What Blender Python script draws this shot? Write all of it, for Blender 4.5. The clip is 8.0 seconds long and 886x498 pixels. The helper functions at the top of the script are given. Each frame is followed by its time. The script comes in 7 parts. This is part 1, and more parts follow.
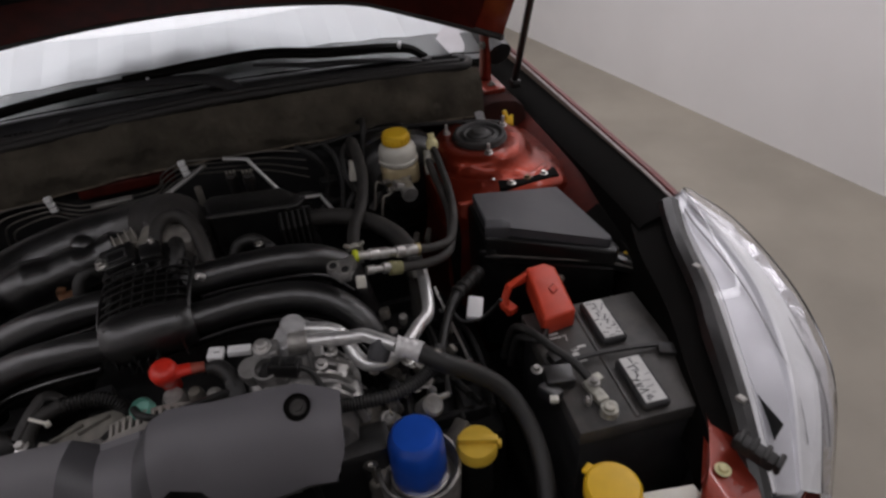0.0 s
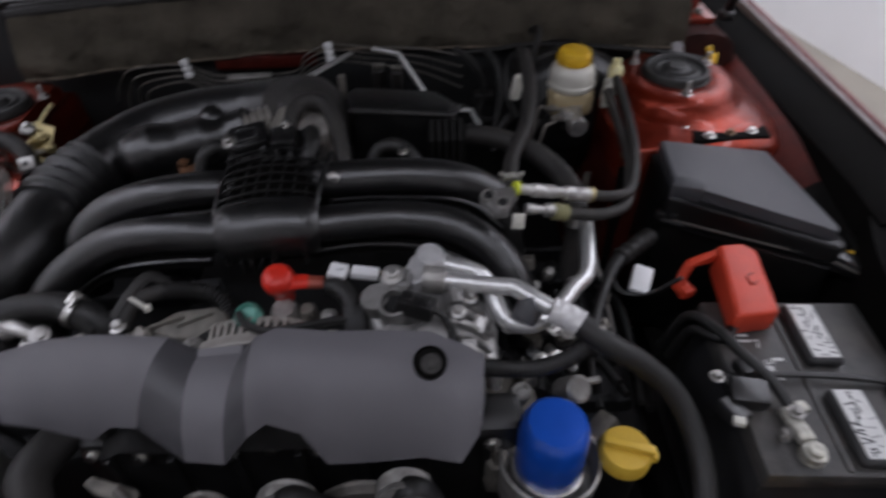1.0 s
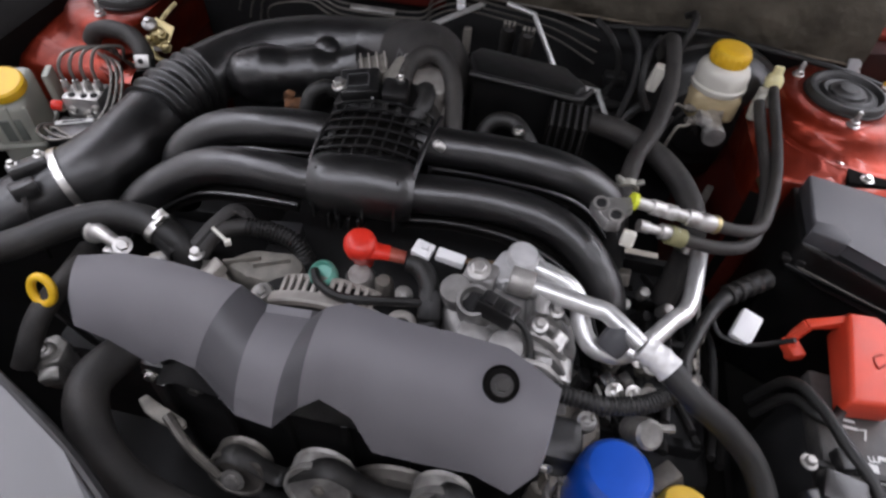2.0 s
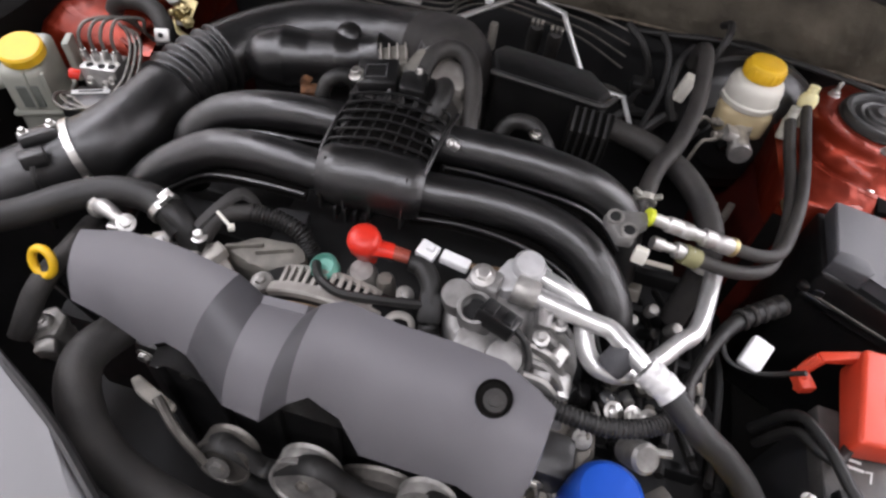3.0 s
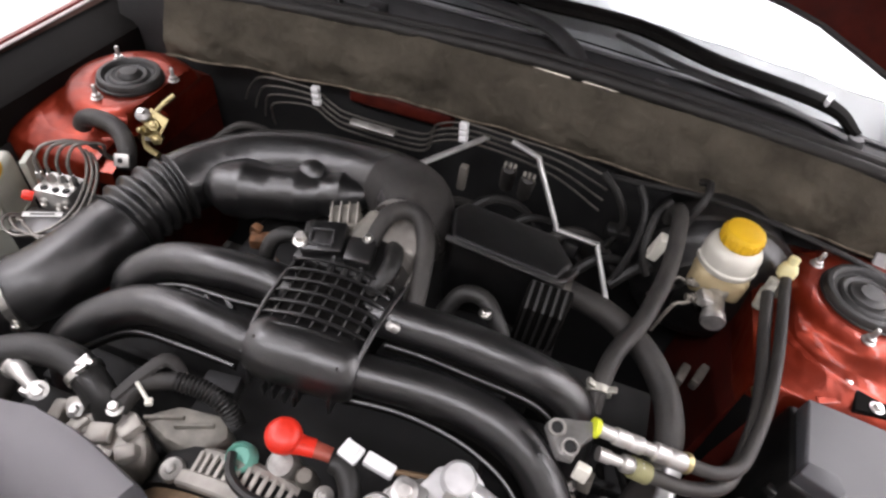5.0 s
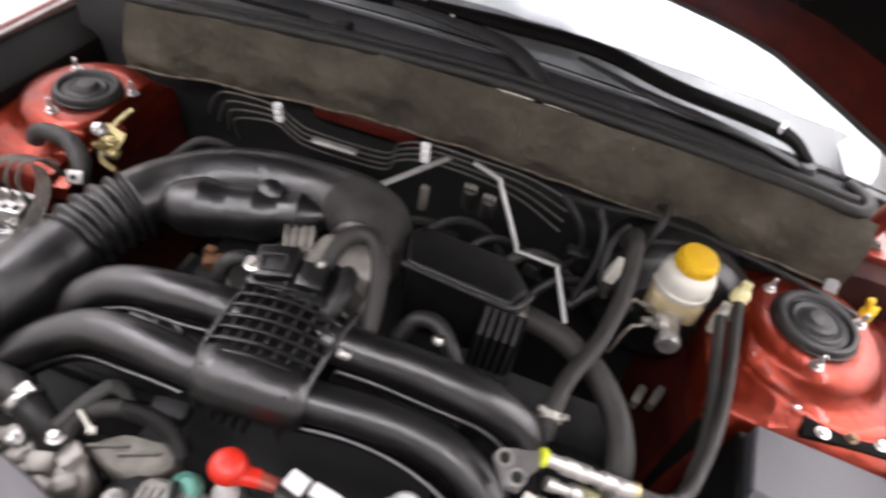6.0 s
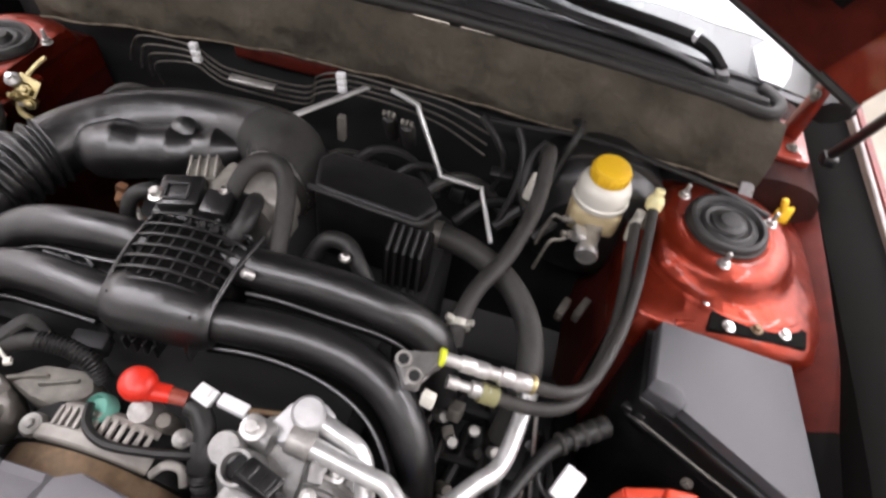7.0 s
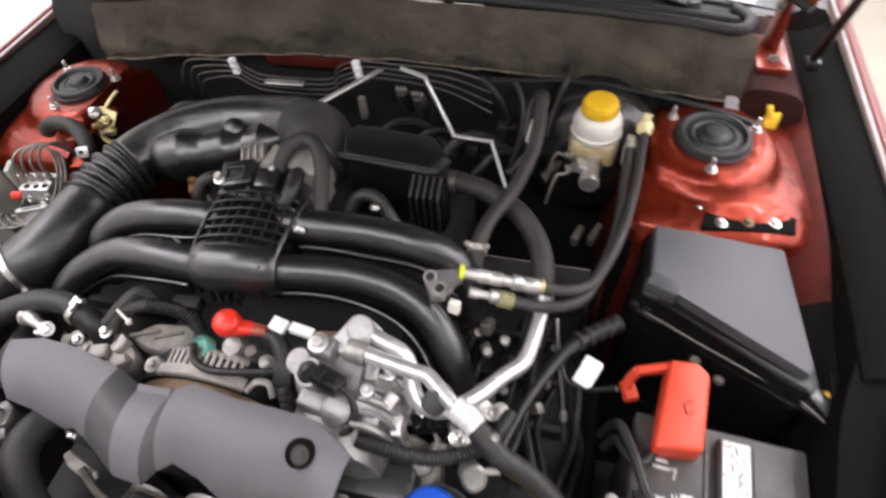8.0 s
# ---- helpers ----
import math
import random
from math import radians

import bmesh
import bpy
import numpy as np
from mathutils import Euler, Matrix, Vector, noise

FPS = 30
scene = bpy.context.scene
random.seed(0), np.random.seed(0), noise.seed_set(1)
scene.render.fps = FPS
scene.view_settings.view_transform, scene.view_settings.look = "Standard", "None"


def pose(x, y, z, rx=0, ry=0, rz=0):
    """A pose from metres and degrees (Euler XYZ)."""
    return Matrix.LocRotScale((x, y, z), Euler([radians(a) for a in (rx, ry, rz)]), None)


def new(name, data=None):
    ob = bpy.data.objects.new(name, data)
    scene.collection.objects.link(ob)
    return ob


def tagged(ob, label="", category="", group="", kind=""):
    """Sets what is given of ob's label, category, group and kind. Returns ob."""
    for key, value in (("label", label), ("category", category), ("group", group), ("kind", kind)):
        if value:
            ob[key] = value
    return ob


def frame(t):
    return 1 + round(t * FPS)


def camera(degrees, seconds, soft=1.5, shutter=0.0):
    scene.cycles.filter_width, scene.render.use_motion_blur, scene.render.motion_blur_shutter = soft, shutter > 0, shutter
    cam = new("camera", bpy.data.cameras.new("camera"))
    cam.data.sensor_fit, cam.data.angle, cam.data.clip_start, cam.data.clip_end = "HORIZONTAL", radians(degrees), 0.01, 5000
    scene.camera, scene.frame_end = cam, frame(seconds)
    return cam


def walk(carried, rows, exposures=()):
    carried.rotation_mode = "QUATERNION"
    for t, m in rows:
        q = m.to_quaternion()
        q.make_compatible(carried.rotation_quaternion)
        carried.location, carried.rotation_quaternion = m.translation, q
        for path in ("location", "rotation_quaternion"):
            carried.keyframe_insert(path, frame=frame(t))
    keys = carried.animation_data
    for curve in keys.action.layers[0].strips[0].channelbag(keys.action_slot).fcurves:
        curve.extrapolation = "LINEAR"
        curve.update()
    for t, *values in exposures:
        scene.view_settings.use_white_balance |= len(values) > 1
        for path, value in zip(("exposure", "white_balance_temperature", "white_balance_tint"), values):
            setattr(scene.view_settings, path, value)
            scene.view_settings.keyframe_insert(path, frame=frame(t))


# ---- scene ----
cam = camera(73.9, 8.0, soft=2.5, shutter=0.5)
PATH = [  # seconds, place, turn in degrees
    (0, 0.2110, -0.5070, 1.4501, 52.56, 3.68, -16.78),
    (0.5, 0.1854, -0.4308, 1.4280, 50.91, 1.27, -14.25),
    (1, 0.1473, -0.3706, 1.3534, 47.08, 0.61, -2.31),
    (1.5, 0.1213, -0.3464, 1.3475, 42.50, 0.29, 5.92),
    (1.7, 0.1213, -0.3252, 1.3537, 41.86, -1.89, 8.54),
    (3, 0.1269, -0.2804, 1.3510, 39.89, -5.10, 16.15),
    (3.5, 0.1320, -0.2544, 1.3559, 39.48, -5.80, 18.25),
    (4, 0.1309, -0.1970, 1.3928, 40.90, -6.41, 18.69),
    (4.5, 0.1406, -0.1455, 1.4269, 42.87, -5.92, 18.67),
    (4.7, 0.1483, -0.1341, 1.4284, 43.02, -6.33, 18.98),
    (5.8, 0.1350, -0.1208, 1.4395, 43.74, -7.63, 20.60),
    (6, 0.1638, -0.1033, 1.4481, 43.68, -8.73, 18.78),
    (6.5, 0.2285, -0.0784, 1.4450, 43.10, -12.32, 18.49),
    (7, 0.2721, -0.1159, 1.4420, 40.03, -6.76, 15.58),
    (7.3, 0.2923, -0.1221, 1.4742, 39.21, -3.03, 15.41),
    (7.5, 0.3025, -0.1345, 1.5049, 37.71, 1.97, 17.37),
    (8, 0.3530, -0.2313, 1.4944, 39.38, 2.90, 13.09),
]
EXPOSURE = [(0, -2.16, 6500, 10), (0.5, -1.95, 6350, 10), (1.0, -1.66, 5950, 10), (1.5, -1.16, 6000, 10), (3.0, -0.28, 6300, 10), (3.5, -0.20, 6400, 10), (4.5, -0.06, 6500, 10), (6.5, 0.06, 6500, 10), (7.5, -0.06, 6500, 10), (8.0, -0.02, 6500, 10)]
walk(cam, [(r[0], pose(*r[1:])) for r in PATH], EXPOSURE)

# ---- light: a bright booth with soft white overhead lamps, none of them in view ----
world = bpy.data.worlds.new("world")
scene.world = world
world.use_nodes = True
world.node_tree.nodes["Background"].inputs[0].default_value = (0.9, 0.93, 1.0, 1)
world.node_tree.nodes["Background"].inputs[1].default_value = 0.05


def unseen_lamp(x, y, sx, sy, watts, tilt=0):
    data = bpy.data.lights.new("unseen_lamp", "AREA")
    data.shape, data.size, data.size_y, data.energy = "RECTANGLE", sx, sy, watts
    data.color = (1.0, 0.965, 1.03)
    ob = new("unseen_lamp", data)
    ob.location = (x, y, 2.90)
    ob.rotation_euler = (0, radians(tilt), 0)
    return ob


unseen_lamp(-0.2, -1.1, 2.6, 0.4, 37)
unseen_lamp(-1.62, 0.9, 0.45, 3.0, 68)
# added lamp turned to the east wall to brighten it; no known fixture
unseen_lamp(1.78, 1.3, 0.4, 3.6, 195, -46)
unseen_lamp(0.0, 2.1, 2.6, 0.6, 125)


# ---- materials ----
def mat(name, color, rough=0.5, metal=0.0, vary=0.18, scale=35.0, bump=0.15, fine=420.0, coat=0.0, dust=0.0, trans=0.0, ior=1.5, sheen=0.0, spec=0.5, lump=0.0):
    m = bpy.data.materials.new(name)
    m.use_nodes = True
    t = m.node_tree
    b = t.nodes["Principled BSDF"]
    co = t.nodes.new("ShaderNodeTexCoord")
    n1 = t.nodes.new("ShaderNodeTexNoise")
    n1.inputs["Scale"].default_value, n1.inputs["Detail"].default_value = scale, 5
    n2 = t.nodes.new("ShaderNodeTexNoise")
    n2.inputs["Scale"].default_value, n2.inputs["Detail"].default_value = fine, 3
    t.links.new(co.outputs["Object"], n1.inputs["Vector"])
    t.links.new(co.outputs["Object"], n2.inputs["Vector"])
    ramp = t.nodes.new("ShaderNodeValToRGB")
    ramp.color_ramp.elements[0].position, ramp.color_ramp.elements[1].position = 0.3, 0.7
    ramp.color_ramp.elements[0].color = (*[min(1, c * (1 - vary)) for c in color], 1)
    ramp.color_ramp.elements[1].color = (*[min(1, c * (1 + vary)) for c in color], 1)
    t.links.new(n1.outputs["Fac"], ramp.inputs["Fac"])
    out = ramp.outputs["Color"]
    if dust:
        dm = t.nodes.new("ShaderNodeMix")
        dm.data_type = "RGBA"
        dm.inputs["B"].default_value = (0.16, 0.14, 0.12, 1)
        n3 = t.nodes.new("ShaderNodeTexNoise")
        n3.inputs["Scale"].default_value, n3.inputs["Detail"].default_value, n3.inputs["Roughness"].default_value = 14, 8, 0.7
        t.links.new(co.outputs["Object"], n3.inputs["Vector"])
        mr = t.nodes.new("ShaderNodeMapRange")
        mr.inputs["From Min"].default_value, mr.inputs["From Max"].default_value = 0.42, 0.75
        mr.inputs["To Max"].default_value = dust
        t.links.new(n3.outputs["Fac"], mr.inputs["Value"])
        t.links.new(mr.outputs["Result"], dm.inputs["Factor"])
        t.links.new(out, dm.inputs["A"])
        out = dm.outputs["Result"]
    t.links.new(out, b.inputs["Base Color"])
    rr = t.nodes.new("ShaderNodeMapRange")
    rr.inputs["To Min"].default_value, rr.inputs["To Max"].default_value = max(0.02, rough * 0.8), min(1, rough * 1.25)
    t.links.new(n1.outputs["Fac"], rr.inputs["Value"])
    t.links.new(rr.outputs["Result"], b.inputs["Roughness"])
    b.inputs["Metallic"].default_value = metal
    b.inputs["Coat Weight"].default_value, b.inputs["Coat Roughness"].default_value = coat, 0.06
    b.inputs["Transmission Weight"].default_value, b.inputs["IOR"].default_value = trans, ior
    b.inputs["Sheen Weight"].default_value = sheen
    b.inputs["Specular IOR Level"].default_value = spec
    if bump:
        bp = t.nodes.new("ShaderNodeBump")
        bp.inputs["Strength"].default_value, bp.inputs["Distance"].default_value = bump, 0.001
        height = n2.outputs["Fac"]
        if lump:
            n4 = t.nodes.new("ShaderNodeTexNoise")
            n4.inputs["Scale"].default_value, n4.inputs["Detail"].default_value = 22, 2
            t.links.new(co.outputs["Object"], n4.inputs["Vector"])
            ma = t.nodes.new("ShaderNodeMath")
            ma.operation = "MULTIPLY_ADD"
            ma.inputs[1].default_value = lump
            t.links.new(n4.outputs["Fac"], ma.inputs[0])
            t.links.new(height, ma.inputs[2])
            height = ma.outputs[0]
        t.links.new(height, bp.inputs["Height"])
        t.links.new(bp.outputs["Normal"], b.inputs["Normal"])
    return m


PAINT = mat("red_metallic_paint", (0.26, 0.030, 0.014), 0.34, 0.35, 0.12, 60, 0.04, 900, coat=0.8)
# body red at half strength: the wings' dim light put into the colour
PAINT_RIM = mat("shaded_red_wing_paint", (0.13, 0.014, 0.010), 0.42, 0.3, 0.15, 40, 0.05, 900, coat=0.25)
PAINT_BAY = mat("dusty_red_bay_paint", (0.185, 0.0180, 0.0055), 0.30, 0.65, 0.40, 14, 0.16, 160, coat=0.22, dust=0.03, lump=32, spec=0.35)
# inner red, darkened so that deep bay panels carry their shade
PAINT_IN = mat("dull_shaded_red_paint", (0.068, 0.0085, 0.005), 0.55, 0.0, 0.35, 25, 0.15, coat=0.0, dust=0.03, spec=0.15)
BLACK = mat("black_moulded_plastic", (0.0075, 0.0075, 0.0077), 0.31, 0, 0.30, 30, 0.22, 600, dust=0.035, spec=0.9, ior=1.55, lump=12)
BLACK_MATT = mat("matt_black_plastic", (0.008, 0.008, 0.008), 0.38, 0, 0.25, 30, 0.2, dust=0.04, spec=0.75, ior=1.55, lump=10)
JETBLACK = mat("jet_black_box_plastic", (0.005, 0.005, 0.005), 0.36, 0, 0.3, 30, 0.15, 500, dust=0.015, spec=0.5, lump=14)
GUTTER = mat("black_wing_liner_plastic", (0.006, 0.0055, 0.005), 0.75, 0, 0.2, 12, 0.12, dust=0.01, spec=0.06)
# near-black: deep shade put into the colour, also used for black linings
DARK = mat("dark_shaded_depths", (0.006, 0.006, 0.006), 0.7, 0, 0.4, 20, 0.3)
GREY = mat("grey_grained_plastic", (0.140, 0.136, 0.145), 0.5, 0, 0.05, 9, 0.25, 1500)
GREY_LID = mat("slate_grey_plastic", (0.063, 0.063, 0.068), 0.5, 0, 0.05, 9, 0.2, 1500)
RUBBER = mat("black_rubber", (0.012, 0.0117, 0.011), 0.5, 0, 0.25, 40, 0.25, dust=0.04)
RUBBER_OLD = mat("dusty_grey_rubber", (0.022, 0.0205, 0.019), 0.6, 0, 0.35, 30, 0.3, dust=0.16, lump=5)
ALU = mat("drawn_aluminium", (0.76, 0.76, 0.75), 0.33, 0.75, 0.12, 60, 0.15, lump=4)
# darker copy of GREY: the sloping channel sides' shade is in the colour
FLANK = mat("smooth_shaded_grey_plastic", (0.062, 0.061, 0.066), 0.42, 0, 0.06, 9, 0.1, 1500)
CAST = mat("cast_aluminium", (0.35, 0.34, 0.32), 0.45, 0.6, 0.4, 45, 0.4, 240, dust=0.25, lump=8)
PALECAST = mat("pale_die_casting", (0.40, 0.38, 0.345), 0.5, 0.4, 0.2, 45, 0.3, 260, dust=0.3)
CAST_BRIGHT = mat("bright_casting", (0.56, 0.55, 0.53), 0.40, 0.8, 0.25, 60, 0.3, 260, dust=0.15)
ALLOY = mat("pale_compressor_alloy", (0.27, 0.265, 0.257), 0.40, 0.55, 0.28, 55, 0.45, 240, dust=0.18, lump=6)
CAST_DULL = mat("dirty_cast_aluminium", (0.22, 0.205, 0.18), 0.55, 0.6, 0.4, 30, 0.7, 220, dust=0.4)
STEEL = mat("zinc_plated_steel", (0.62, 0.61, 0.58), 0.32, 1.0, 0.2, 80, 0.2)
BRASS = mat("yellow_zinc_steel", (0.50, 0.42, 0.22), 0.4, 0.9, 0.3, 60, 0.3)
LINE = mat("dull_steel_line", (0.15, 0.14, 0.125), 0.38, 0.6, 0.25, 60, 0.2)
RUST = mat("rusty_bracket", (0.16, 0.075, 0.035), 0.75, 0.3, 0.5, 90, 0.6)
WHITE = mat("white_plastic", (0.84, 0.84, 0.84), 0.4, 0, 0.04, 20, 0.05)
OFFWHITE = mat("milky_bottle_plastic", (0.72, 0.70, 0.62), 0.35, 0, 0.06, 20, 0.05)
FLUID = mat("amber_fluid_behind_plastic", (0.50, 0.41, 0.24), 0.35, 0, 0.12, 25, 0.05)
TANK = mat("aged_translucent_tank", (0.50, 0.51, 0.44), 0.4, 0, 0.12, 25, 0.1, trans=0.35)
YELLOW = mat("yellow_cap_plastic", (0.82, 0.50, 0.02), 0.4, 0, 0.06, 40, 0.1)
YELLOW_OIL = mat("ochre_cap_plastic", (0.72, 0.47, 0.05), 0.45, 0, 0.08, 40, 0.1)
BLUE = mat("blue_filter_enamel", (0.012, 0.085, 0.50), 0.3, 0, 0.08, 40, 0.06, coat=0.4)
RED = mat("bright_red_rubber", (0.68, 0.030, 0.015), 0.35, 0, 0.06, 40, 0.08)
ORANGE = mat("orange_red_plastic", (0.62, 0.060, 0.025), 0.42, 0, 0.08, 40, 0.1)
GREEN = mat("sea_green_connector", (0.15, 0.40, 0.32), 0.4, 0, 0.1, 40, 0.1)
CREAM = mat("cream_connector_plastic", (0.72, 0.66, 0.36), 0.45, 0, 0.08, 40, 0.1)
LIME = mat("lime_paint_mark", (0.62, 0.68, 0.03), 0.5, 0, 0.1, 40, 0.1)
FOIL = mat("foil_wrapped_sleeve", (0.72, 0.71, 0.70), 0.42, 0.25, 0.1, 120, 0.9, 160)
FELT = mat("brown_black_felt", (0.075, 0.066, 0.051), 0.95, 0, 0.36, 13, 0.9, 320, spec=0.1, lump=16)
PIPING = mat("worn_felt_edge", (0.15, 0.125, 0.095), 0.9, 0, 0.5, 60, 0.6, spec=0.1)
SEAL = mat("cowl_seal_rubber", (0.021, 0.0195, 0.018), 0.6, 0, 0.15, 20, 0.2)
COPPER = mat("copper_winding", (0.17, 0.112, 0.064), 0.5, 0.5, 0.25, 120, 0.5)
CASE = mat("battery_case_black", (0.032, 0.032, 0.033), 0.5, 0, 0.2, 30, 0.2, dust=0.05)
LID = mat("dusty_battery_lid", (0.050, 0.049, 0.047), 0.5, 0, 0.35, 40, 0.3, 300, dust=0.45)
LEAD = mat("corroded_lead", (0.42, 0.41, 0.36), 0.5, 0.6, 0.35, 90, 0.5)
PALEGREY = mat("dusty_grey_casting", (0.20, 0.19, 0.165), 0.6, 0.2, 0.35, 50, 0.4, 220, dust=0.5)
PRINT = mat("pale_label_print", (0.62, 0.62, 0.60), 0.5, 0, 0.1, 60, 0.05)
GREYPRINT = mat("grey_label_panel", (0.30, 0.30, 0.30), 0.5, 0, 0.2, 60, 0.05)
CHROME = mat("headlamp_reflector", (0.90, 0.90, 0.92), 0.16, 0.85, 0.08, 18, 0.5, 60, lump=14)
LAMPGREY = mat("headlamp_grey_housing", (0.62, 0.62, 0.64), 0.35, 0.2, 0.10, 20, 0.05)
LENS = mat("clear_headlamp_lens", (0.95, 0.95, 0.96), 0.03, 0, 0.01, 20, 0.0, trans=1.0, ior=1.35)
GLASS = mat("windscreen_glass", (0.93, 0.96, 0.95), 0.01, 0, 0.005, 20, 0.0, trans=1.0, ior=1.3)
HEM = mat("grey_sunshade_hem", (0.21, 0.21, 0.215), 0.4, 0, 0.08, 12, 0.05)
SHADE = mat("white_sunshade_film", (0.73, 0.73, 0.755), 0.35, 0.0, 0.02, 10, 0.05)
PLASTER = mat("white_painted_wall", (0.86, 0.85, 0.84), 0.7, 0, 0.02, 3, 0.1, 90)
CONCRETE = mat("grey_concrete_floor", (0.27, 0.245, 0.20), 0.55, 0, 0.14, 2.5, 0.2, 60)
PRIMER = mat("pale_primer_lip", (0.36, 0.31, 0.30), 0.55, 0, 0.2, 40, 0.1)
IVORY = mat("yellow_plastic_clip", (0.80, 0.50, 0.03), 0.45, 0, 0.1, 40, 0.1)

ORIGIN = {}


# ---- mesh helpers ----
def thing(name, at, label, category, group="", kind=""):
    ob = new(name)
    ob.empty_display_size = 0.03
    ob.location = at
    ORIGIN[ob.name] = Vector(at)
    return tagged(ob, label, category, group, kind)


def part(name, bm, material, parent=None, label="", sharp=38, kind=""):
    """Links a bmesh, built in world places, as one mesh object."""
    base = ORIGIN.get(parent.name, Vector()) if parent else Vector()
    bmesh.ops.remove_doubles(bm, verts=bm.verts[:], dist=0.00002)
    bmesh.ops.recalc_face_normals(bm, faces=bm.faces[:])
    bmesh.ops.translate(bm, verts=bm.verts[:], vec=-base)
    for f in bm.faces:
        f.smooth = True
    for e in bm.edges:
        e.smooth = len(e.link_faces) == 2 and e.calc_face_angle(0) < radians(sharp)
    me = bpy.data.meshes.new(name)
    bm.to_mesh(me)
    bm.free()
    me.materials.append(material)
    ob = new(name, me)
    if parent:
        ob.parent = parent
        ORIGIN[ob.name] = base
    return tagged(ob, label, kind=kind)


def parts(name, bm, material, parent, label=""):
    """Each loose piece of bm becomes a part of its own."""
    bm.verts.ensure_lookup_table()
    left = set(bm.verts)
    while left:
        seed = left.pop()
        group, todo = {seed}, [seed]
        while todo:
            for e in todo.pop().link_edges:
                for v in e.verts:
                    if v in left:
                        left.discard(v)
                        group.add(v)
                        todo.append(v)
        piece = B()
        table = {v: piece.verts.new(v.co) for v in group}
        for f in {f for v in group for f in v.link_faces}:
            piece.faces.new([table[v] for v in f.verts])
        part(name, piece, material, parent, label)
    bm.free()


def lone(name, bm, material, label, category, group="", kind="", sharp=38):
    return tagged(part(name, bm, material, None, label, sharp, kind), category=category, group=group)


def B():
    return bmesh.new()


def curve(pts, step=6):
    """A smooth run of points through pts."""
    p = [Vector(q) for q in pts]
    if len(p) < 3 or step < 2:
        return p
    p = [p[0] * 2 - p[1]] + p + [p[-1] * 2 - p[-2]]
    out = []
    for i in range(1, len(p) - 2):
        a, b, c, d = p[i - 1:i + 3]
        for k in range(step):
            u = k / step
            out.append(0.5 * (2 * b + (c - a) * u + (2 * a - 5 * b + 4 * c - d) * u * u + (3 * b - a - 3 * c + d) * u ** 3))
    return out + [p[-2]]


def tube(bm, pts, r, seg=12, step=6, wave=None, flat=1.0, hollow=0.0):
    """A round pipe along pts. r: one radius or one for each point. wave: (count, depth) of rings."""
    line = curve(pts, step)
    n = len(line)
    rs = [r] * len(pts) if not hasattr(r, "__len__") else list(r)
    up = None
    rings = []
    for i, p in enumerate(line):
        d = (line[min(i + 1, n - 1)] - line[max(i - 1, 0)]).normalized()
        if up is None:
            up = d.orthogonal() if abs(d.z) > 0.9 else d.cross(Vector((0, 0, 1))).cross(d)
        up = (up - d * up.dot(d)).normalized()
        side = d.cross(up)
        u = i / (n - 1) * (len(rs) - 1)
        k = min(int(u), len(rs) - 2)
        rad = rs[k] + (rs[k + 1] - rs[k]) * (u - k)
        if wave:
            rad += wave[1] * math.cos(2 * math.pi * wave[0] * i / (n - 1))
        rings.append([bm.verts.new(p + (up * math.cos(a) * flat + side * math.sin(a)) * rad) for a in [2 * math.pi * j / seg for j in range(seg)]])
    for a, b in zip(rings, rings[1:]):
        for j in range(seg):
            bm.faces.new((a[j], a[(j + 1) % seg], b[(j + 1) % seg], b[j]))
    bm.faces.new(rings[0])
    bm.faces.new(rings[-1])
    return bm


def lathe(bm, prof, at, axis=(0, 0, 1), seg=24, a0=0.0):
    """Turns (radius, height) pairs round an axis through at."""
    m = Matrix.Translation(at) @ Vector(axis).to_track_quat("Z", "Y").to_matrix().to_4x4()
    rings = []
    for r, z in prof:
        if r < 1e-5:
            rings.append([bm.verts.new(m @ Vector((0, 0, z)))])
        else:
            rings.append([bm.verts.new(m @ Vector((r * math.cos(a0 + 2 * math.pi * j / seg), r * math.sin(a0 + 2 * math.pi * j / seg), z))) for j in range(seg)])
    for a, b in zip(rings, rings[1:]):
        for j in range(seg):
            k = (j + 1) % seg
            if len(a) == 1 and len(b) > 1:
                bm.faces.new((a[0], b[k], b[j]))
            elif len(b) == 1 and len(a) > 1:
                bm.faces.new((a[j], a[k], b[0]))
            elif len(a) > 1:
                bm.faces.new((a[j], a[k], b[k], b[j]))
    for ring in (rings[0], rings[-1]):
        if len(ring) > 2:
            bm.faces.new(ring)
    return bm


def bevelled(bm, edges, width, segs=2):
    if width > 0:
        bmesh.ops.bevel(bm, geom=edges, offset=width, segments=segs, profile=0.5, affect="EDGES", clamp_overlap=True)


def box(bm, c, s, rot=(0, 0, 0), bevel=0.003, segs=2):
    """A box with rounded edges: centre, full sizes, degrees."""
    m = Matrix.LocRotScale(Vector(c), Euler([radians(a) for a in rot]), Vector(s))
    vs = bmesh.ops.create_cube(bm, size=1.0, matrix=m)["verts"]
    bevelled(bm, list({e for v in vs for e in v.link_edges}), bevel, segs)
    return bm


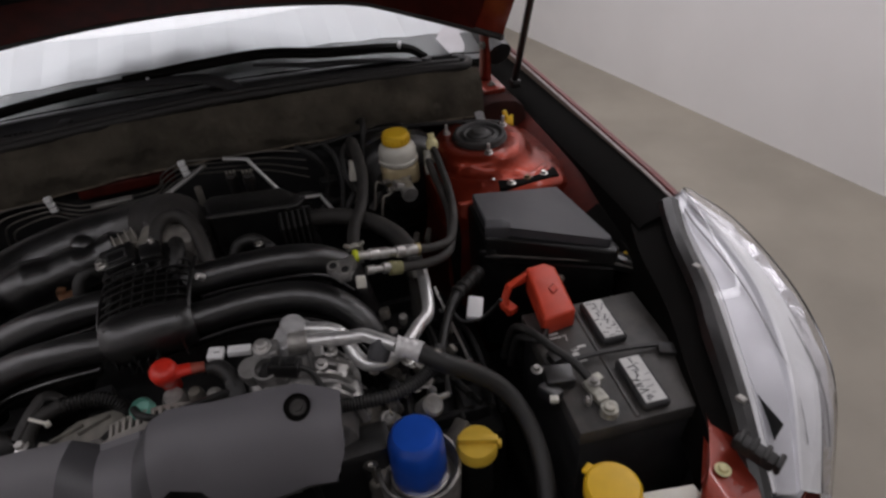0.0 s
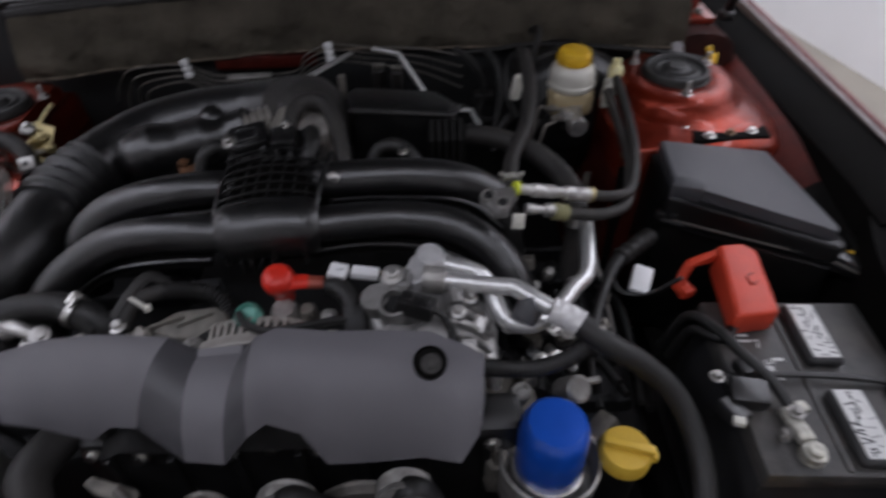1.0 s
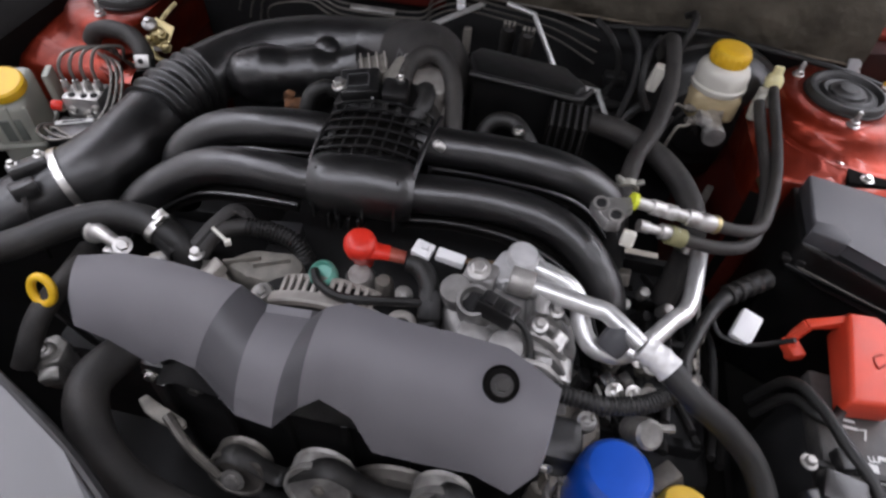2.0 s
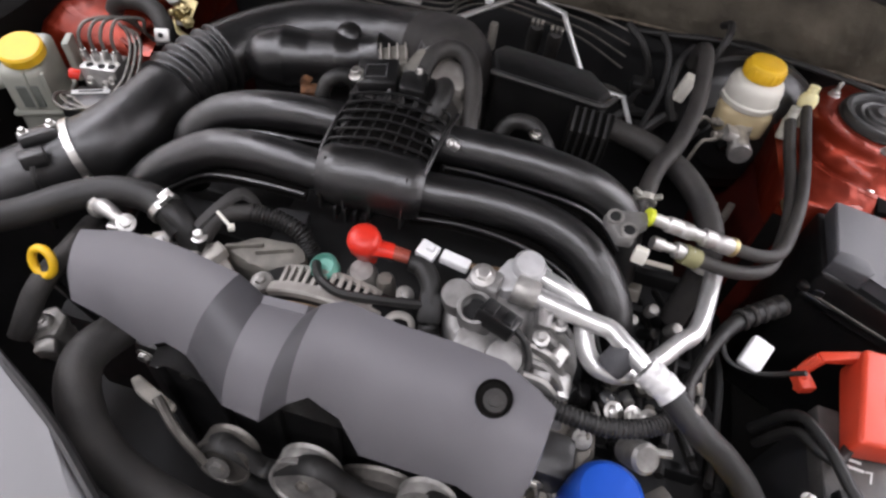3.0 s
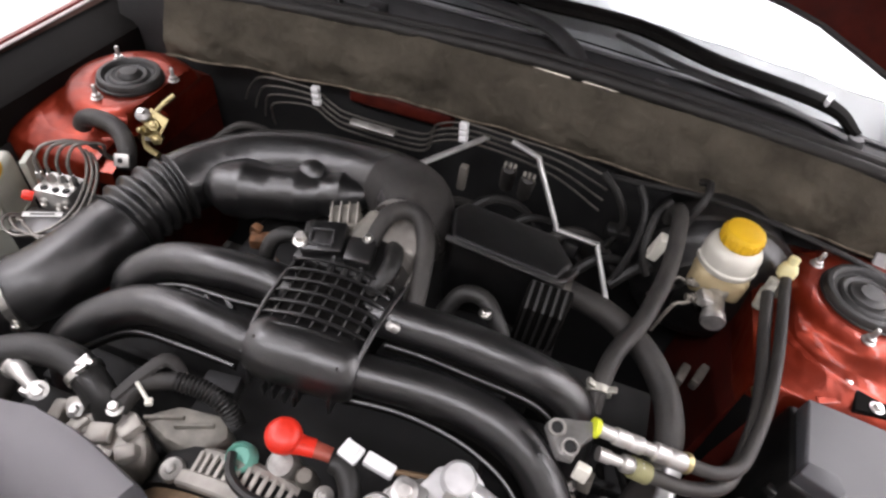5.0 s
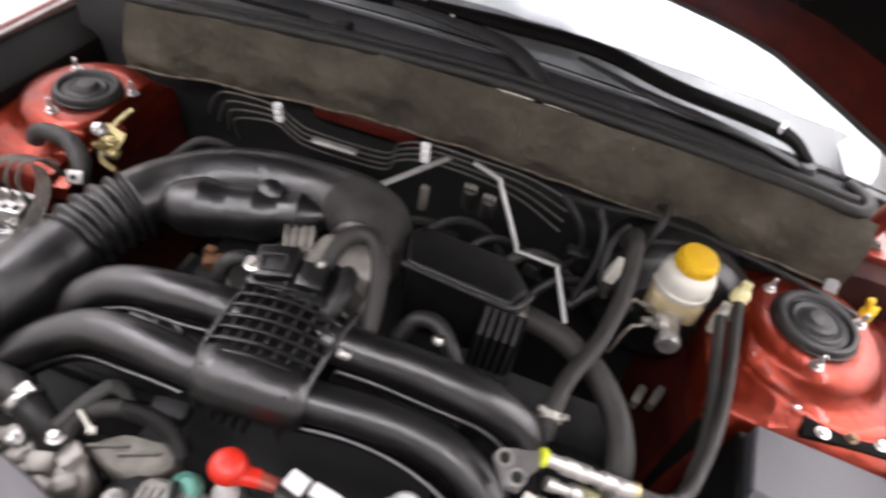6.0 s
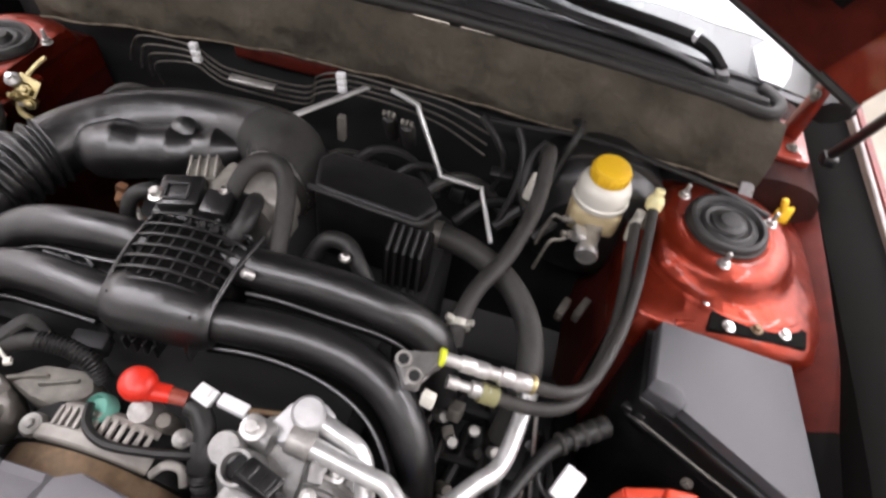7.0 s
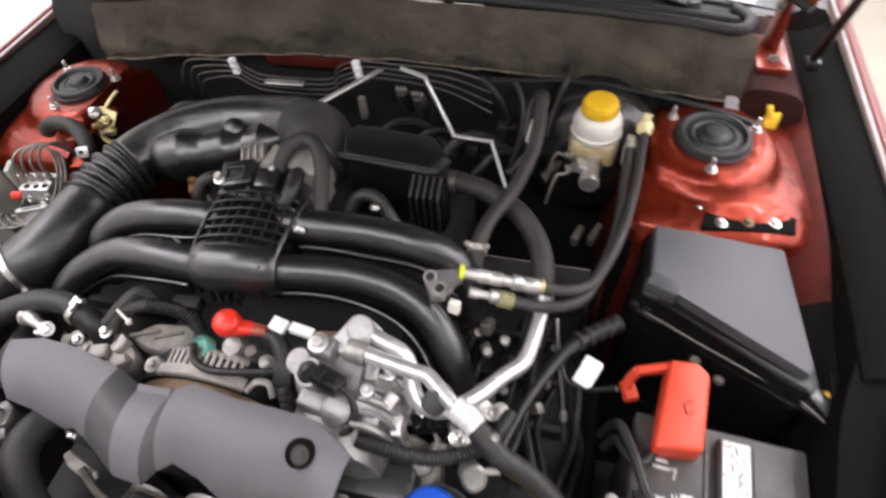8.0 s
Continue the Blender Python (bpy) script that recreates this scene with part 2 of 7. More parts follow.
def slab(bm, outline, z0, z1, bevel=0.003, segs=2, m=None):
    """A plate: an outline in x, y between two heights (each a number or one per corner)."""
    n = len(outline)
    lo = z0 if hasattr(z0, "__len__") else [z0] * n
    hi = z1 if hasattr(z1, "__len__") else [z1] * n
    m = m or Matrix()
    a = [bm.verts.new(m @ Vector((x, y, z))) for (x, y), z in zip(outline, lo)]
    b = [bm.verts.new(m @ Vector((x, y, z))) for (x, y), z in zip(outline, hi)]
    fs = [bm.faces.new(list(reversed(a))), bm.faces.new(b)]
    fs += [bm.faces.new((a[i], a[(i + 1) % n], b[(i + 1) % n], b[i])) for i in range(n)]
    bevelled(bm, list({e for f in fs for e in f.edges}), bevel, segs)
    return bm


def skin(bm, rows, thick=0.0, closed=False):
    """A sheet through rows of points, with a thickness if asked."""
    g = [[bm.verts.new(Vector(p)) for p in row] for row in rows]
    fs = []
    for a, b in zip(g, g[1:]):
        for j in range(len(a) - (0 if closed else 1)):
            k = (j + 1) % len(a)
            fs.append(bm.faces.new((a[j], a[k], b[k], b[j])))
    if thick:
        bmesh.ops.recalc_face_normals(bm, faces=fs)
        bmesh.ops.solidify(bm, geom=fs, thickness=thick)
    return bm


def bolt(bm, at, r=0.006, axis=(0, 0, 1), h=0.006):
    lathe(bm, [(r * 1.55, 0), (r * 1.6, h * 0.25), (r * 1.1, h * 0.35)], at, axis, 14)
    lathe(bm, [(r, h * 0.3), (r, h), (r * 0.8, h * 1.12), (0, h * 1.12)], at, axis, 6)
    return bm


def clamp_ring(bm, at, axis, r, width=0.012):
    lathe(bm, [(r, -width / 2), (r + 0.0018, -width / 2), (r + 0.0018, width / 2), (r, width / 2)], at, axis, 24)
    return bm


def roughen(bm, size=0.006, amp=0.0016, freq=90.0, seed=0.0):
    """Breaks a clean casting up: splits long edges and pushes the surface about."""
    for _ in range(4):
        long = [e for e in bm.edges if e.calc_length() > size]
        if not long or len(bm.verts) > 6000:
            break
        bmesh.ops.subdivide_edges(bm, edges=long, cuts=1, use_grid_fill=True)
    bmesh.ops.triangulate(bm, faces=[f for f in bm.faces if len(f.verts) > 4])
    for v in bm.verts:
        v.co += noise.noise_vector(v.co * freq + Vector((seed, 0, 0))) * amp
    return bm


def lerp(a, b, u):
    return tuple(x + (y - x) * u for x, y in zip(a, b))


# ---- the booth ----
def booth():
    lone("floor", slab(B(), [(-6, -6), (6, -6), (6, 8), (-6, 8)], -0.1, 0, 0), CONCRETE, "worn grey-beige concrete workshop floor", "floor", kind="structure")
    lone("ceiling", slab(B(), [(-6, -6), (6, -6), (6, 8), (-6, 8)], 3.0, 3.1, 0), PLASTER, "plain white ceiling", "ceiling", kind="structure")
    m = pose(2.32, 2.0, 0, 0, 0, 11)
    lone("wall_east", slab(B(), [(0, -9), (0.15, -9), (0.15, 9), (0, 9)], 0, 3.0, 0, m=m), PLASTER, "plain white painted wall beside the car", "wall", kind="structure")
    lone("wall_west", slab(B(), [(-2.15, -6), (-2.0, -6), (-2.0, 8), (-2.15, 8)], 0, 3.0, 0), PLASTER, "plain white painted wall", "wall", kind="structure")
    lone("wall_north", slab(B(), [(-6, 7), (6, 7), (6, 7.15), (-6, 7.15)], 0, 3.0, 0), PLASTER, "plain white painted end wall", "wall", kind="structure")
    lone("wall_south", slab(B(), [(-6, -4.15), (6, -4.15), (6, -4), (-6, -4)], 0, 3.0, 0), PLASTER, "plain white painted end wall", "wall", kind="structure")


# ---- the car's body ----
# plan of the wings: inner edge, pale lip, outer edge (x) at a place along the car
def wing_x(side, y):
    bow = -0.03 * max(0.0, 0.45 - y) ** 1.3
    if side > 0:
        return 0.712 + bow, 0.771 + bow * 0.5, 0.800 + bow * 0.3
    return -(0.640 + bow), -(0.708 + bow * 0.5), -(0.733 + bow * 0.3)


def wing_z(y):
    return 0.905 + 0.02 * max(0.0, y - 0.2) - 0.05 * max(0.0, 0.25 - y)


def build_wing(car, side):
    ys = [0.19 + 0.07 * i for i in range(15)]
    outer, liner, lip = [], [], []
    for y in ys:
        a, b, c = wing_x(side, y)
        z = wing_z(y)
        s = side
        outer.append([(c - s * 0.014, y, z - 0.006), (c - s * 0.011, y, z + 0.001), (c - s * 0.004, y, z + 0.001), (c + s * 0.005, y, z - 0.005), (c + s * 0.012, y, z - 0.025), (c + s * 0.026, y, z - 0.09),
                      (c + s * 0.04, y, z - 0.20), (c + s * 0.045, y, z - 0.34), (c + s * 0.04, y, z - 0.55)])
        lip.append((c - s * 0.0155, y, z - 0.004))
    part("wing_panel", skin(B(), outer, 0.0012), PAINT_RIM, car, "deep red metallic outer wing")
    part("wing_lip", tube(B(), lip, 0.0038, 8, 2, flat=0.6), PRIMER, car, "pale primered flange edge")
    ys = [0.165 + 0.078 * i for i in range(12)]
    for y in ys:
        a, b, c = wing_x(side, y)
        z = min(wing_z(y), 0.905)
        s = side
        liner.append([(a - s * 0.004, y, z - 0.16), (a, y, z - 0.06), (a + s * 0.006, y, z - 0.032), (a + s * 0.016, y, z - 0.024), (b - s * 0.012, y, z - 0.014), (c - s * 0.018, y, z - 0.006), (c - s * 0.015, y, z - 0.012)])
    part("wing_liner", skin(B(), liner, 0.0025), GUTTER, car, "black plastic gutter along the wing")
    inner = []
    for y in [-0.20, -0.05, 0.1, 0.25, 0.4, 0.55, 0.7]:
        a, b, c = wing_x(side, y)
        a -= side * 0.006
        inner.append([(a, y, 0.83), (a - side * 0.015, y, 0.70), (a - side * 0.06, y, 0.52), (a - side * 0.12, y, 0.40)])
    # shade below the gutter is put into the sheet's colour
    part("inner_wing", skin(B(), inner, 0.0012), DARK, car, "inner wing sheet, coloured near-black for shade")


def build_tower(car, side):
    cx, cy, top = (0.560, 0.518, 0.903) if side > 0 else (-0.535, 0.506, 0.884)
    s = side
    rows = []
    n = 40

    def sq(a, rx, ry, p):
        c, d = math.cos(a), math.sin(a)
        k = (abs(c) ** p + abs(d) ** p) ** (-1.0 / p)
        return c * k * rx, d * k * ry

    for r, p, dz, ox, oy in ((0.030, 2, -0.003, 0, 0), (0.050, 2, -0.003, 0, 0), (0.056, 2, 0.0, 0, 0), (0.066, 2, 0.0, 0, 0), (0.078, 2, -0.001, 0, 0), (0.088, 2, -0.004, 0, 0), (0.094, 2.1, -0.012, 0, 0), (0.100, 2.2, -0.026, 0.0, -0.002), (0.106, 2.4, -0.030, 0.001, -0.004), (0.118, 3, -0.034, 0.004, -0.01),
                             (0.135, 4, -0.043, 0.006, -0.015), (0.140, 5, -0.055, 0.006, -0.017), (0.142, 5, -0.10, 0.006, -0.017), (0.150, 5, -0.22, 0.006, -0.017), (0.165, 5, -0.42, 0.006, -0.017)):
        row = []
        for j in range(n):
            a = 2 * math.pi * j / n
            x, y = sq(a, r, r * 1.04, p)
            if dz < -0.03:
                x = max(min(x * s, 0.142 if s > 0 else 0.118), -0.128) * s
            if s < 0:
                x = min(x, 0.056)
            row.append((cx + s * ox + x, cy + oy + y, top + dz))
        rows.append(row)
    part("strut_tower", skin(B(), rows[:-2], 0.0, True), PAINT_BAY, car, "red painted suspension tower")
    # same red sheet as the dome; the darker tone is its shade
    part("tower_skirt", skin(B(), rows[-3:], 0.0, True), PAINT_IN, car, "red tower side, darkened for shade")
    # raised seams round the dome
    bm = B()
    k = 1.0 if s > 0 else 0.68
    tube(bm, [(cx - s * 0.10 * k, cy - 0.02, top - 0.030), (cx - s * 0.085 * k, cy - 0.075, top - 0.033), (cx - s * 0.03, cy - 0.115, top - 0.036), (cx + s * 0.04, cy - 0.125, top - 0.038), (cx + s * 0.09, cy - 0.105, top - 0.037), (cx + s * 0.112, cy - 0.08, top - 0.042)], 0.010, 8, 8, flat=0.6)
    tube(bm, [(cx - s * 0.05, cy - 0.15, top - 0.045), (cx + s * 0.02, cy - 0.125, top - 0.041), (cx + s * 0.07, cy - 0.132, top - 0.046), (cx + s * 0.09, cy - 0.145, top - 0.056)], 0.008, 8, 8, flat=0.7)
    parts("pressed_seam", bm, PAINT_BAY, car)
    r0 = 0.052 if s > 0 else 0.046
    mount = part("strut_mount", lathe(B(), [(r0 + 0.004, -0.008), (r0 + 0.004, 0.001), (r0 + 0.002, 0.002), (r0 + 0.001, 0.009), (r0 - 0.001, 0.011), (r0 - 0.006, 0.0115), (r0 - 0.009, 0.009), (r0 - 0.011, 0.005), (r0 - 0.015, 0.005), (r0 - 0.017, 0.0075), (r0 - 0.021, 0.0085), (r0 - 0.024, 0.0065),
                                            (r0 - 0.027, 0.0065), (r0 - 0.029, 0.010), (0.016, 0.011), (0.013, 0.014), (0.006, 0.0145), (0, 0.0145)], (cx, cy, top), seg=36), RUBBER, car, "ringed flat black rubber strut mount")
    for k, a in enumerate((-95, 25, 145)):
        at = (cx + (0.069 if s > 0 else 0.063) * math.cos(radians(a)), cy + (0.071 if s > 0 else 0.066) * math.sin(radians(a)), top - 0.001)
        bm = B()
        lathe(bm, [(0.0088, 0), (0.0088, 0.0015), (0.0062, 0.0025), (0.0062, 0.007), (0.0032, 0.008), (0.0032, 0.020), (0.0022, 0.022), (0, 0.022)], at, seg=12)
        part("strut_bolt", bm, CAST_BRIGHT, mount, "zinc plated stud and nut")
    # apron shelf ahead of the dome
    ap, low = [], []
    for u in range(9):
        x = cx - s * (0.118 if s > 0 else 0.074) + s * u * (0.0275 if s > 0 else 0.0255)
        bend = 0.012 * math.sin(u / 8 * math.pi)
        ap.append([(x, cy - 0.10, top - 0.040), (x, cy - 0.135 - bend, top - 0.046), (x, cy - 0.15 - bend, top - 0.054), (x, cy - 0.152 - bend, top - 0.075)])
        low.append([(x, cy - 0.150 - bend, top - 0.070), (x, cy - 0.155 - bend, top - 0.12), (x, cy - 0.17, top - 0.30)])
    part("apron_panel", skin(B(), ap, 0.0012), PAINT_BAY, car)
    # black stands for the shade between the hoses and the filter box
    part("apron_skirt", skin(B(), low, 0.0012), GUTTER, car, "lower apron, coloured black for shade")
    shelf = []
    for y in (-0.10, 0.0, 0.10, 0.20, 0.28):
        a, b, c = wing_x(side, y)
        shelf.append([(a + s * 0.01, y, 0.835), (a - s * 0.012, y, 0.815), (a - s * 0.02, y, 0.77), (a - s * 0.03, y, 0.62)])
    part("apron_rail", skin(B(), shelf, 0.0012), GUTTER, car, "black inner wing rail")



def build_rails(car):
    rows = [[(0.662, y, 0.830 - 0.02 * u), (0.676 + 0.012 * u, y, 0.842 - 0.022 * u), (0.706 - 0.004 * u, y, 0.862 - 0.03 * u), (0.714, y, 0.864 - 0.03 * u)] for y, u in ((0.66, -0.5), (0.52, -0.3), (0.39, 0), (0.34, 0.3), (0.29, 0.6), (0.22, 0.9), (0.17, 1.1))]
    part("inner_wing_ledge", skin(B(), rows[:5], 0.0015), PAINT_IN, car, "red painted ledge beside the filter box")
    part("ledge_front", skin(B(), rows[4:], 0.0015), GUTTER, car, "black front end of the ledge")
    bm = B()
    slab(bm, [(0.420, -0.10), (0.452, -0.10), (0.460, 0.34), (0.424, 0.34)], 0.56, 0.640, 0.012, 3)
    # red rail coloured black: the deep shade is in the colour
    part("frame_rail", bm, GUTTER, car, "frame rail beside the engine, black for deep shade")


def build_firewall(car):
    rows = []
    for i in range(25):
        x = -0.68 + 1.28 * i / 24
        rows.append([(x, 0.70, 0.985), (x, 0.665, 0.93), (x, 0.655, 0.80), (x, 0.66, 0.6), (x, 0.62, 0.42)])
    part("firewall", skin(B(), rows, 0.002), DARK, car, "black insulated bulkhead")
    # felt blanket over the bulkhead's upper edge, slightly baggy
    rows = []
    for i in range(111):
        u = i / 110
        x = -0.535 + 1.137 * u
        arc = 0.055 * (1 - ((x - 0.05) / 0.60) ** 2)
        w = 0.007 * noise.noise((x * 9, 0.3, 0)) + 0.005 * noise.noise((x * 24, 3.3, 0))
        drop = 0.008 * noise.noise((x * 5, 8.3, 0))
        rise = -0.004 * u - 0.024 * max(0.0, (0.05 - x) / 0.585)
        row = []
        for k in range(15):
            v = k / 14
            bulge = 0.016 * math.sin(math.pi * v) + 0.008 * noise.noise((x * 13 + 2.5 * v, v * 3, 1.7)) + 0.004 * noise.noise((x * 38 - 4 * v, v * 5, 4.1)) + 0.007 * noise.noise((x * 6 + 1.6 * v, v * 2.6, 9.1))
            row.append((x, 0.592 + arc + 0.032 * v - bulge * 0.7 + w, 0.908 + drop + rise + 0.094 * v + bulge * 0.25))
        rows.append(row)
    blanket = part("bulkhead_blanket", skin(B(), rows, 0.012), FELT, car, "brown-black felt sound blanket")
    part("blanket_piping", tube(B(), [Vector(r[0]) + Vector((0, -0.003, -0.001)) for r in rows[::2]], 0.0022, 6, 2), PIPING, blanket, "worn stitched edge")
    bm = B()
    pts = []
    for i in range(21):
        x = -0.54 + 1.112 * i / 20
        arc = 0.055 * (1 - ((x - 0.05) / 0.60) ** 2)
        pts.append((x, 0.631 + arc, 1.005 - 0.024 * max(0.0, (0.05 - x) / 0.59)))
    pts.append((0.594, 0.672, 1.003))
    pts.append((0.590, 0.700, 1.000))
    pts.append((0.576, 0.722, 0.998))
    tube(bm, pts, 0.0088, 10, 3)
    tube(bm, [(x, y + 0.02, z + 0.004) for x, y, z in pts[:-3]], 0.007, 8, 3)
    parts("cowl_seal", bm, SEAL, car, "soft rubber bonnet seal")
    # cowl panel with vent slots
    rows = []
    for i in range(31):
        x = -0.61 + 1.205 * i / 30
        arc = 0.062 * (1 - (x / 0.66) ** 2)
        rows.append([(x, 0.636 + arc, 0.996), (x, 0.656 + arc, 0.997), (x, 0.662 + arc, 0.982), (x, 0.690 + arc, 0.983), (x, 0.702 + arc, 0.994), (x, 0.716 + arc, 0.998)])
    cowl = part("cowl_panel", skin(B(), rows, 0.003), CASE, car, "black plastic cowl panel")
    rows = [[(0.600 + 0.004 * k, y, z) for k, z in ((-1, 0.83), (-1, 0.88), (0, 0.905), (3, 0.917), (8, 0.921), (15, 0.920), (21, 0.914), (25, 0.902), (27, 0.88))] for y in (0.625, 0.68, 0.73, 0.79, 0.85)]
    rows.insert(0, [(x, 0.618, z - 0.020) for x, y, z in rows[0]])
    rows.insert(0, [(x, 0.616, z - 0.05) for x, y, z in rows[0]])
    # red cowl sheet coloured brown-black, for the shade under the bonnet
    part("cowl_side", skin(B(), rows, 0.0015), mat("shaded_red_cowl_paint", (0.032, 0.010, 0.008), 0.65, 0, 0.35, 25, 0.2, spec=0.12), car, "cowl side panel below the hinge, red darkened for shade")
    part("cowl_bracket", slab(B(), [(-0.012, -0.016), (0.012, -0.016), (0.010, 0.018), (-0.010, 0.018)], -0.002, 0.002, 0.001, 1, pose(0.592, 0.600, 0.900, 62, 0, 12)), GREYPRINT, car, "small grey bracket below the blanket")
    for k in (-1, 1):
        corner = [Vector(glass_point(k * u, v)) + Vector((0, -0.004, 0.004)) for u, v in ((0.86, 0.0), (0.91, 0.0), (0.925, 0.03), (0.93, 0.10), (0.90, 0.12), (0.84, 0.06))]
        part("screen_corner", skin(B(), [corner[:3], corner[:2:-1]], 0.003), LAMPGREY, car, "silvery moulded screen corner piece")
    for x0, n in ((0.265, 15), (0.49, 9), (-0.42, 16)):
        for k in range(n):
            x = x0 + 0.009 * k
            arc = 0.062 * (1 - (x / 0.66) ** 2)
            part("vent_slat", box(B(), (x, 0.676 + arc, 0.985), (0.0035, 0.026, 0.009), bevel=0), BLACK_MATT, cowl)
    for x in (0.240, -0.22):
        arc = 0.062 * (1 - (x / 0.66) ** 2)
        part("washer_nozzle", box(B(), (x, 0.680 + arc, 0.990), (0.024, 0.030, 0.016), (0, 0, -8), 0.004), CASE, cowl)


def glass_point(u, v):
    """A place on the windscreen: u across -1..1, v up 0..1."""
    x = u * (0.66 - 0.08 * v)
    arc = 0.062 * (1 - u * u)
    return (x, 0.716 + arc + 0.70 * v, 1.000 + 0.012 * (1 - u * u) + 0.33 * v)


def build_windscreen(car):
    rows = [[glass_point(-1 + 2 * i / 20, v) for v in (0, 0.15, 0.3, 0.45, 0.6, 0.8, 1.0)] for i in range(21)]
    pane = part("windscreen", skin(B(), rows, 0.004), GLASS, car, "clear curved windscreen glass")
    pane.visible_shadow = False
    for s in (-1, 1):
        part("screen_pillar", tube(B(), [Vector(glass_point(s, v)) + Vector((s * 0.02, 0, -0.01)) for v in (0, 0.25, 0.5, 0.75, 1)], 0.03, 10, 4), BLACK_MATT, car)
    # folded white sunshade behind the glass
    rows, hem = [], []
    for i in range(25):
        u = -1.02 + 2.04 * i / 24
        d = 0.012 if i % 2 else 0.008
        rows.append([tuple(Vector(glass_point(u, v)) + Vector((0, d + 0.006, -0.008 - d))) for v in (0.107, 0.25, 0.5, 0.75, 1.0)])
        hem.append([tuple(Vector(glass_point(u, v)) + Vector((0, d + 0.004, -0.010 - d))) for v in (0.004, 0.06, 0.11)])
    part("sunshade", skin(B(), rows, 0.002), SHADE, car, "folded white sunshade standing behind the windscreen", sharp=10)
    part("sunshade_hem", skin(B(), hem, 0.002), HEM, car, "grey lower hem of the sunshade", sharp=10)
    dash = [[(x, 0.80, 0.965), (x, 0.95, 0.985), (x, 1.15, 0.99), (x, 1.5, 0.95)] for x in (-0.62, -0.3, 0, 0.3, 0.62)]
    part("dashboard", skin(B(), dash, 0.004), BLACK_MATT, car, "dark grey dashboard top")
    for stem, widths, line in (([(0.120, 0.710, 1.006), (0.092, 0.732, 1.020), (0.038, 0.762, 1.028), (-0.069, 0.774, 1.032), (-0.15, 0.778, 1.034)], [0.016, 0.017, 0.016, 0.013, 0.010],
                                [(0.02, 0.772, 1.026), (-0.05, 0.788, 1.032), (-0.18, 0.784, 1.032), (-0.33, 0.760, 1.024), (-0.48, 0.720, 1.010)]),
                               ([(0.512, 0.716, 1.002), (0.438, 0.729, 1.013), (0.355, 0.741, 1.018), (0.269, 0.753, 1.022), (0.155, 0.786, 1.030)], [0.009, 0.007, 0.011, 0.010, 0.006],
                                [(0.514, 0.724, 1.010), (0.465, 0.756, 1.026), (0.306, 0.766, 1.038), (0.181, 0.796, 1.046), (0.042, 0.790, 1.046), (-0.10, 0.784, 1.044)])):
        bm = B()
        lathe(bm, [(0.014, -0.02), (0.014, 0.0), (0.010, 0.008), (0, 0.009)], stem[0], seg=16)
        tube(bm, stem, widths, 10, 6, flat=0.5)
        arm = part("wiper_arm", bm, CASE, car, "dull black wiper arm")
        bm = B()
        tube(bm, line, [0.009, 0.015] + [0.016] * (len(line) - 3) + [0.009], 8, 6, flat=0.6)
        tube(bm, [Vector(q) + Vector((0, 0.006, -0.009)) for q in line], 0.003, 6, 6)
        part("wiper_blade", bm, GUTTER, arm, "black rubber wiper blade")
        part("blade_clip", box(B(), Vector(line[1]) + Vector((0, 0, 0.006)), (0.007, 0.026, 0.012), (0, 0, -20), 0.002), LAMPGREY, arm)


def build_cowl_lip(car):
    """Grey lip along the foot of the glass."""
    pts = [(x, 0.716 + 0.062 * (1 - (x / 0.66) ** 2), 1.001) for x in [-0.60 + 0.1 * k for k in range(13)]]
    part("cowl_lip", tube(B(), pts, 0.005, 8, 3, flat=0.5), CASE, car, "grey moulded cowl lip")


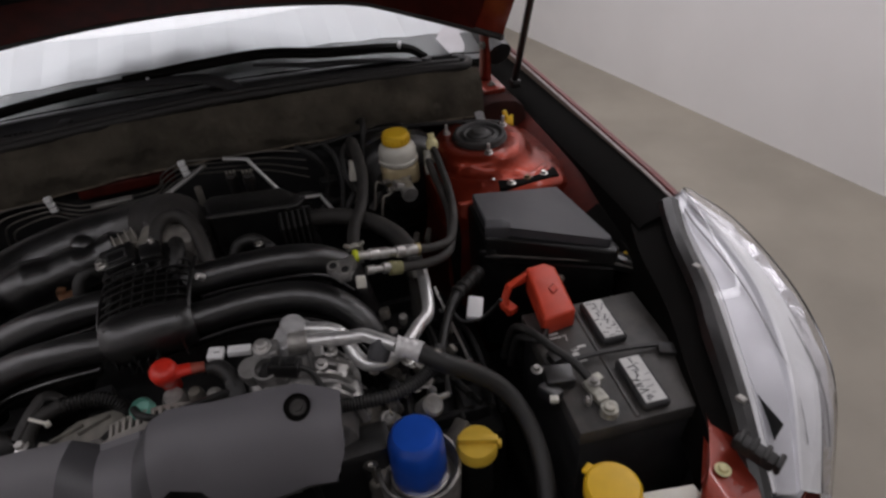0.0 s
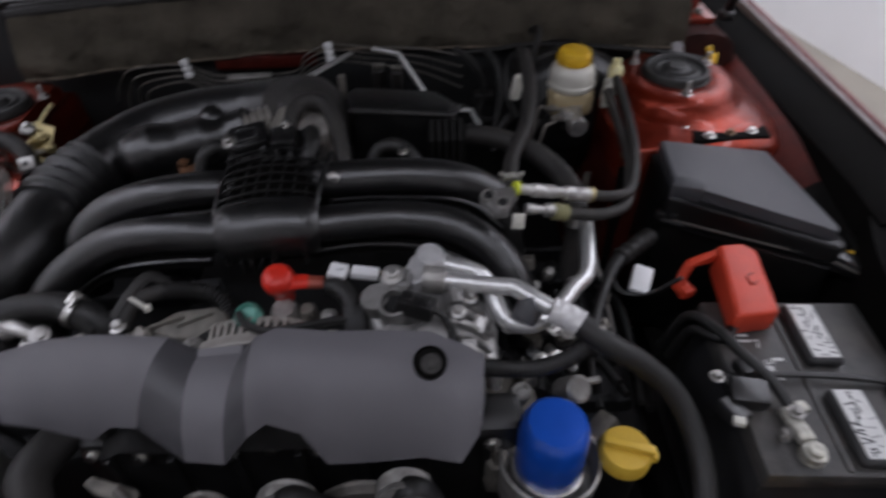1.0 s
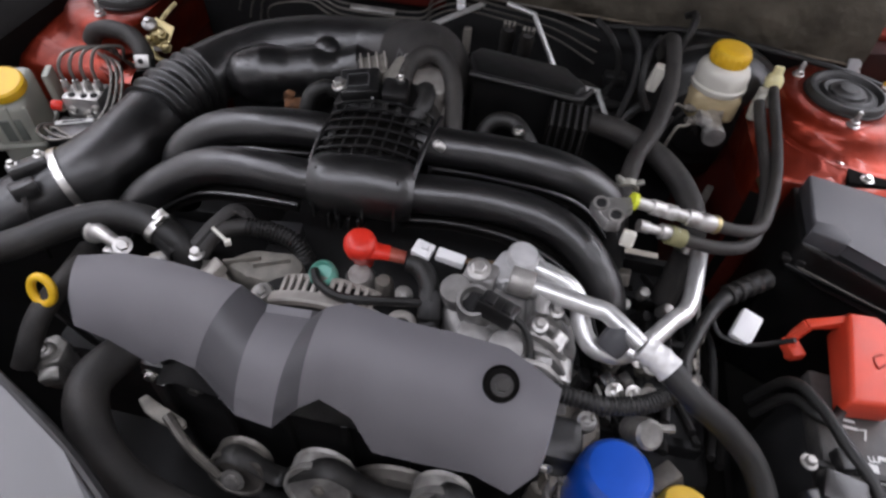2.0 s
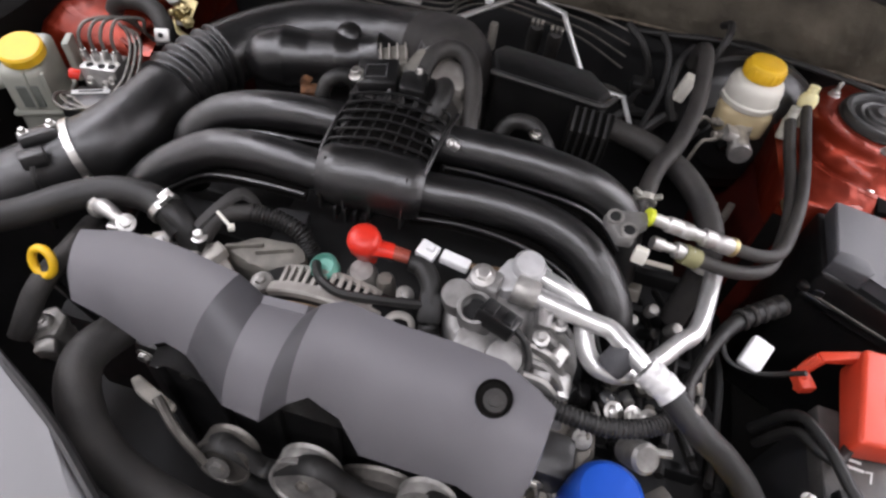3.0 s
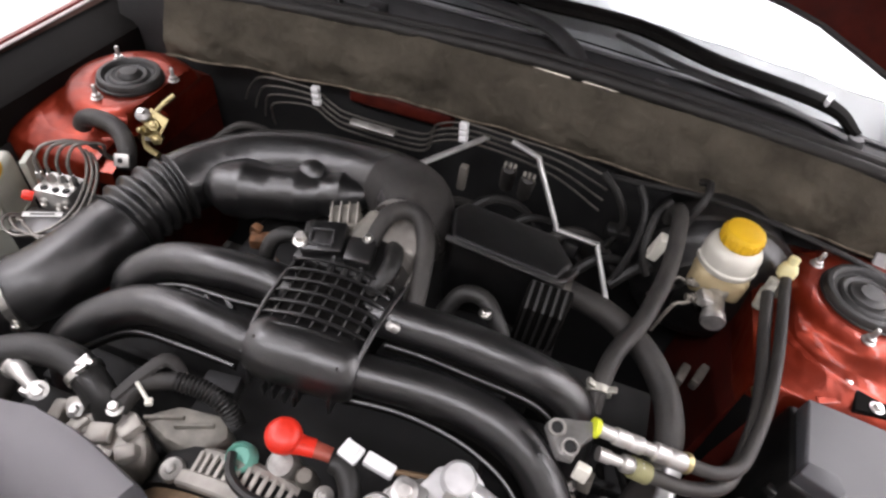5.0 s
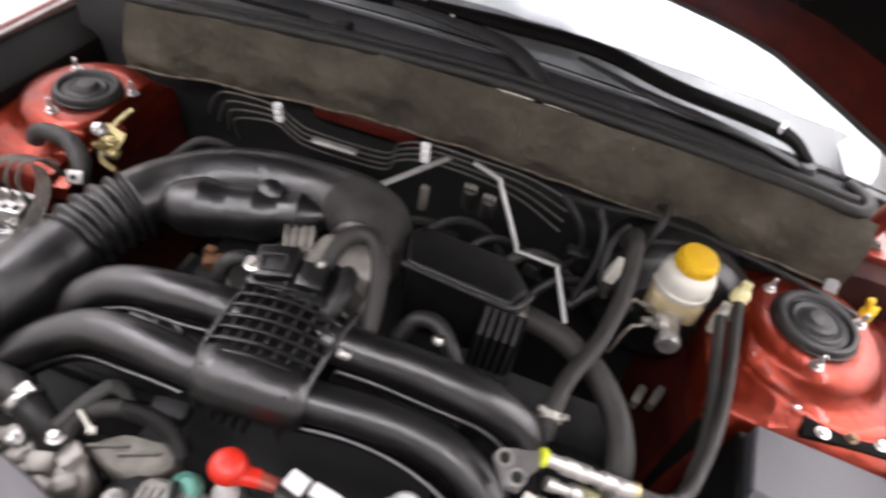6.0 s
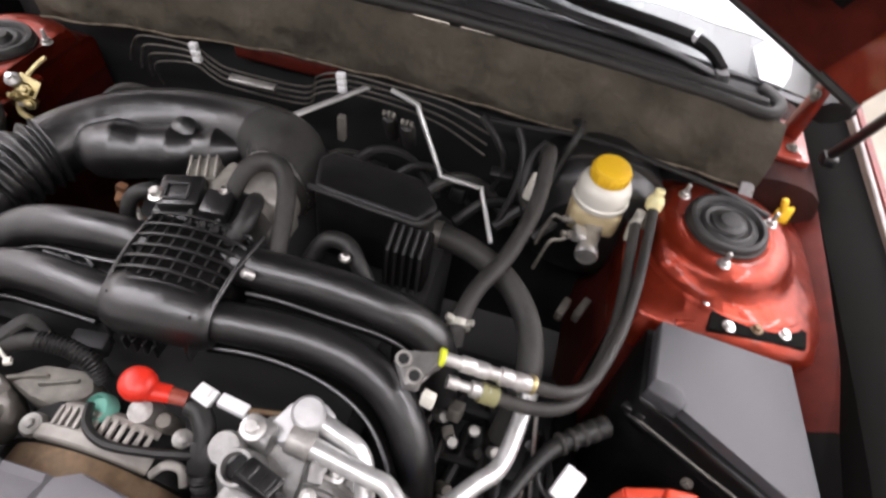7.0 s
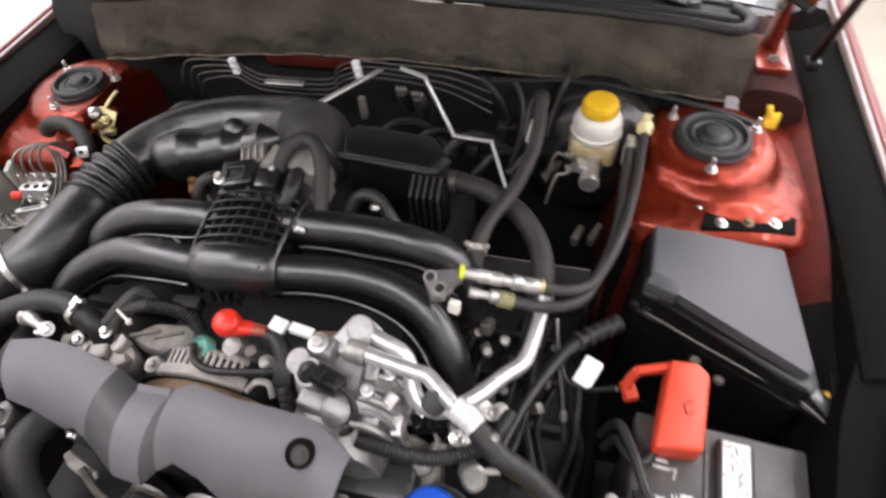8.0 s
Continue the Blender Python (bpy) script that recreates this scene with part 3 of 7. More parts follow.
def build_bonnet(car):
    """Raised bonnet: its rear edge bows back over the windscreen."""
    rows = []
    for i in range(29):
        u = -1 + 2 * i / 28
        x = u * 0.645
        y0, z0 = 0.935 - 0.80 * x * x, 1.125 - 0.22 * max(0.0, abs(x) - 0.40)
        y1, z1 = 0.06 + 0.10 * u * u, 1.96 - 0.03 * u * u
        row = []
        for k in range(11):
            v = k / 10
            bulge = 0.05 * math.sin(math.pi * v) * (1 - u * u)
            row.append((x * (1.0 + 0.12 * math.sin(math.pi * min(1, v * 0.7))), y0 + (y1 - y0) * v + bulge * 0.8, z0 + (z1 - z0) * (v ** 0.92) + bulge * 0.5))
        rows.append(row)
    part("bonnet_skin", skin(B(), rows, 0.0015), PAINT, car, "deep red bonnet panel, raised")
    low = Vector((0, -0.012, -0.010))
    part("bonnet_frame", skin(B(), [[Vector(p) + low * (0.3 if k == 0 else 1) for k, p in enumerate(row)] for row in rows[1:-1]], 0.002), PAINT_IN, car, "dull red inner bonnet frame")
    part("bonnet_liner", skin(B(), [[Vector(p) + low * 2.2 for p in row[1:10]] for row in rows[2:-2]], 0.008), GUTTER, car, "black felt bonnet liner")
    part("bonnet_edge_seal", tube(B(), [Vector(row[0]) + Vector((0, 0.002, -0.006)) for row in rows], 0.008, 8, 1), SEAL, car)
    # pressed ribs of the inner frame
    for s in (-1, 1):
        rib = [Vector(rows[14 + s * 11][k]) + low * 2.0 for k in range(2, 10)]
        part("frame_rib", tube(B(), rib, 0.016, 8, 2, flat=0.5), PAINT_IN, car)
    for s in (-1, 1):
        bm = B()
        xh = 0.640 if s > 0 else -0.645
        tube(bm, [(xh + s * 0.012, 0.735, 0.92), (xh + s * 0.006, 0.715, 0.985), (xh - s * 0.004, 0.690, 1.035), (xh - s * 0.02, 0.655, 1.085)], [0.016, 0.013, 0.011, 0.016], 8, 5, flat=0.4)
        box(bm, (xh + s * 0.012, 0.72, 0.925), (0.05, 0.10, 0.012), bevel=0.003)
        hinge = part("bonnet_hinge", bm, PAINT, car, "red painted bonnet hinge")
        part("hinge_bolt", bolt(B(), (xh + s * 0.012, 0.695, 0.932), 0.006), CAST_DULL, hinge)
        part("hinge_bolt", bolt(B(), (xh - s * 0.008, 0.690, 1.025), 0.006, (-s, -0.4, 0.2)), CAST_DULL, hinge)
        xs = 0.718 if s > 0 else -0.70
        foot, knee, top = Vector((xs, 0.715, 0.925)), Vector((xs - s * 0.030, 0.560, 1.165)), Vector((xs - s * 0.070, 0.340, 1.505))
        strut = part("gas_strut", tube(B(), [foot, knee], 0.0078, 12, 1), BLACK, car, "black bonnet gas strut")
        part("strut_rod", tube(B(), [knee, top], 0.0042, 10, 1), LINE, strut)
        part("strut_foot", box(B(), foot + Vector((0, 0, -0.008)), (0.022, 0.022, 0.018), bevel=0.004), BLACK, strut)


def build_headlamp(car):
    outer = [(0.815, 0.190, 0.908), (0.838, 0.120, 0.897), (0.846, 0.055, 0.882), (0.847, -0.035, 0.856), (0.838, -0.112, 0.82), (0.818, -0.172, 0.772), (0.772, -0.242, 0.695)]
    inner = [(0.786, 0.186, 0.900), (0.757, 0.120, 0.893), (0.742, 0.070, 0.886), (0.728, 0.005, 0.870), (0.695, -0.080, 0.855), (0.668, -0.158, 0.838), (0.640, -0.250, 0.79)]
    low = [(x + 0.012, y - 0.006, z - 0.17) for x, y, z in outer]
    O, I, L = curve(outer, 4), curve(inner, 4), curve(low, 4)
    rows = []
    for o, i, l in zip(O, I, L):
        mid = (o + i) / 2 + Vector((0.002, 0, 0.010))
        rows.append([i, lerp(i, mid, 0.55), mid, lerp(mid, o, 0.6), o, tuple(Vector(lerp(o, l, 0.3)) + Vector((0.010, -0.004, 0))), tuple(Vector(lerp(o, l, 0.7)) + Vector((0.008, -0.004, 0))), l])
    lamp = part("headlamp", skin(B(), [[I_, tuple(Vector(I_) + Vector((0, 0, -0.045))), tuple(Vector(I_) + Vector((0.01, 0, -0.16))), L_] for I_, L_ in zip(I, L)], 0.003), LAMPGREY, car, "grey plastic headlamp housing")
    lens = part("headlamp_lens", skin(B(), rows, 0.003), LENS, lamp, "clear moulded headlamp lens")
    lens.visible_shadow = False
    # grey inner strip with a pale rim, a white wedge painted for reflected light that widens downwards, a dull outer
    # band
    bands = {"inner_strip": [], "pale_rim": [], "glint_wedge": [], "outer_band": []}
    n = len(O) - 1
    for k, (o, i) in enumerate(zip(O, I)):
        u = k / n
        w = 0.40 + 0.10 * math.sin(3.0 * u)
        e = w + 0.10 + 0.26 * u

        def at(f, dz):
            return Vector(lerp(i, o, f)) + Vector((0.002, 0, 0.012 * math.sin(math.pi * f) + dz))
        bands["pale_rim"].append([at(0.02, -0.004), at(0.06, -0.002), at(0.09, -0.008)])
        bands["inner_strip"].append([at(0.09, -0.008), at(0.2, -0.013), at(w - 0.04, -0.016), at(w, -0.008)])
        bands["glint_wedge"].append([at(w, -0.008), at(w + 0.03, -0.005), at((w + e) / 2, -0.007 - 0.004 * math.sin(9 * u)), at(e, -0.007)])
        f = 0.005 * ((k // 2) % 2) + 0.003 * math.sin(11 * u)
        bands["outer_band"].append([at(e, -0.007), at(e + 0.04, -0.012 - f), at((e + 1) / 2, -0.020 + f), at(0.96, -0.012 - f), at(0.97, -0.02) + Vector((0.004, 0, -0.11))])
    for name, material, label in (("pale_rim", WHITE, "pale moulded rim"), ("inner_strip", LAMPGREY, "smooth grey inner strip"), ("glint_wedge", WHITE, "white wedge painted for a bright reflection"), ("outer_band", CHROME, "dull silver outer band")):
        part(name, skin(B(), bands[name], 0.002), material, lamp, label)
    part("side_bulb", lathe(B(), [(0.013, -0.012), (0.013, 0.0), (0.0105, 0.006), (0.006, 0.0095), (0, 0.0105)], (0.804, 0.030, 0.862), (0.25, -0.2, 0.95), 20), CHROME, lamp, "round silvered side bulb")
    for f0, f1 in ((0.10, 0.62), (0.30, 0.95)):
        line = [Vector(lerp(I[k], O[k], f0 + (f1 - f0) * k / n)) + Vector((0.002, 0, 0.003)) for k in range(2, n, 2)]
        part("reflector_streak", tube(B(), line, 0.0015, 6, 3), GREYPRINT, lamp, "thin grey streak along the lamp")
    bm = B()
    tube(bm, [Vector(p) + Vector((-0.010, -0.002, -0.012)) for p in I[::3]], [0.018, 0.016, 0.016, 0.015, 0.016, 0.018, 0.016, 0.014, 0.014][:len(I[::3])], 8, 3)
    part("lamp_seal", bm, BLACK_MATT, car, "black foam strip behind the headlamp")
    rows = []
    for k in range(0, len(I), 2):
        p = Vector(I[k])
        w = 0.075 - 0.035 * k / len(I)
        rows.append([p + Vector((-0.004, 0, -0.014)), p + Vector((-0.020, -0.002, -0.022)), p + Vector((-w, 0.004, -0.034)), p + Vector((-w - 0.006, 0.004, -0.12))])
    part("lamp_liner", skin(B(), rows, 0.003), GUTTER, car, "black plastic filler beside the headlamp")
    for k in (10, 20):
        p = Vector(I[k]) + Vector((-0.008, 0, 0.000))
        part("lamp_clip", box(B(), p, (0.010, 0.012, 0.010), (0, 0, 20), 0.002), CAST, lamp)


def build_front(car):
    """Radiator panel, slam panel end and grey snorkel cover."""
    bm = B()
    slab(bm, [(0.560, -0.30), (0.605, -0.30), (0.645, -0.20), (0.668, -0.12), (0.705, -0.03), (0.69, -0.02), (0.65, -0.10), (0.622, -0.165), (0.594, -0.200), (0.555, -0.235)], [0.775] * 4 + [0.80] * 3 + [0.785, 0.775, 0.77], [0.80] * 4 + [0.825] * 3 + [0.80, 0.80, 0.80], 0.006)
    part("slam_panel", bm, PAINT, car, "red painted front panel end")
    bm = B()
    for k in range(4):
        box(bm, (0.632 + 0.006 * k, -0.198 - 0.014 * k, 0.826), (0.024, 0.007, 0.016), (0, 0, 30), 0.003)
    box(bm, (0.638, -0.215, 0.822), (0.020, 0.050, 0.018), (0, 0, 25), 0.005)
    part("lamp_plug", bm, RUBBER, car, "ribbed black rubber plug")
    part("panel_bolt", bolt(B(), (0.600, -0.215, 0.803), 0.006), CREAM, car)
    bm = B()
    slab(bm, [(-0.62, -0.34), (0.60, -0.34), (0.60, -0.27), (0.30, -0.245), (-0.62, -0.245)], 0.60, 0.785, 0.008)
    part("radiator_panel", bm, BLACK_MATT, car, "black radiator support panel")
    bm = B()
    slab(bm, [(-0.62, -0.33), (0.62, -0.33), (0.62, 0.68), (-0.62, 0.68)], 0.30, 0.34, 0)
    part("undertray", bm, DARK, car, "black undertray")
    rows = []
    for i in range(17):
        x = -0.80 + 1.6 * i / 16
        y = -0.36 + 0.16 * (abs(x) / 0.8) ** 3
        rows.append([(x, y, 0.70), (x, y - 0.03, 0.62), (x, y - 0.04, 0.45), (x, y - 0.02, 0.25)])
    part("bumper", skin(B(), rows, 0.003), PAINT, car, "red front bumper skin")
    for s in (-1, 1):
        wheel = part("wheel", lathe(B(), [(0.20, -0.10), (0.22, -0.08), (0.21, 0.0), (0.22, 0.09), (0.19, 0.10), (0.06, 0.085), (0, 0.085)], (s * 0.74, 0.42, 0.325), (s, 0, 0), 36), ALU, car)
        part("tyre", lathe(B(), [(0.218, -0.10), (0.27, -0.112), (0.318, -0.095), (0.325, -0.05), (0.325, 0.05), (0.318, 0.095), (0.27, 0.112), (0.218, 0.10)], (s * 0.74, 0.42, 0.325), (s, 0, 0), 48), RUBBER, wheel)


def build_car():
    car = thing("car", (0, 0.4, 0), "deep red metallic estate car with its bonnet raised", "car")
    for s in (1, -1):
        build_wing(car, s)
        build_tower(car, s)
    build_firewall(car)
    build_rails(car)
    build_windscreen(car)
    build_cowl_lip(car)
    build_bonnet(car)
    build_headlamp(car)
    build_front(car)
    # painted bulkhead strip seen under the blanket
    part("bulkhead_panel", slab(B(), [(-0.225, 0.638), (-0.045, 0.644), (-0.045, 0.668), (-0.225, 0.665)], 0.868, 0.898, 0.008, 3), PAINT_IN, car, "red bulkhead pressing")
    return car


booth()
CAR = build_car()


# ---- engine ----
def build_engine():
    eng = thing("engine_block", (0, 0.15, 0.40), "flat four-cylinder cast aluminium engine, darkened for deep shade", "engine")
    bm = B()
    box(bm, (0, 0.19, 0.62), (0.34, 0.42, 0.34), bevel=0.02)
    # cast engine coloured near-black, for the shade low in the bay
    part("crankcase", bm, DARK, eng, "crankcase, near-black for the shade around it")
    for s in (-1, 1):
        bm = B()
        box(bm, (s * 0.29, 0.18, 0.58), (0.26, 0.36, 0.20), bevel=0.02)
        for k in range(5):
            box(bm, (s * 0.29, 0.04 + 0.07 * k, 0.69), (0.22, 0.012, 0.03), bevel=0.003)
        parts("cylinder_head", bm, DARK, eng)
    bm = B()
    box(bm, (0.01, -0.035, 0.68), (0.46, 0.05, 0.26), bevel=0.012)
    for k in range(7):
        box(bm, (-0.19 + 0.065 * k, -0.062, 0.68), (0.008, 0.012, 0.22), bevel=0.002)
    parts("timing_cover", bm, BLACK_MATT, eng, "black front timing cover")
    bm = B()
    for k in range(10):
        bolt(bm, (-0.2 + 0.045 * k, -0.062, 0.80 - 0.01 * (k % 2)), 0.006, (0, -1, 0))
    parts("cover_bolt", bm, STEEL, eng)
    # deep mass between manifold and gearbox, near-black for shade
    bm = B()
    box(bm, (-0.02, 0.40, 0.66), (0.46, 0.20, 0.30), bevel=0.03)
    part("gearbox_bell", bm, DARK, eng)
    return eng


def pulley(eng, at, r, label, metal, seg=40, spokes=5):
    ax = Vector((0, -0.95, 0.30)).normalized()
    bm = B()
    prof = [(r * 0.88, 0.006), (r * 0.92, 0.0085), (r, 0.0085), (r, 0.004)]
    for k in range(5):
        prof += [(r - 0.0006, -0.003 * k + 0.001), (r - 0.0026, -0.003 * k - 0.0005)]
    prof += [(r, -0.016), (r * 0.88, -0.016), (r * 0.88, 0.006)]
    lathe(bm, prof, at, ax, seg)
    rim = part("pulley_rim", bm, metal, eng, label)
    part("pulley_web", lathe(B(), [(r * 0.885, 0.000), (r * 0.80, -0.006), (r * 0.52, -0.008), (r * 0.44, 0.001), (r * 0.30, 0.003), (0, 0.003)], at, ax, seg), BLACK_MATT, eng, "dark dished pulley web")
    for k in range(spokes):
        a = 2 * math.pi * k / spokes
        m = Matrix.Translation(at) @ ax.to_track_quat("Z", "Y").to_matrix().to_4x4()
        part("web_rib", tube(B(), [m @ Vector((r * q * math.cos(a), r * q * math.sin(a), -0.0045)) for q in (0.46, 0.80)], r * 0.05, 6, 1), metal, rim)
    part("pulley_bolt", bolt(B(), Vector(at) + ax * 0.003, r * 0.20, ax, 0.006), CAST_DULL, rim)


def build_drive(eng):
    pulley(eng, (-0.004, -0.118, 0.764), 0.034, "pale thin-rimmed idler pulley", CAST)
    pulley(eng, (0.114, -0.118, 0.786), 0.029, "pale smooth idler pulley", CAST)
    pulley(eng, (0.070, -0.118, 0.690), 0.075, "large crank pulley", LINE)
    pulley(eng, (-0.090, -0.118, 0.752), 0.030, "dark tensioner pulley", LINE)
    bm = B()
    loop = [(-0.090 - 0.032, 0.745), (-0.090, 0.785), (-0.05, 0.75), (0.010 - 0.037, 0.775), (0.010, 0.805), (0.048, 0.77), (0.085, 0.77), (0.118, 0.813), (0.147, 0.785), (0.147, 0.70), (0.07, 0.613), (-0.05, 0.66), (-0.122, 0.72)]
    tube(bm, [(x, -0.115, z) for x, z in loop], 0.010, 8, 5, flat=0.35)
    part("drive_belt", bm, RUBBER, eng, "black ribbed drive belt")
    bm = B()
    slab(bm, [(-0.206, -0.086), (-0.192, -0.097), (-0.172, -0.104), (-0.152, -0.107), (-0.145, -0.103), (-0.147, -0.096), (-0.168, -0.090), (-0.200, -0.078)], 0.782, 0.790, 0.003, 3)
    part("belt_bracket", roughen(bm, 0.012, 0.001, 60), PALEGREY, eng, "dull cast belt tensioner arm")
    bm = B()
    tube(bm, [(-0.165, -0.098, 0.797), (-0.135, -0.118, 0.782), (-0.104, -0.130, 0.758)], 0.005, 8, 4)
    part("tensioner_rod", bm, LINE, eng)
    part("tensioner_bolt", bolt(B(), (-0.090, -0.130, 0.757), 0.008, (0, -1, 0.5)), CAST, eng)
    # black fan shroud and lower hose
    bm = B()
    slab(bm, [(-0.36, -0.245), (0.50, -0.245), (0.50, -0.205), (0.15, -0.195), (-0.36, -0.175)], 0.50, 0.74, 0.01)
    part("fan_shroud", bm, BLACK_MATT, eng, "black plastic fan shroud")
    bm = B()
    tube(bm, [(-0.235, -0.030, 0.80), (-0.245, -0.095, 0.81), (-0.20, -0.150, 0.79), (-0.12, -0.175, 0.77), (0.02, -0.185, 0.75), (0.10, -0.19, 0.72)], 0.0205, 14, 6)
    part("lower_hose", bm, RUBBER_OLD, eng, "fat dusty black lower coolant hose")


def build_cover():
    th = thing("engine_cover", (0, -0.06, 0.86), "grey grained plastic belt cover over the front of the engine", "cover")
    profile = [(p.x, p.y) for p in curve([(0.005, -0.001, 0), (-0.016, 0.0045, 0), (-0.038, 0.002, 0), (-0.058, -0.010, 0), (-0.074, -0.032, 0), (-0.083, -0.060, 0), (-0.088, -0.092, 0)], 6)]

    def across(x, s):
        """A place on the cover: x along it, s from its rear edge to its lowest lip."""
        u = s * (len(profile) - 1)
        k = min(int(u), len(profile) - 2)
        y, z = lerp(profile[k], profile[k + 1], u - k)
        back = -0.021 - 0.030 * max(0, (x - 0.13) / 0.06) ** 1.5 + 0.018 * max(0, min(1, (-0.085 - x) / 0.02)) - 0.014 * max(0, (-0.20 - x) / 0.05) + 0.009 * max(0, 1 - abs(x - 0.002) / 0.06) * (x > -0.01) + 0.011 * min(1, max(0, (-0.12 - x) / 0.08))
        return Vector((x, back + y, 0.934 + 0.10 * min(0, x - 0.02) + z))

    # stations: rear x, front x, how far down the lip comes, 1 in the sunken centre channel
    left = [(-0.254, -0.238, 0.46, 0), (-0.240, -0.232, 0.64, 0), (-0.212, -0.204, 0.74, 0), (-0.17, -0.164, 0.85, 0), (-0.145, -0.142, 0.74, 0), (-0.097, -0.115, 0.70, 0)]
    flank_l = [(-0.097, -0.115, 0.70, 0), (-0.071, -0.073, 0.77, 1)]
    rib = [(-0.071, -0.073, 0.77, 1), (-0.029, -0.039, 0.82, 1)]
    flank_r = [(-0.029, -0.039, 0.82, 1), (-0.014, -0.018, 0.75, 0)]
    right = [(-0.014, -0.018, 0.75, 0), (0.004, -0.002, 0.73, 0), (0.034, 0.028, 0.78, 0), (0.055, 0.048, 0.98, 0), (0.10, 0.090, 0.97, 0), (0.145, 0.135, 0.92, 0), (0.178, 0.168, 0.84, 0), (0.192, 0.183, 0.60, 0)]

    def drop(p):
        """The cover's left end falls away and back."""
        u = max(0.0, (-0.10 - p.x) / 0.154)
        return p + Vector((-0.045, 0.026, -0.036)) * u

    def sheet(stations):
        rows = []
        for xb, xf, end, lift in stations:
            first = 0.09
            row = [across(xb, first) + Vector((0, 0.003, -0.012))]
            for k in range(15):
                s = first + (end - first) * k / 14
                p = across(xb, s)
                p.x = xb + (xf - xb) * k / 14
                p += Vector((0, -0.004 - 0.006 * k / 14, -0.015 + 0.008 * k / 14)) * lift
                row.append(p)
            row.append(row[-1] + Vector((0, 0.006, -0.004)))
            rows.append([drop(p) for p in row])
        return rows
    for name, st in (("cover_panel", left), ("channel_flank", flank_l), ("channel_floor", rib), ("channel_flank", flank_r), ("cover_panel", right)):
        flank = name == "channel_flank"
        part(name, skin(B(), sheet(st), 0.003), FLANK if flank else GREY, th, "smooth channel flank in darker grey for its shade" if flank else "")
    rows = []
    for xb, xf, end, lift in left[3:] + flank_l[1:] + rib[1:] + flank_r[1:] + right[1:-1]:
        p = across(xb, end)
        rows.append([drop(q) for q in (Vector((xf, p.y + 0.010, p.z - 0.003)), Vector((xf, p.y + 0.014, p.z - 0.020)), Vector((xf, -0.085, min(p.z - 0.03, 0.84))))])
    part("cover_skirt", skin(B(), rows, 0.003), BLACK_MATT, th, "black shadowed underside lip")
    at = across(0.144, 0.355) + Vector((0, -0.001, 0.0025))
    ax = Vector((0.0, -0.32, 0.95))
    # black dish on top of the cover stands for the recess's shade
    part("recess_ring", lathe(B(), [(0.0138, -0.006), (0.0146, -0.004), (0.0146, 0.0030), (0.0138, 0.0034), (0.0126, 0.0014), (0, 0.0010)], at, ax, 28), GUTTER, th, "raised black dish for the shade of a bolt recess")
    part("cover_bolt", bolt(B(), at + Vector((0.001, -0.002, 0.0012)), 0.0058, ax, 0.004), RUBBER_OLD, th, "dull steel flanged bolt")
    part("cover_foot", box(B(), (-0.282, 0.036, 0.858), (0.014, 0.012, 0.012), bevel=0.003), CAST_BRIGHT, th)
    return th


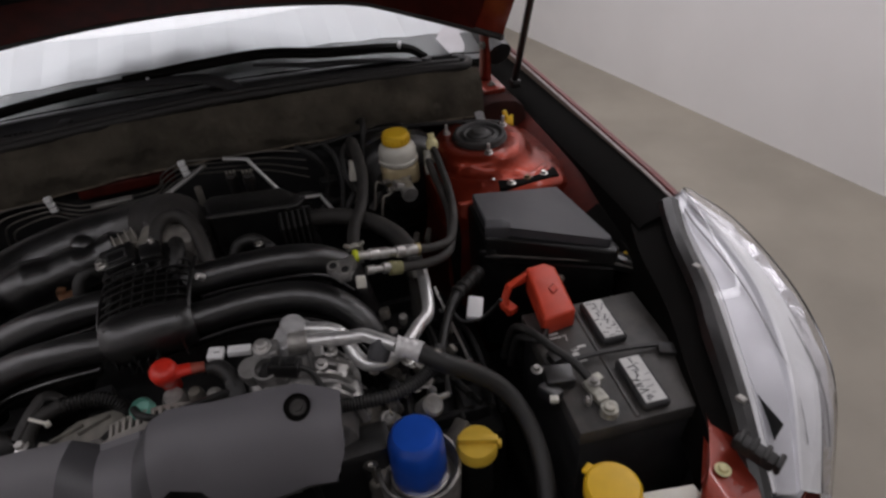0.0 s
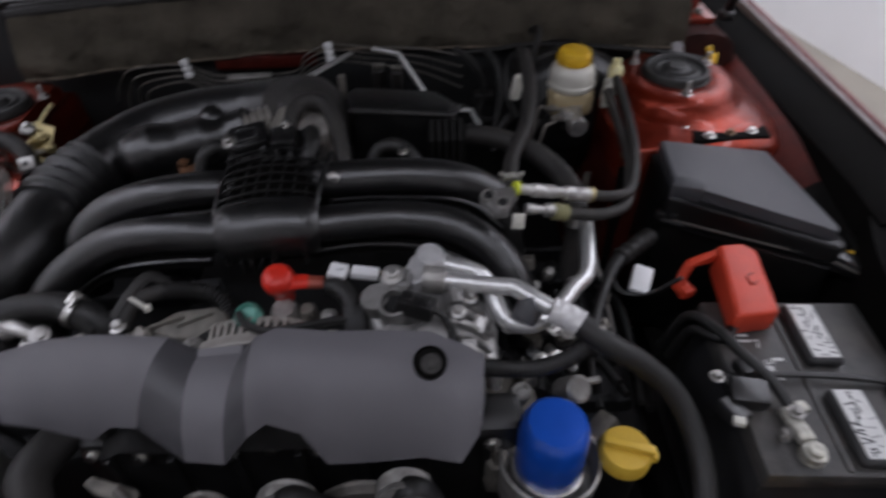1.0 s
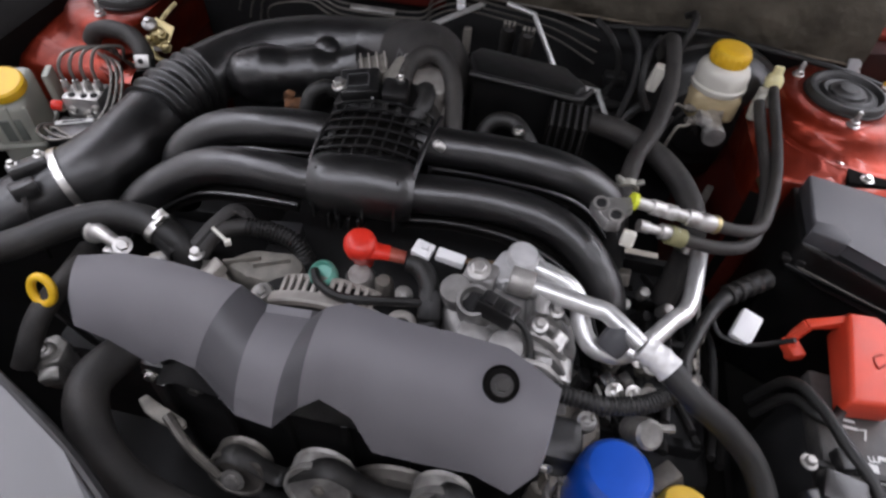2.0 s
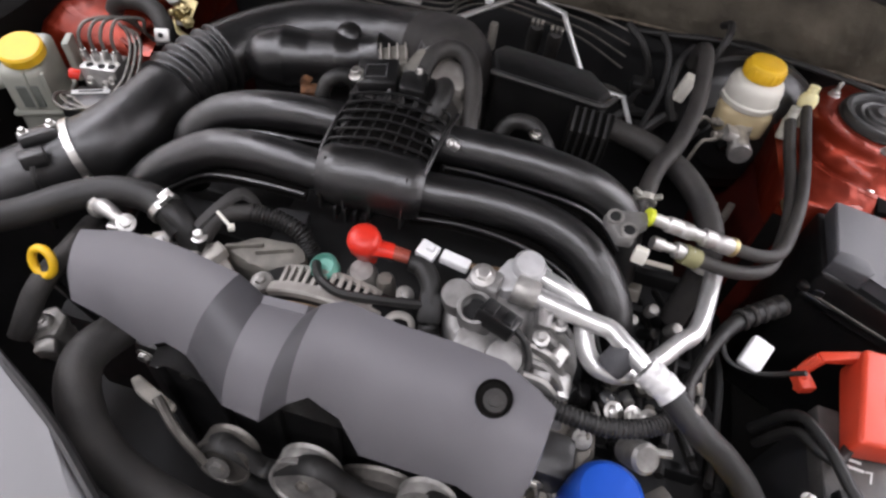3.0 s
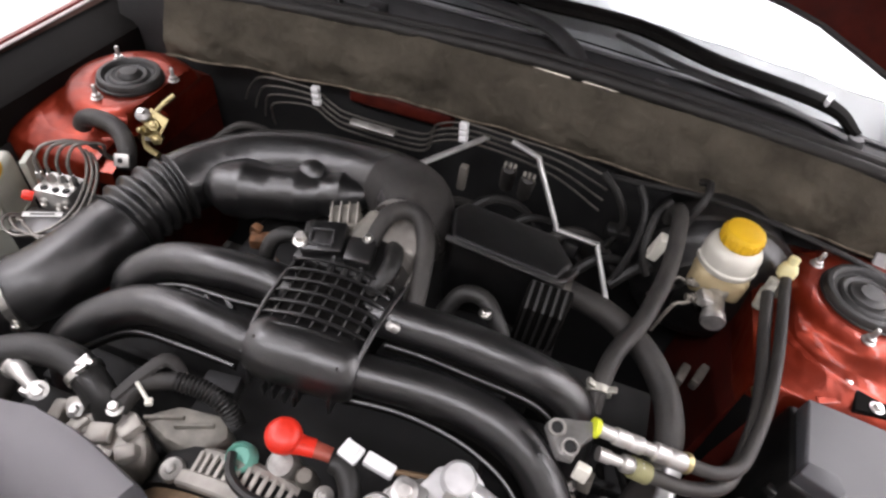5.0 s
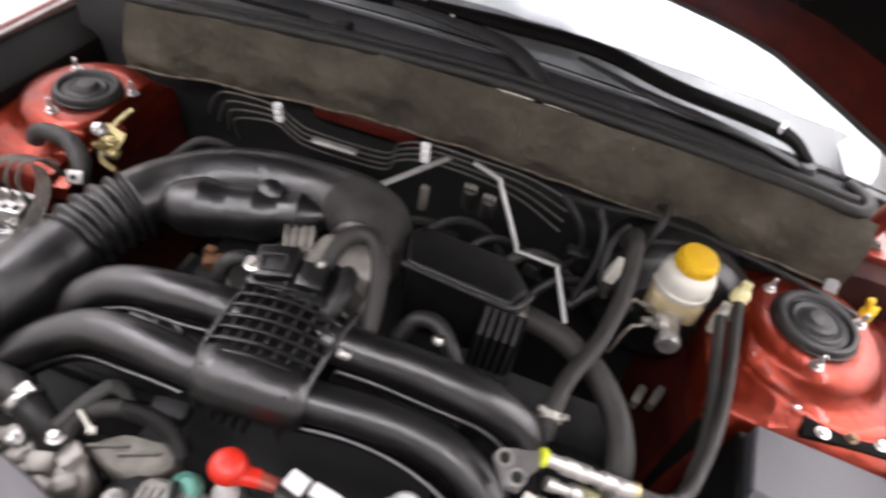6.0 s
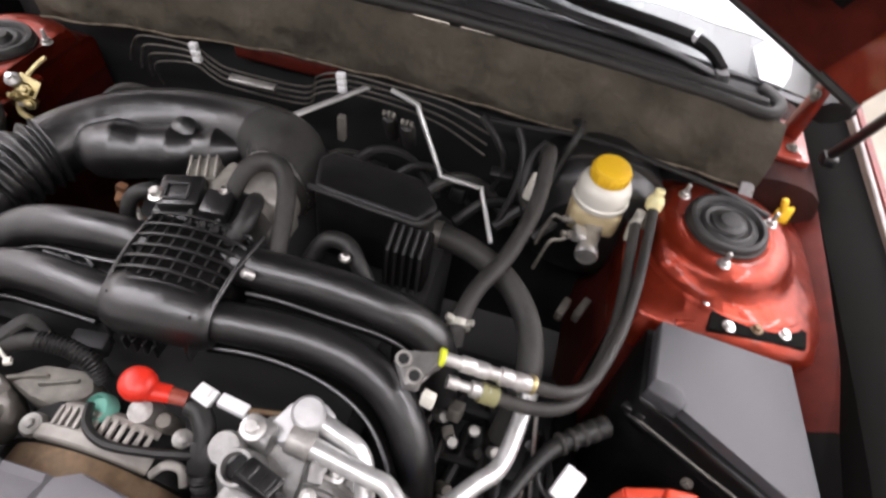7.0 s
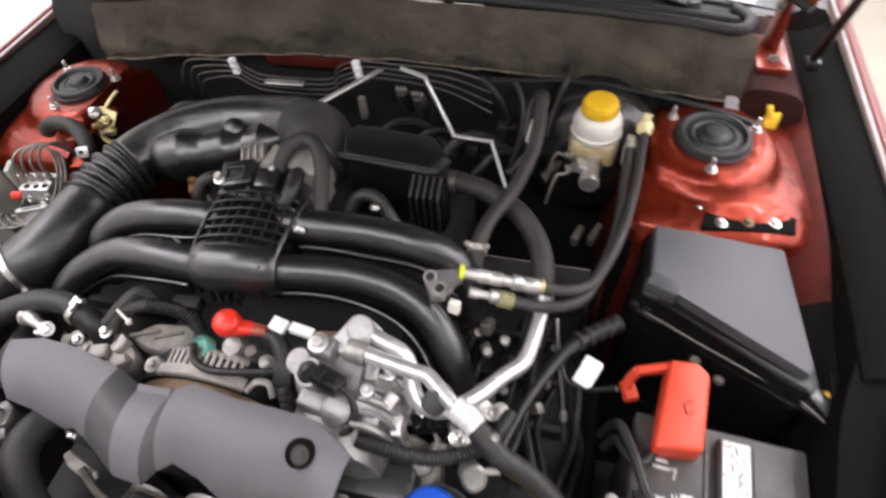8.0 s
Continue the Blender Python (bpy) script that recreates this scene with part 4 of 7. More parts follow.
def build_manifold():
    th = thing("intake_manifold", (-0.02, 0.2, 0.80), "black moulded plastic intake manifold with four curved runners", "manifold")
    runs = ([(-0.045, 0.158, 0.905), (0.010, 0.160, 0.905), (0.078, 0.169, 0.903), (0.138, 0.172, 0.898), (0.188, 0.163, 0.887), (0.226, 0.142, 0.866), (0.250, 0.117, 0.832), (0.262, 0.10, 0.76)],
            [(-0.02, 0.222, 0.920), (0.031, 0.222, 0.925), (0.100, 0.226, 0.925), (0.165, 0.226, 0.920), (0.211, 0.228, 0.902), (0.240, 0.224, 0.872), (0.255, 0.21, 0.80)],
            [(-0.05, 0.152, 0.903), (-0.105, 0.149, 0.907), (-0.168, 0.152, 0.905), (-0.218, 0.153, 0.895), (-0.257, 0.144, 0.878), (-0.292, 0.124, 0.855), (-0.315, 0.108, 0.82), (-0.325, 0.10, 0.76)],
            [(-0.07, 0.215, 0.918), (-0.112, 0.216, 0.921), (-0.165, 0.212, 0.919), (-0.213, 0.209, 0.910), (-0.250, 0.201, 0.895), (-0.277, 0.186, 0.868), (-0.29, 0.175, 0.80)])
    for pts in runs:
        part("runner", tube(B(), pts, 0.0222, 20, 8), BLACK, th, "satin black intake runner")
    # seam flange along each runner
    for n, pts in enumerate(runs):
        line = curve(pts[1:-1], 8)
        rows, edge = [], []
        for k, p in enumerate(line):
            u = k / (len(line) - 1)
            gy, gz, spread, lift = ((0.021, 0.023, 0.045, 0.014), (0.026, 0.013, 0.004, 0.002), (0.023, 0.021, 0.004, 0.0), (0.026, 0.014, -0.004, 0.0))[n]
            q = p + Vector((0, -gy - spread * u * u + 0.0015 * math.sin(11 * u + n), -gz + lift * u))
            edge.append(q)
            rows.append([p + Vector((0, -0.008, -0.018)), p + Vector((0, -gy * 0.7, -gz - 0.008)), q + Vector((0, 0.003, -0.003)), q + Vector((0, 0.001, -0.012))])
        # duller black than the runner, for the shade down to its flange
        part("seam_web", skin(B(), rows, 0.0012), GUTTER, th)
        part("seam_flange", tube(B(), edge[::2], 0.0024, 7, 2), BLACK, th, "thin moulded seam flange")
    # joint cylinder linking the front runners
    bm = B()
    tube(bm, [(-0.092, 0.152, 0.905), (-0.075, 0.153, 0.906), (-0.03, 0.156, 0.908), (0.005, 0.159, 0.906), (0.018, 0.161, 0.905)], [0.029, 0.035, 0.036, 0.035, 0.029], 20, 5)
    part("plenum_nose", bm, BLACK, th)
    for x in (-0.083, -0.058, -0.028, 0.006):
        part("nose_rib", slab(B(), [(x - 0.0012, 0.119), (x + 0.0012, 0.119), (x + 0.0012, 0.14), (x - 0.0012, 0.14)], 0.882, [0.902, 0.902, 0.938, 0.938], 0), BLACK, th)
    for k in range(4):
        x = -0.066 + 0.0115 * k
        part("nose_fin", slab(B(), [(x - 0.0013, 0.116), (x + 0.0013, 0.116), (x + 0.0013, 0.145), (x - 0.0013, 0.145)], 0.872, [0.892, 0.892, 0.884, 0.884], 0.0006, 1), BLACK_MATT, th)
    # plenum body, sloping up to the throttle
    bm = B()
    slab(bm, [(-0.090, 0.138), (0.012, 0.146), (0.020, 0.245), (-0.088, 0.240)], 0.86, [0.926, 0.928, 0.950, 0.948], 0.012, 3)
    # crown kept darker than the ribs: shade of the gaps in the colour
    part("plenum", bm, GUTTER, th, "plenum crown, duller black for shade between its ribs")
    for k in range(8):
        u = k / 7
        a, b = lerp((-0.090, 0.146, 0.930), (-0.086, 0.236, 0.951), u), lerp((0.012, 0.154, 0.932), (0.016, 0.240, 0.953), u)
        m = Vector(lerp(a, b, 0.5)) + Vector((0, 0, 0.010))
        part("plenum_rib", tube(B(), [Vector(a) - Vector((0.004, 0, 0.014)), a, m, b, Vector(b) + Vector((0.004, 0, -0.014))], 0.0017, 6, 5, flat=1.6), BLACK_MATT, th)
    for k in range(7):
        u = 0.07 + 0.143 * k
        a, b = lerp((-0.090, 0.142, 0.927), (0.012, 0.15, 0.929), u), lerp((-0.086, 0.238, 0.948), (0.016, 0.242, 0.950), u)
        lift = Vector((0, 0, 0.008 * math.sin(math.pi * u)))
        part("plenum_rib", tube(B(), [Vector(a) + lift, Vector(b) + lift], 0.0012, 6, 1), BLACK_MATT, th)
    # arched edge rails of the plenum
    bm = B()
    tube(bm, [(0.019, 0.150, 0.929), (0.021, 0.175, 0.939), (0.024, 0.205, 0.945), (0.029, 0.250, 0.945)], [0.0022, 0.0028, 0.003, 0.003], 10, 5)
    tube(bm, [(-0.094, 0.130, 0.915), (-0.096, 0.165, 0.931), (-0.094, 0.205, 0.941), (-0.091, 0.245, 0.944)], 0.0026, 8, 5)
    parts("plenum_rail", bm, BLACK, th)
    part("runner_sensor", lathe(B(), [(0.0055, -0.004), (0.0055, 0.006), (0.0035, 0.008), (0, 0.008)], (0.038, 0.200, 0.944), (-0.6, -0.3, 0.6), 14), CAST_BRIGHT, th, "pale bolt head on the runner")
    bm = B()
    for p in ((-0.175, 0.185, 0.90), (-0.15, 0.186, 0.905)):
        tube(bm, [p, (p[0] + 0.012, p[1] - 0.006, p[2] - 0.004)], 0.003, 6, 1)
    box(bm, (-0.155, 0.183, 0.893), (0.10, 0.016, 0.010), (0, 0, -3), 0.002)
    parts("runner_bridge", bm, BLACK, th)
    return th


def build_throttle():
    th = thing("throttle_body", (-0.03, 0.31, 0.90), "pale grey throttle body with black connectors behind the manifold", "throttle")
    bm = B()
    lathe(bm, [(0.036, -0.03), (0.041, -0.03), (0.041, 0.03), (0.036, 0.034)], (-0.012, 0.322, 0.912), (0.15, 1, 0.1), 26)
    slab(bm, [(-0.030, 0.298), (0.022, 0.296), (0.028, 0.330), (-0.026, 0.338)], 0.920, [0.950, 0.946, 0.952, 0.956], 0.006, 2)
    part("throttle_housing", roughen(bm, 0.012, 0.0012, 60), PALECAST, th, "dusty pale cast housing")
    part("housing_flange", slab(B(), [(0.024, 0.262), (0.033, 0.262), (0.036, 0.318), (0.027, 0.320)], 0.895, [0.934, 0.934, 0.950, 0.950], 0.003, 2), PALECAST, th)
    # black connector shelf with a framed plug on it
    part("plug_shelf", slab(B(), [(-0.098, 0.238), (-0.006, 0.242), (-0.002, 0.300), (-0.092, 0.300)], 0.915, [0.948, 0.946, 0.952, 0.954], 0.005, 2), BLACK_MATT, th)
    m = pose(-0.070, 0.264, 0.963, 10, -6, 14)
    plug = part("sensor_plug", slab(B(), [(-0.024, -0.020), (0.022, -0.020), (0.022, 0.020), (-0.024, 0.020)], -0.014, 0.006, 0.004, 2, m), BLACK, th, "black sensor plug with a framed socket")
    for x, y, w, h in ((-0.002, -0.013, 0.026, 0.003), (-0.002, 0.006, 0.026, 0.003), (-0.014, -0.003, 0.003, 0.018), (0.010, -0.003, 0.003, 0.018)):
        part("socket_frame", box(B(), m @ Vector((x, y, 0.0075)), (w, h, 0.004), (10, -6, 14), 0.001), CASE, plug)
    part("sensor_plug", box(B(), (-0.028, 0.262, 0.960), (0.030, 0.032, 0.018), (8, 0, 8), 0.004), BLACK, th, "black sensor plug")
    for x in (-0.052, -0.036, -0.020):
        part("shelf_gusset", slab(B(), [(x - 0.005, 0.236), (x + 0.005, 0.236), (x + 0.002, 0.250), (x - 0.002, 0.250)], 0.935, [0.946, 0.946, 0.960, 0.960], 0.001, 1), BLACK_MATT, th)
    part("sensor_cap", roughen(box(B(), (-0.066, 0.304, 0.956), (0.034, 0.034, 0.022), (6, -8, 20), 0.004), 0.006, 0.0014, 120), PALEGREY, th, "dusty grey sensor body")
    for k in range(4):
        part("cap_rib", box(B(), (-0.080 + 0.009 * k, 0.298 + 0.003 * k, 0.9685 + 0.001 * k), (0.0022, 0.030, 0.004), (6, -8, 20), 0.0008), PALECAST, th)
    part("sensor_cap", lathe(B(), [(0.0095, -0.022), (0.0105, -0.018), (0.0105, 0.014), (0.0085, 0.019), (0.005, 0.020), (0, 0.020)], (-0.038, 0.302, 0.960), (0.30, 0.85, 0.30), 16), PALEGREY, th, "pale beige sensor barrel")
    bm = B()
    bolt(bm, (-0.090, 0.250, 0.964), 0.0062, (-0.2, -0.2, 1), 0.009)
    bolt(bm, (-0.026, 0.276, 0.969), 0.0038)
    bolt(bm, (0.030, 0.300, 0.946), 0.005, (0.5, -0.5, 0.7))
    bolt(bm, (0.034, 0.268, 0.930), 0.006, (0.7, -0.5, 0.5))
    parts("throttle_bolt", bm, STEEL, th)
    bm = B()
    tube(bm, [(-0.026, 0.276, 0.940), (-0.028, 0.300, 0.958), (-0.020, 0.324, 0.969), (-0.004, 0.336, 0.971), (0.014, 0.332, 0.968), (0.029, 0.310, 0.958), (0.038, 0.278, 0.944), (0.043, 0.248, 0.924), (0.044, 0.236, 0.890)], 0.0108, 14, 7)
    part("breather_hose", bm, RUBBER_OLD, th, "dusty black breather hose looped over the throttle")
    bm = B()
    tube(bm, [(-0.006, 0.300, 0.940), (0.004, 0.280, 0.956), (0.008, 0.256, 0.957), (0.002, 0.238, 0.946), (-0.004, 0.230, 0.930)], 0.0105, 12, 6)
    part("vacuum_hose", bm, RUBBER, th)
    bm = B()
    tube(bm, [(-0.094, 0.268, 0.938), (-0.112, 0.264, 0.950), (-0.128, 0.254, 0.944), (-0.134, 0.244, 0.922), (-0.134, 0.240, 0.880)], 0.0088, 12, 6)
    part("vacuum_hose", bm, RUBBER, th, "black elbow hose")
    return th


def build_duct():
    th = thing("air_intake_duct", (-0.25, 0.3, 0.75), "black air intake duct with corrugated bellows and metal clamps", "duct")
    bm = B()
    tube(bm, [(-0.465, 0.060, 0.822), (-0.432, 0.092, 0.832), (-0.403, 0.125, 0.843), (-0.378, 0.155, 0.850), (-0.362, 0.198, 0.855), (-0.357, 0.236, 0.858), (-0.352, 0.266, 0.862)], [0.042, 0.042, 0.042, 0.044, 0.045, 0.044, 0.043], 26, 7)
    part("duct_elbow", bm, BLACK_MATT, th, "smooth black rubber elbow")
    bm = B()
    tube(bm, [(-0.353, 0.258, 0.862), (-0.349, 0.280, 0.865), (-0.344, 0.302, 0.867), (-0.336, 0.326, 0.868), (-0.328, 0.343, 0.869)], 0.0445, 28, 24, wave=(5, 0.0034))
    part("duct_bellows", bm, BLACK_MATT, th, "corrugated black bellows")
    bm = B()
    tube(bm, [(-0.335, 0.342, 0.868), (-0.310, 0.385, 0.872), (-0.262, 0.425, 0.880), (-0.195, 0.450, 0.886), (-0.120, 0.455, 0.892), (-0.060, 0.440, 0.905), (-0.020, 0.405, 0.918), (-0.006, 0.372, 0.915), (-0.012, 0.345, 0.915)], [0.043, 0.043, 0.043, 0.043, 0.043, 0.045, 0.049, 0.046, 0.043], 26, 8)
    part("duct_pipe", bm, BLACK, th, "glossy black moulded air pipe")
    part("duct_coupler", tube(B(), [(-0.062, 0.441, 0.904), (-0.020, 0.406, 0.918), (-0.004, 0.374, 0.916), (-0.010, 0.345, 0.914)], [0.0455, 0.0495, 0.0475, 0.0455], 26, 8), RUBBER_OLD, th, "dusty grey rubber coupler")
    # lower resonator chamber fused to the pipe
    bm = B()
    tube(bm, [(-0.296, 0.360, 0.860), (-0.276, 0.366, 0.870), (-0.246, 0.376, 0.874), (-0.212, 0.384, 0.876), (-0.175, 0.394, 0.879), (-0.145, 0.402, 0.884), (-0.115, 0.408, 0.890), (-0.085, 0.412, 0.900)], [0.018, 0.037, 0.042, 0.036, 0.038, 0.029, 0.032, 0.014], 24, 8)
    part("resonator", bm, BLACK, th, "bulged black resonator chamber")
    part("resonator_boss", lathe(B(), [(0.018, -0.014), (0.018, 0.000), (0.0165, 0.005), (0.011, 0.0085), (0, 0.0095)], (-0.166, 0.408, 0.911), (0.05, -0.45, 0.85), 24), BLACK, th, "dark moulded boss")
    bm = B()
    clamp_ring(bm, (-0.396, 0.132, 0.845), (0.72, 0.66, 0.2), 0.0435, 0.009)
    box(bm, (-0.370, 0.104, 0.838), (0.012, 0.012, 0.010), (0, 30, 30), 0.002)
    bolt(bm, (-0.366, 0.098, 0.840), 0.004, (0.3, -0.8, 0.3), 0.006)
    part("duct_clamp", bm, STEEL, th, "bright metal band clamp")
    bm = B()
    clamp_ring(bm, (-0.009, 0.354, 0.915), (0.1, 1, 0), 0.0462, 0.010)
    part("duct_clamp", bm, STEEL, th)
    # airflow sensor and its plug
    bm = B()
    box(bm, (-0.420, 0.108, 0.884), (0.024, 0.040, 0.014), (0, -14, -38), 0.003)
    box(bm, (-0.404, 0.078, 0.880), (0.020, 0.026, 0.018), (0, -10, -38), 0.003)
    sensor = part("airflow_sensor", bm, BLACK_MATT, th, "black airflow sensor and plug")
    bm = B()
    bolt(bm, (-0.412, 0.122, 0.891), 0.0036)
    bolt(bm, (-0.430, 0.100, 0.890), 0.0036)
    parts("sensor_screw", bm, STEEL, sensor)
    bm = B()
    tube(bm, [(-0.398, 0.068, 0.878), (-0.392, 0.058, 0.866), (-0.392, 0.056, 0.84), (-0.40, 0.056, 0.79)], 0.003, 6, 5)
    part("sensor_lead", bm, RUBBER, sensor)
    return th


def build_alternator():
    th = thing("alternator", (-0.03, 0.05, 0.76), "finned cast aluminium alternator behind the belt cover", "alternator")
    c = (-0.038, 0.014, 0.7485)
    # near-black body gives the slots between the pale fins their shade
    part("alternator_body", lathe(B(), [(0.10, -0.045), (0.112, -0.040), (0.112, -0.036), (0.108, -0.034), (0.108, -0.004), (0.123, -0.002), (0.123, 0.030), (0.118, 0.040), (0.085, 0.052), (0.04, 0.056), (0, 0.056)], c, (0, 1, 0), 72), DARK, th, "vented alternator body, near-black for shade behind its fins")
    part("stator_winding", lathe(B(), [(0.108, -0.034), (0.1165, -0.030), (0.118, -0.016), (0.1175, -0.004), (0.108, -0.002)], c, (0, 1, 0), 72), COPPER, th, "brown copper winding")

    def arc(a0, a1, prof, n):
        return [[Vector((c[0] + r * math.cos(a), c[1] + y, c[2] + r * math.sin(a))) for r, y in prof] for a in [radians(a0 + (a1 - a0) * k / n) for k in range(n + 1)]]
    part("housing_band", skin(B(), arc(63, 117, ((0.122, -0.003), (0.1275, -0.002), (0.1290, 0.000), (0.1285, 0.011), (0.125, 0.014)), 18), 0.0015), PALECAST, th, "pale slotted housing band")
    part("housing_band", skin(B(), arc(66, 114, ((0.124, 0.029), (0.1265, 0.030), (0.125, 0.036), (0.117, 0.042)), 18), 0.0015), PALECAST, th)
    for k in range(12):
        a = radians(69 + 4.0 * k)
        p = Vector((c[0] + 0.1250 * math.cos(a), c[1] + 0.0215, c[2] + 0.1250 * math.sin(a)))
        part("fin", box(B(), p, (0.0046, 0.022, 0.005), (6, 90 - math.degrees(a), 0), 0.001), PALECAST, th)
    part("alternator_bolt", bolt(B(), (0.036, 0.050, 0.868), 0.006, (0.3, -0.2, 0.9)), CAST, th)
    part("adjuster_bracket", tube(B(), [(0.024, 0.012, 0.862), (0.036, 0.022, 0.872), (0.050, 0.024, 0.868), (0.056, 0.014, 0.856)], 0.0045, 8, 5, flat=0.5), PALECAST, th)
    # red boot over the output stud
    boot = part("terminal_boot", lathe(B(), [(0.0105, -0.040), (0.0118, -0.024), (0.0135, -0.014), (0.0165, -0.006), (0.0172, 0.003), (0.0162, 0.009), (0.0120, 0.0130), (0.006, 0.0142), (0, 0.0144)], (-0.0155, 0.0745, 0.902), (0.03, -0.30, 1), 28), RED, th, "glossy red rubber terminal boot")
    bm = B()
    tube(bm, [(-0.008, 0.073, 0.899), (0.004, 0.075, 0.898), (0.014, 0.077, 0.896)], [0.0115, 0.0095, 0.0090], 12, 4, flat=0.75)
    part("boot_sleeve", bm, RED, boot)
    bm = B()
    tube(bm, [(0.010, 0.0765, 0.896), (0.030, 0.0785, 0.892)], [0.0085, 0.0075], 12, 1, flat=0.8)
    part("boot_tape", bm, mat("brownish_red_sleeve", (0.33, 0.075, 0.05), 0.4, 0, 0.25, 60, 0.1), boot, "dull brownish red inner sleeve")
    bm = B()
    lathe(bm, [(0.016, -0.03), (0.016, -0.004), (0.012, 0.006), (0, 0.007)], (-0.014, 0.062, 0.868), (0, -0.2, 1), 16)
    part("regulator", bm, CAST, th)
    bm = B()
    lathe(bm, [(0.010, -0.03), (0.010, 0.0), (0.007, 0.006), (0, 0.006)], (0.012, 0.060, 0.868), (0, -0.2, 1), 14)
    part("regulator", bm, CAST_DULL, th)
    plug = part("green_plug", lathe(B(), [(0.009, -0.012), (0.0140, -0.008), (0.0148, 0.004), (0.0115, 0.009), (0.0095, 0.003), (0, 0.002)], (-0.050, 0.052, 0.872), (-0.1, -0.35, 0.9), 18), GREEN, th, "sea-green connector plug")
    bm = B()
    tube(bm, [(-0.058, 0.050, 0.878), (-0.045, 0.030, 0.884), (-0.02, 0.020, 0.884), (0.02, 0.024, 0.886), (0.055, 0.034, 0.882), (0.075, 0.045, 0.870)], 0.0048, 8, 7)
    part("plug_lead", bm, RUBBER, plug, "black lead")
    return th


def build_compressor():
    th = thing("air_conditioning_compressor", (0.14, 0.05, 0.76), "rough pale cast aluminium air conditioning compressor", "compressor")
    part("compressor_body", lathe(B(), [(0.040, -0.07), (0.062, -0.062), (0.066, -0.03), (0.064, 0.02), (0.066, 0.05), (0.055, 0.075), (0.03, 0.085), (0, 0.085)], (0.140, 0.030, 0.812), (0.05, 1, 0.05), 36), ALLOY, th)
    # sloping head that carries bosses, port and plug
    part("compressor_head", roughen(slab(B(), [(0.078, 0.036), (0.098, 0.004), (0.138, -0.012), (0.166, 0.000), (0.178, 0.040), (0.166, 0.090), (0.118, 0.094), (0.086, 0.072)], 0.83, [0.878, 0.874, 0.866, 0.866, 0.876, 0.892, 0.898, 0.894], 0.008, 2), 0.010, 0.0018, 60), ALLOY, th, "sloping cast compressor head")
    part("head_ear", lathe(B(), [(0.0165, -0.03), (0.0165, 0.006), (0.0145, 0.0095), (0, 0.0105)], (0.090, 0.046, 0.896), (-0.15, -0.30, 1), 24), ALLOY, th, "round cast ear")
    part("bolt_pad", roughen(slab(B(), [(0.090, 0.056), (0.124, 0.052), (0.128, 0.076), (0.098, 0.082)], 0.87, [0.906, 0.908, 0.914, 0.912], 0.005, 2), 0.008, 0.0014, 80), ALLOY, th)
    boss = part("port_boss", lathe(B(), [(0.019, -0.034), (0.0170, 0.004), (0.0160, 0.0075), (0.0130, 0.0075), (0.0118, 0.005), (0.0114, -0.010), (0, -0.010)], (0.109, 0.031, 0.905), (-0.10, -0.32, 1), 28), ALLOY, th, "open cast port boss")
    # dark plug in the boss for the shade inside the port
    part("port_shade", lathe(B(), [(0.0113, -0.008), (0.0113, -0.002), (0, -0.002)], (0.109, 0.031, 0.905), (-0.10, -0.32, 1), 20), DARK, boss)
    part("head_ledge", roughen(slab(B(), [(0.096, 0.002), (0.134, -0.006), (0.140, 0.010), (0.128, 0.018), (0.100, 0.020)], 0.85, [0.884, 0.882, 0.886, 0.890, 0.890], 0.003, 2), 0.010, 0.0009, 80), ALLOY, th, "stepped cast ledge")
    part("ledge_lip", slab(B(), [(0.094, -0.006), (0.140, -0.016), (0.142, -0.010), (0.096, 0.000)], 0.84, [0.868, 0.866, 0.868, 0.870], 0.002, 1), ALLOY, th)
    part("head_drum", lathe(B(), [(0.0185, -0.03), (0.0185, 0.000), (0.0165, 0.004), (0.010, 0.006), (0, 0.0065)], (0.1455, 0.003, 0.884), (0.05, -0.42, 0.9), 24), ALLOY, th, "short cast drum")
    # ribbed flank that falls away beside the pipes
    rows = []
    for k in range(9):
        v = k / 8
        x = 0.160 + 0.055 * v
        rows.append([(x, -0.014 + 0.010 * v, 0.868 - 0.035 * v - 0.02 * v * v), (x + 0.003, 0.012 + 0.006 * v, 0.884 - 0.045 * v), (x + 0.004, 0.045, 0.892 - 0.050 * v), (x + 0.002, 0.078, 0.894 - 0.055 * v)])
    part("compressor_flank", roughen(skin(B(), rows, 0.006), 0.012, 0.0018, 70), ALLOY, th, "rough cast flank")
    for k in range(6):
        y = -0.008 + 0.015 * k
        part("flank_rib", tube(B(), [(0.164, y, 0.884 + 0.0012 * k), (0.184, y + 0.003, 0.874), (0.203, y + 0.002, 0.850), (0.214, y - 0.004, 0.812)], [0.003, 0.0042, 0.0036, 0.003], 7, 4, flat=1.6), ALLOY if k % 2 else CAST_BRIGHT, th)
    for k, (x, y, z, sx, sy, sz, rz) in enumerate(((0.182, 0.004, 0.868, 0.020, 0.012, 0.016, 15), (0.196, 0.034, 0.864, 0.016, 0.020, 0.014, -20), (0.172, 0.052, 0.890, 0.016, 0.020, 0.016, 5), (0.206, 0.016, 0.842, 0.014, 0.026, 0.018, 10))):
        part("cast_pad", roughen(box(B(), (x, y, z), (sx, sy, sz), (12, 18, rz), 0.003), 0.005, 0.0016, 110, k), CAST_BRIGHT if k % 2 else ALLOY, th)
    for x, y, z in ((0.174, 0.030, 0.886), (0.190, 0.060, 0.874), (0.170, -0.014, 0.862)):
        part("head_lug", lathe(B(), [(0.008, -0.03), (0.008, 0.002), (0.006, 0.005), (0, 0.005)], (x, y, z), (0.25, -0.3, 0.9), 14), ALLOY, th)
    bm = B()
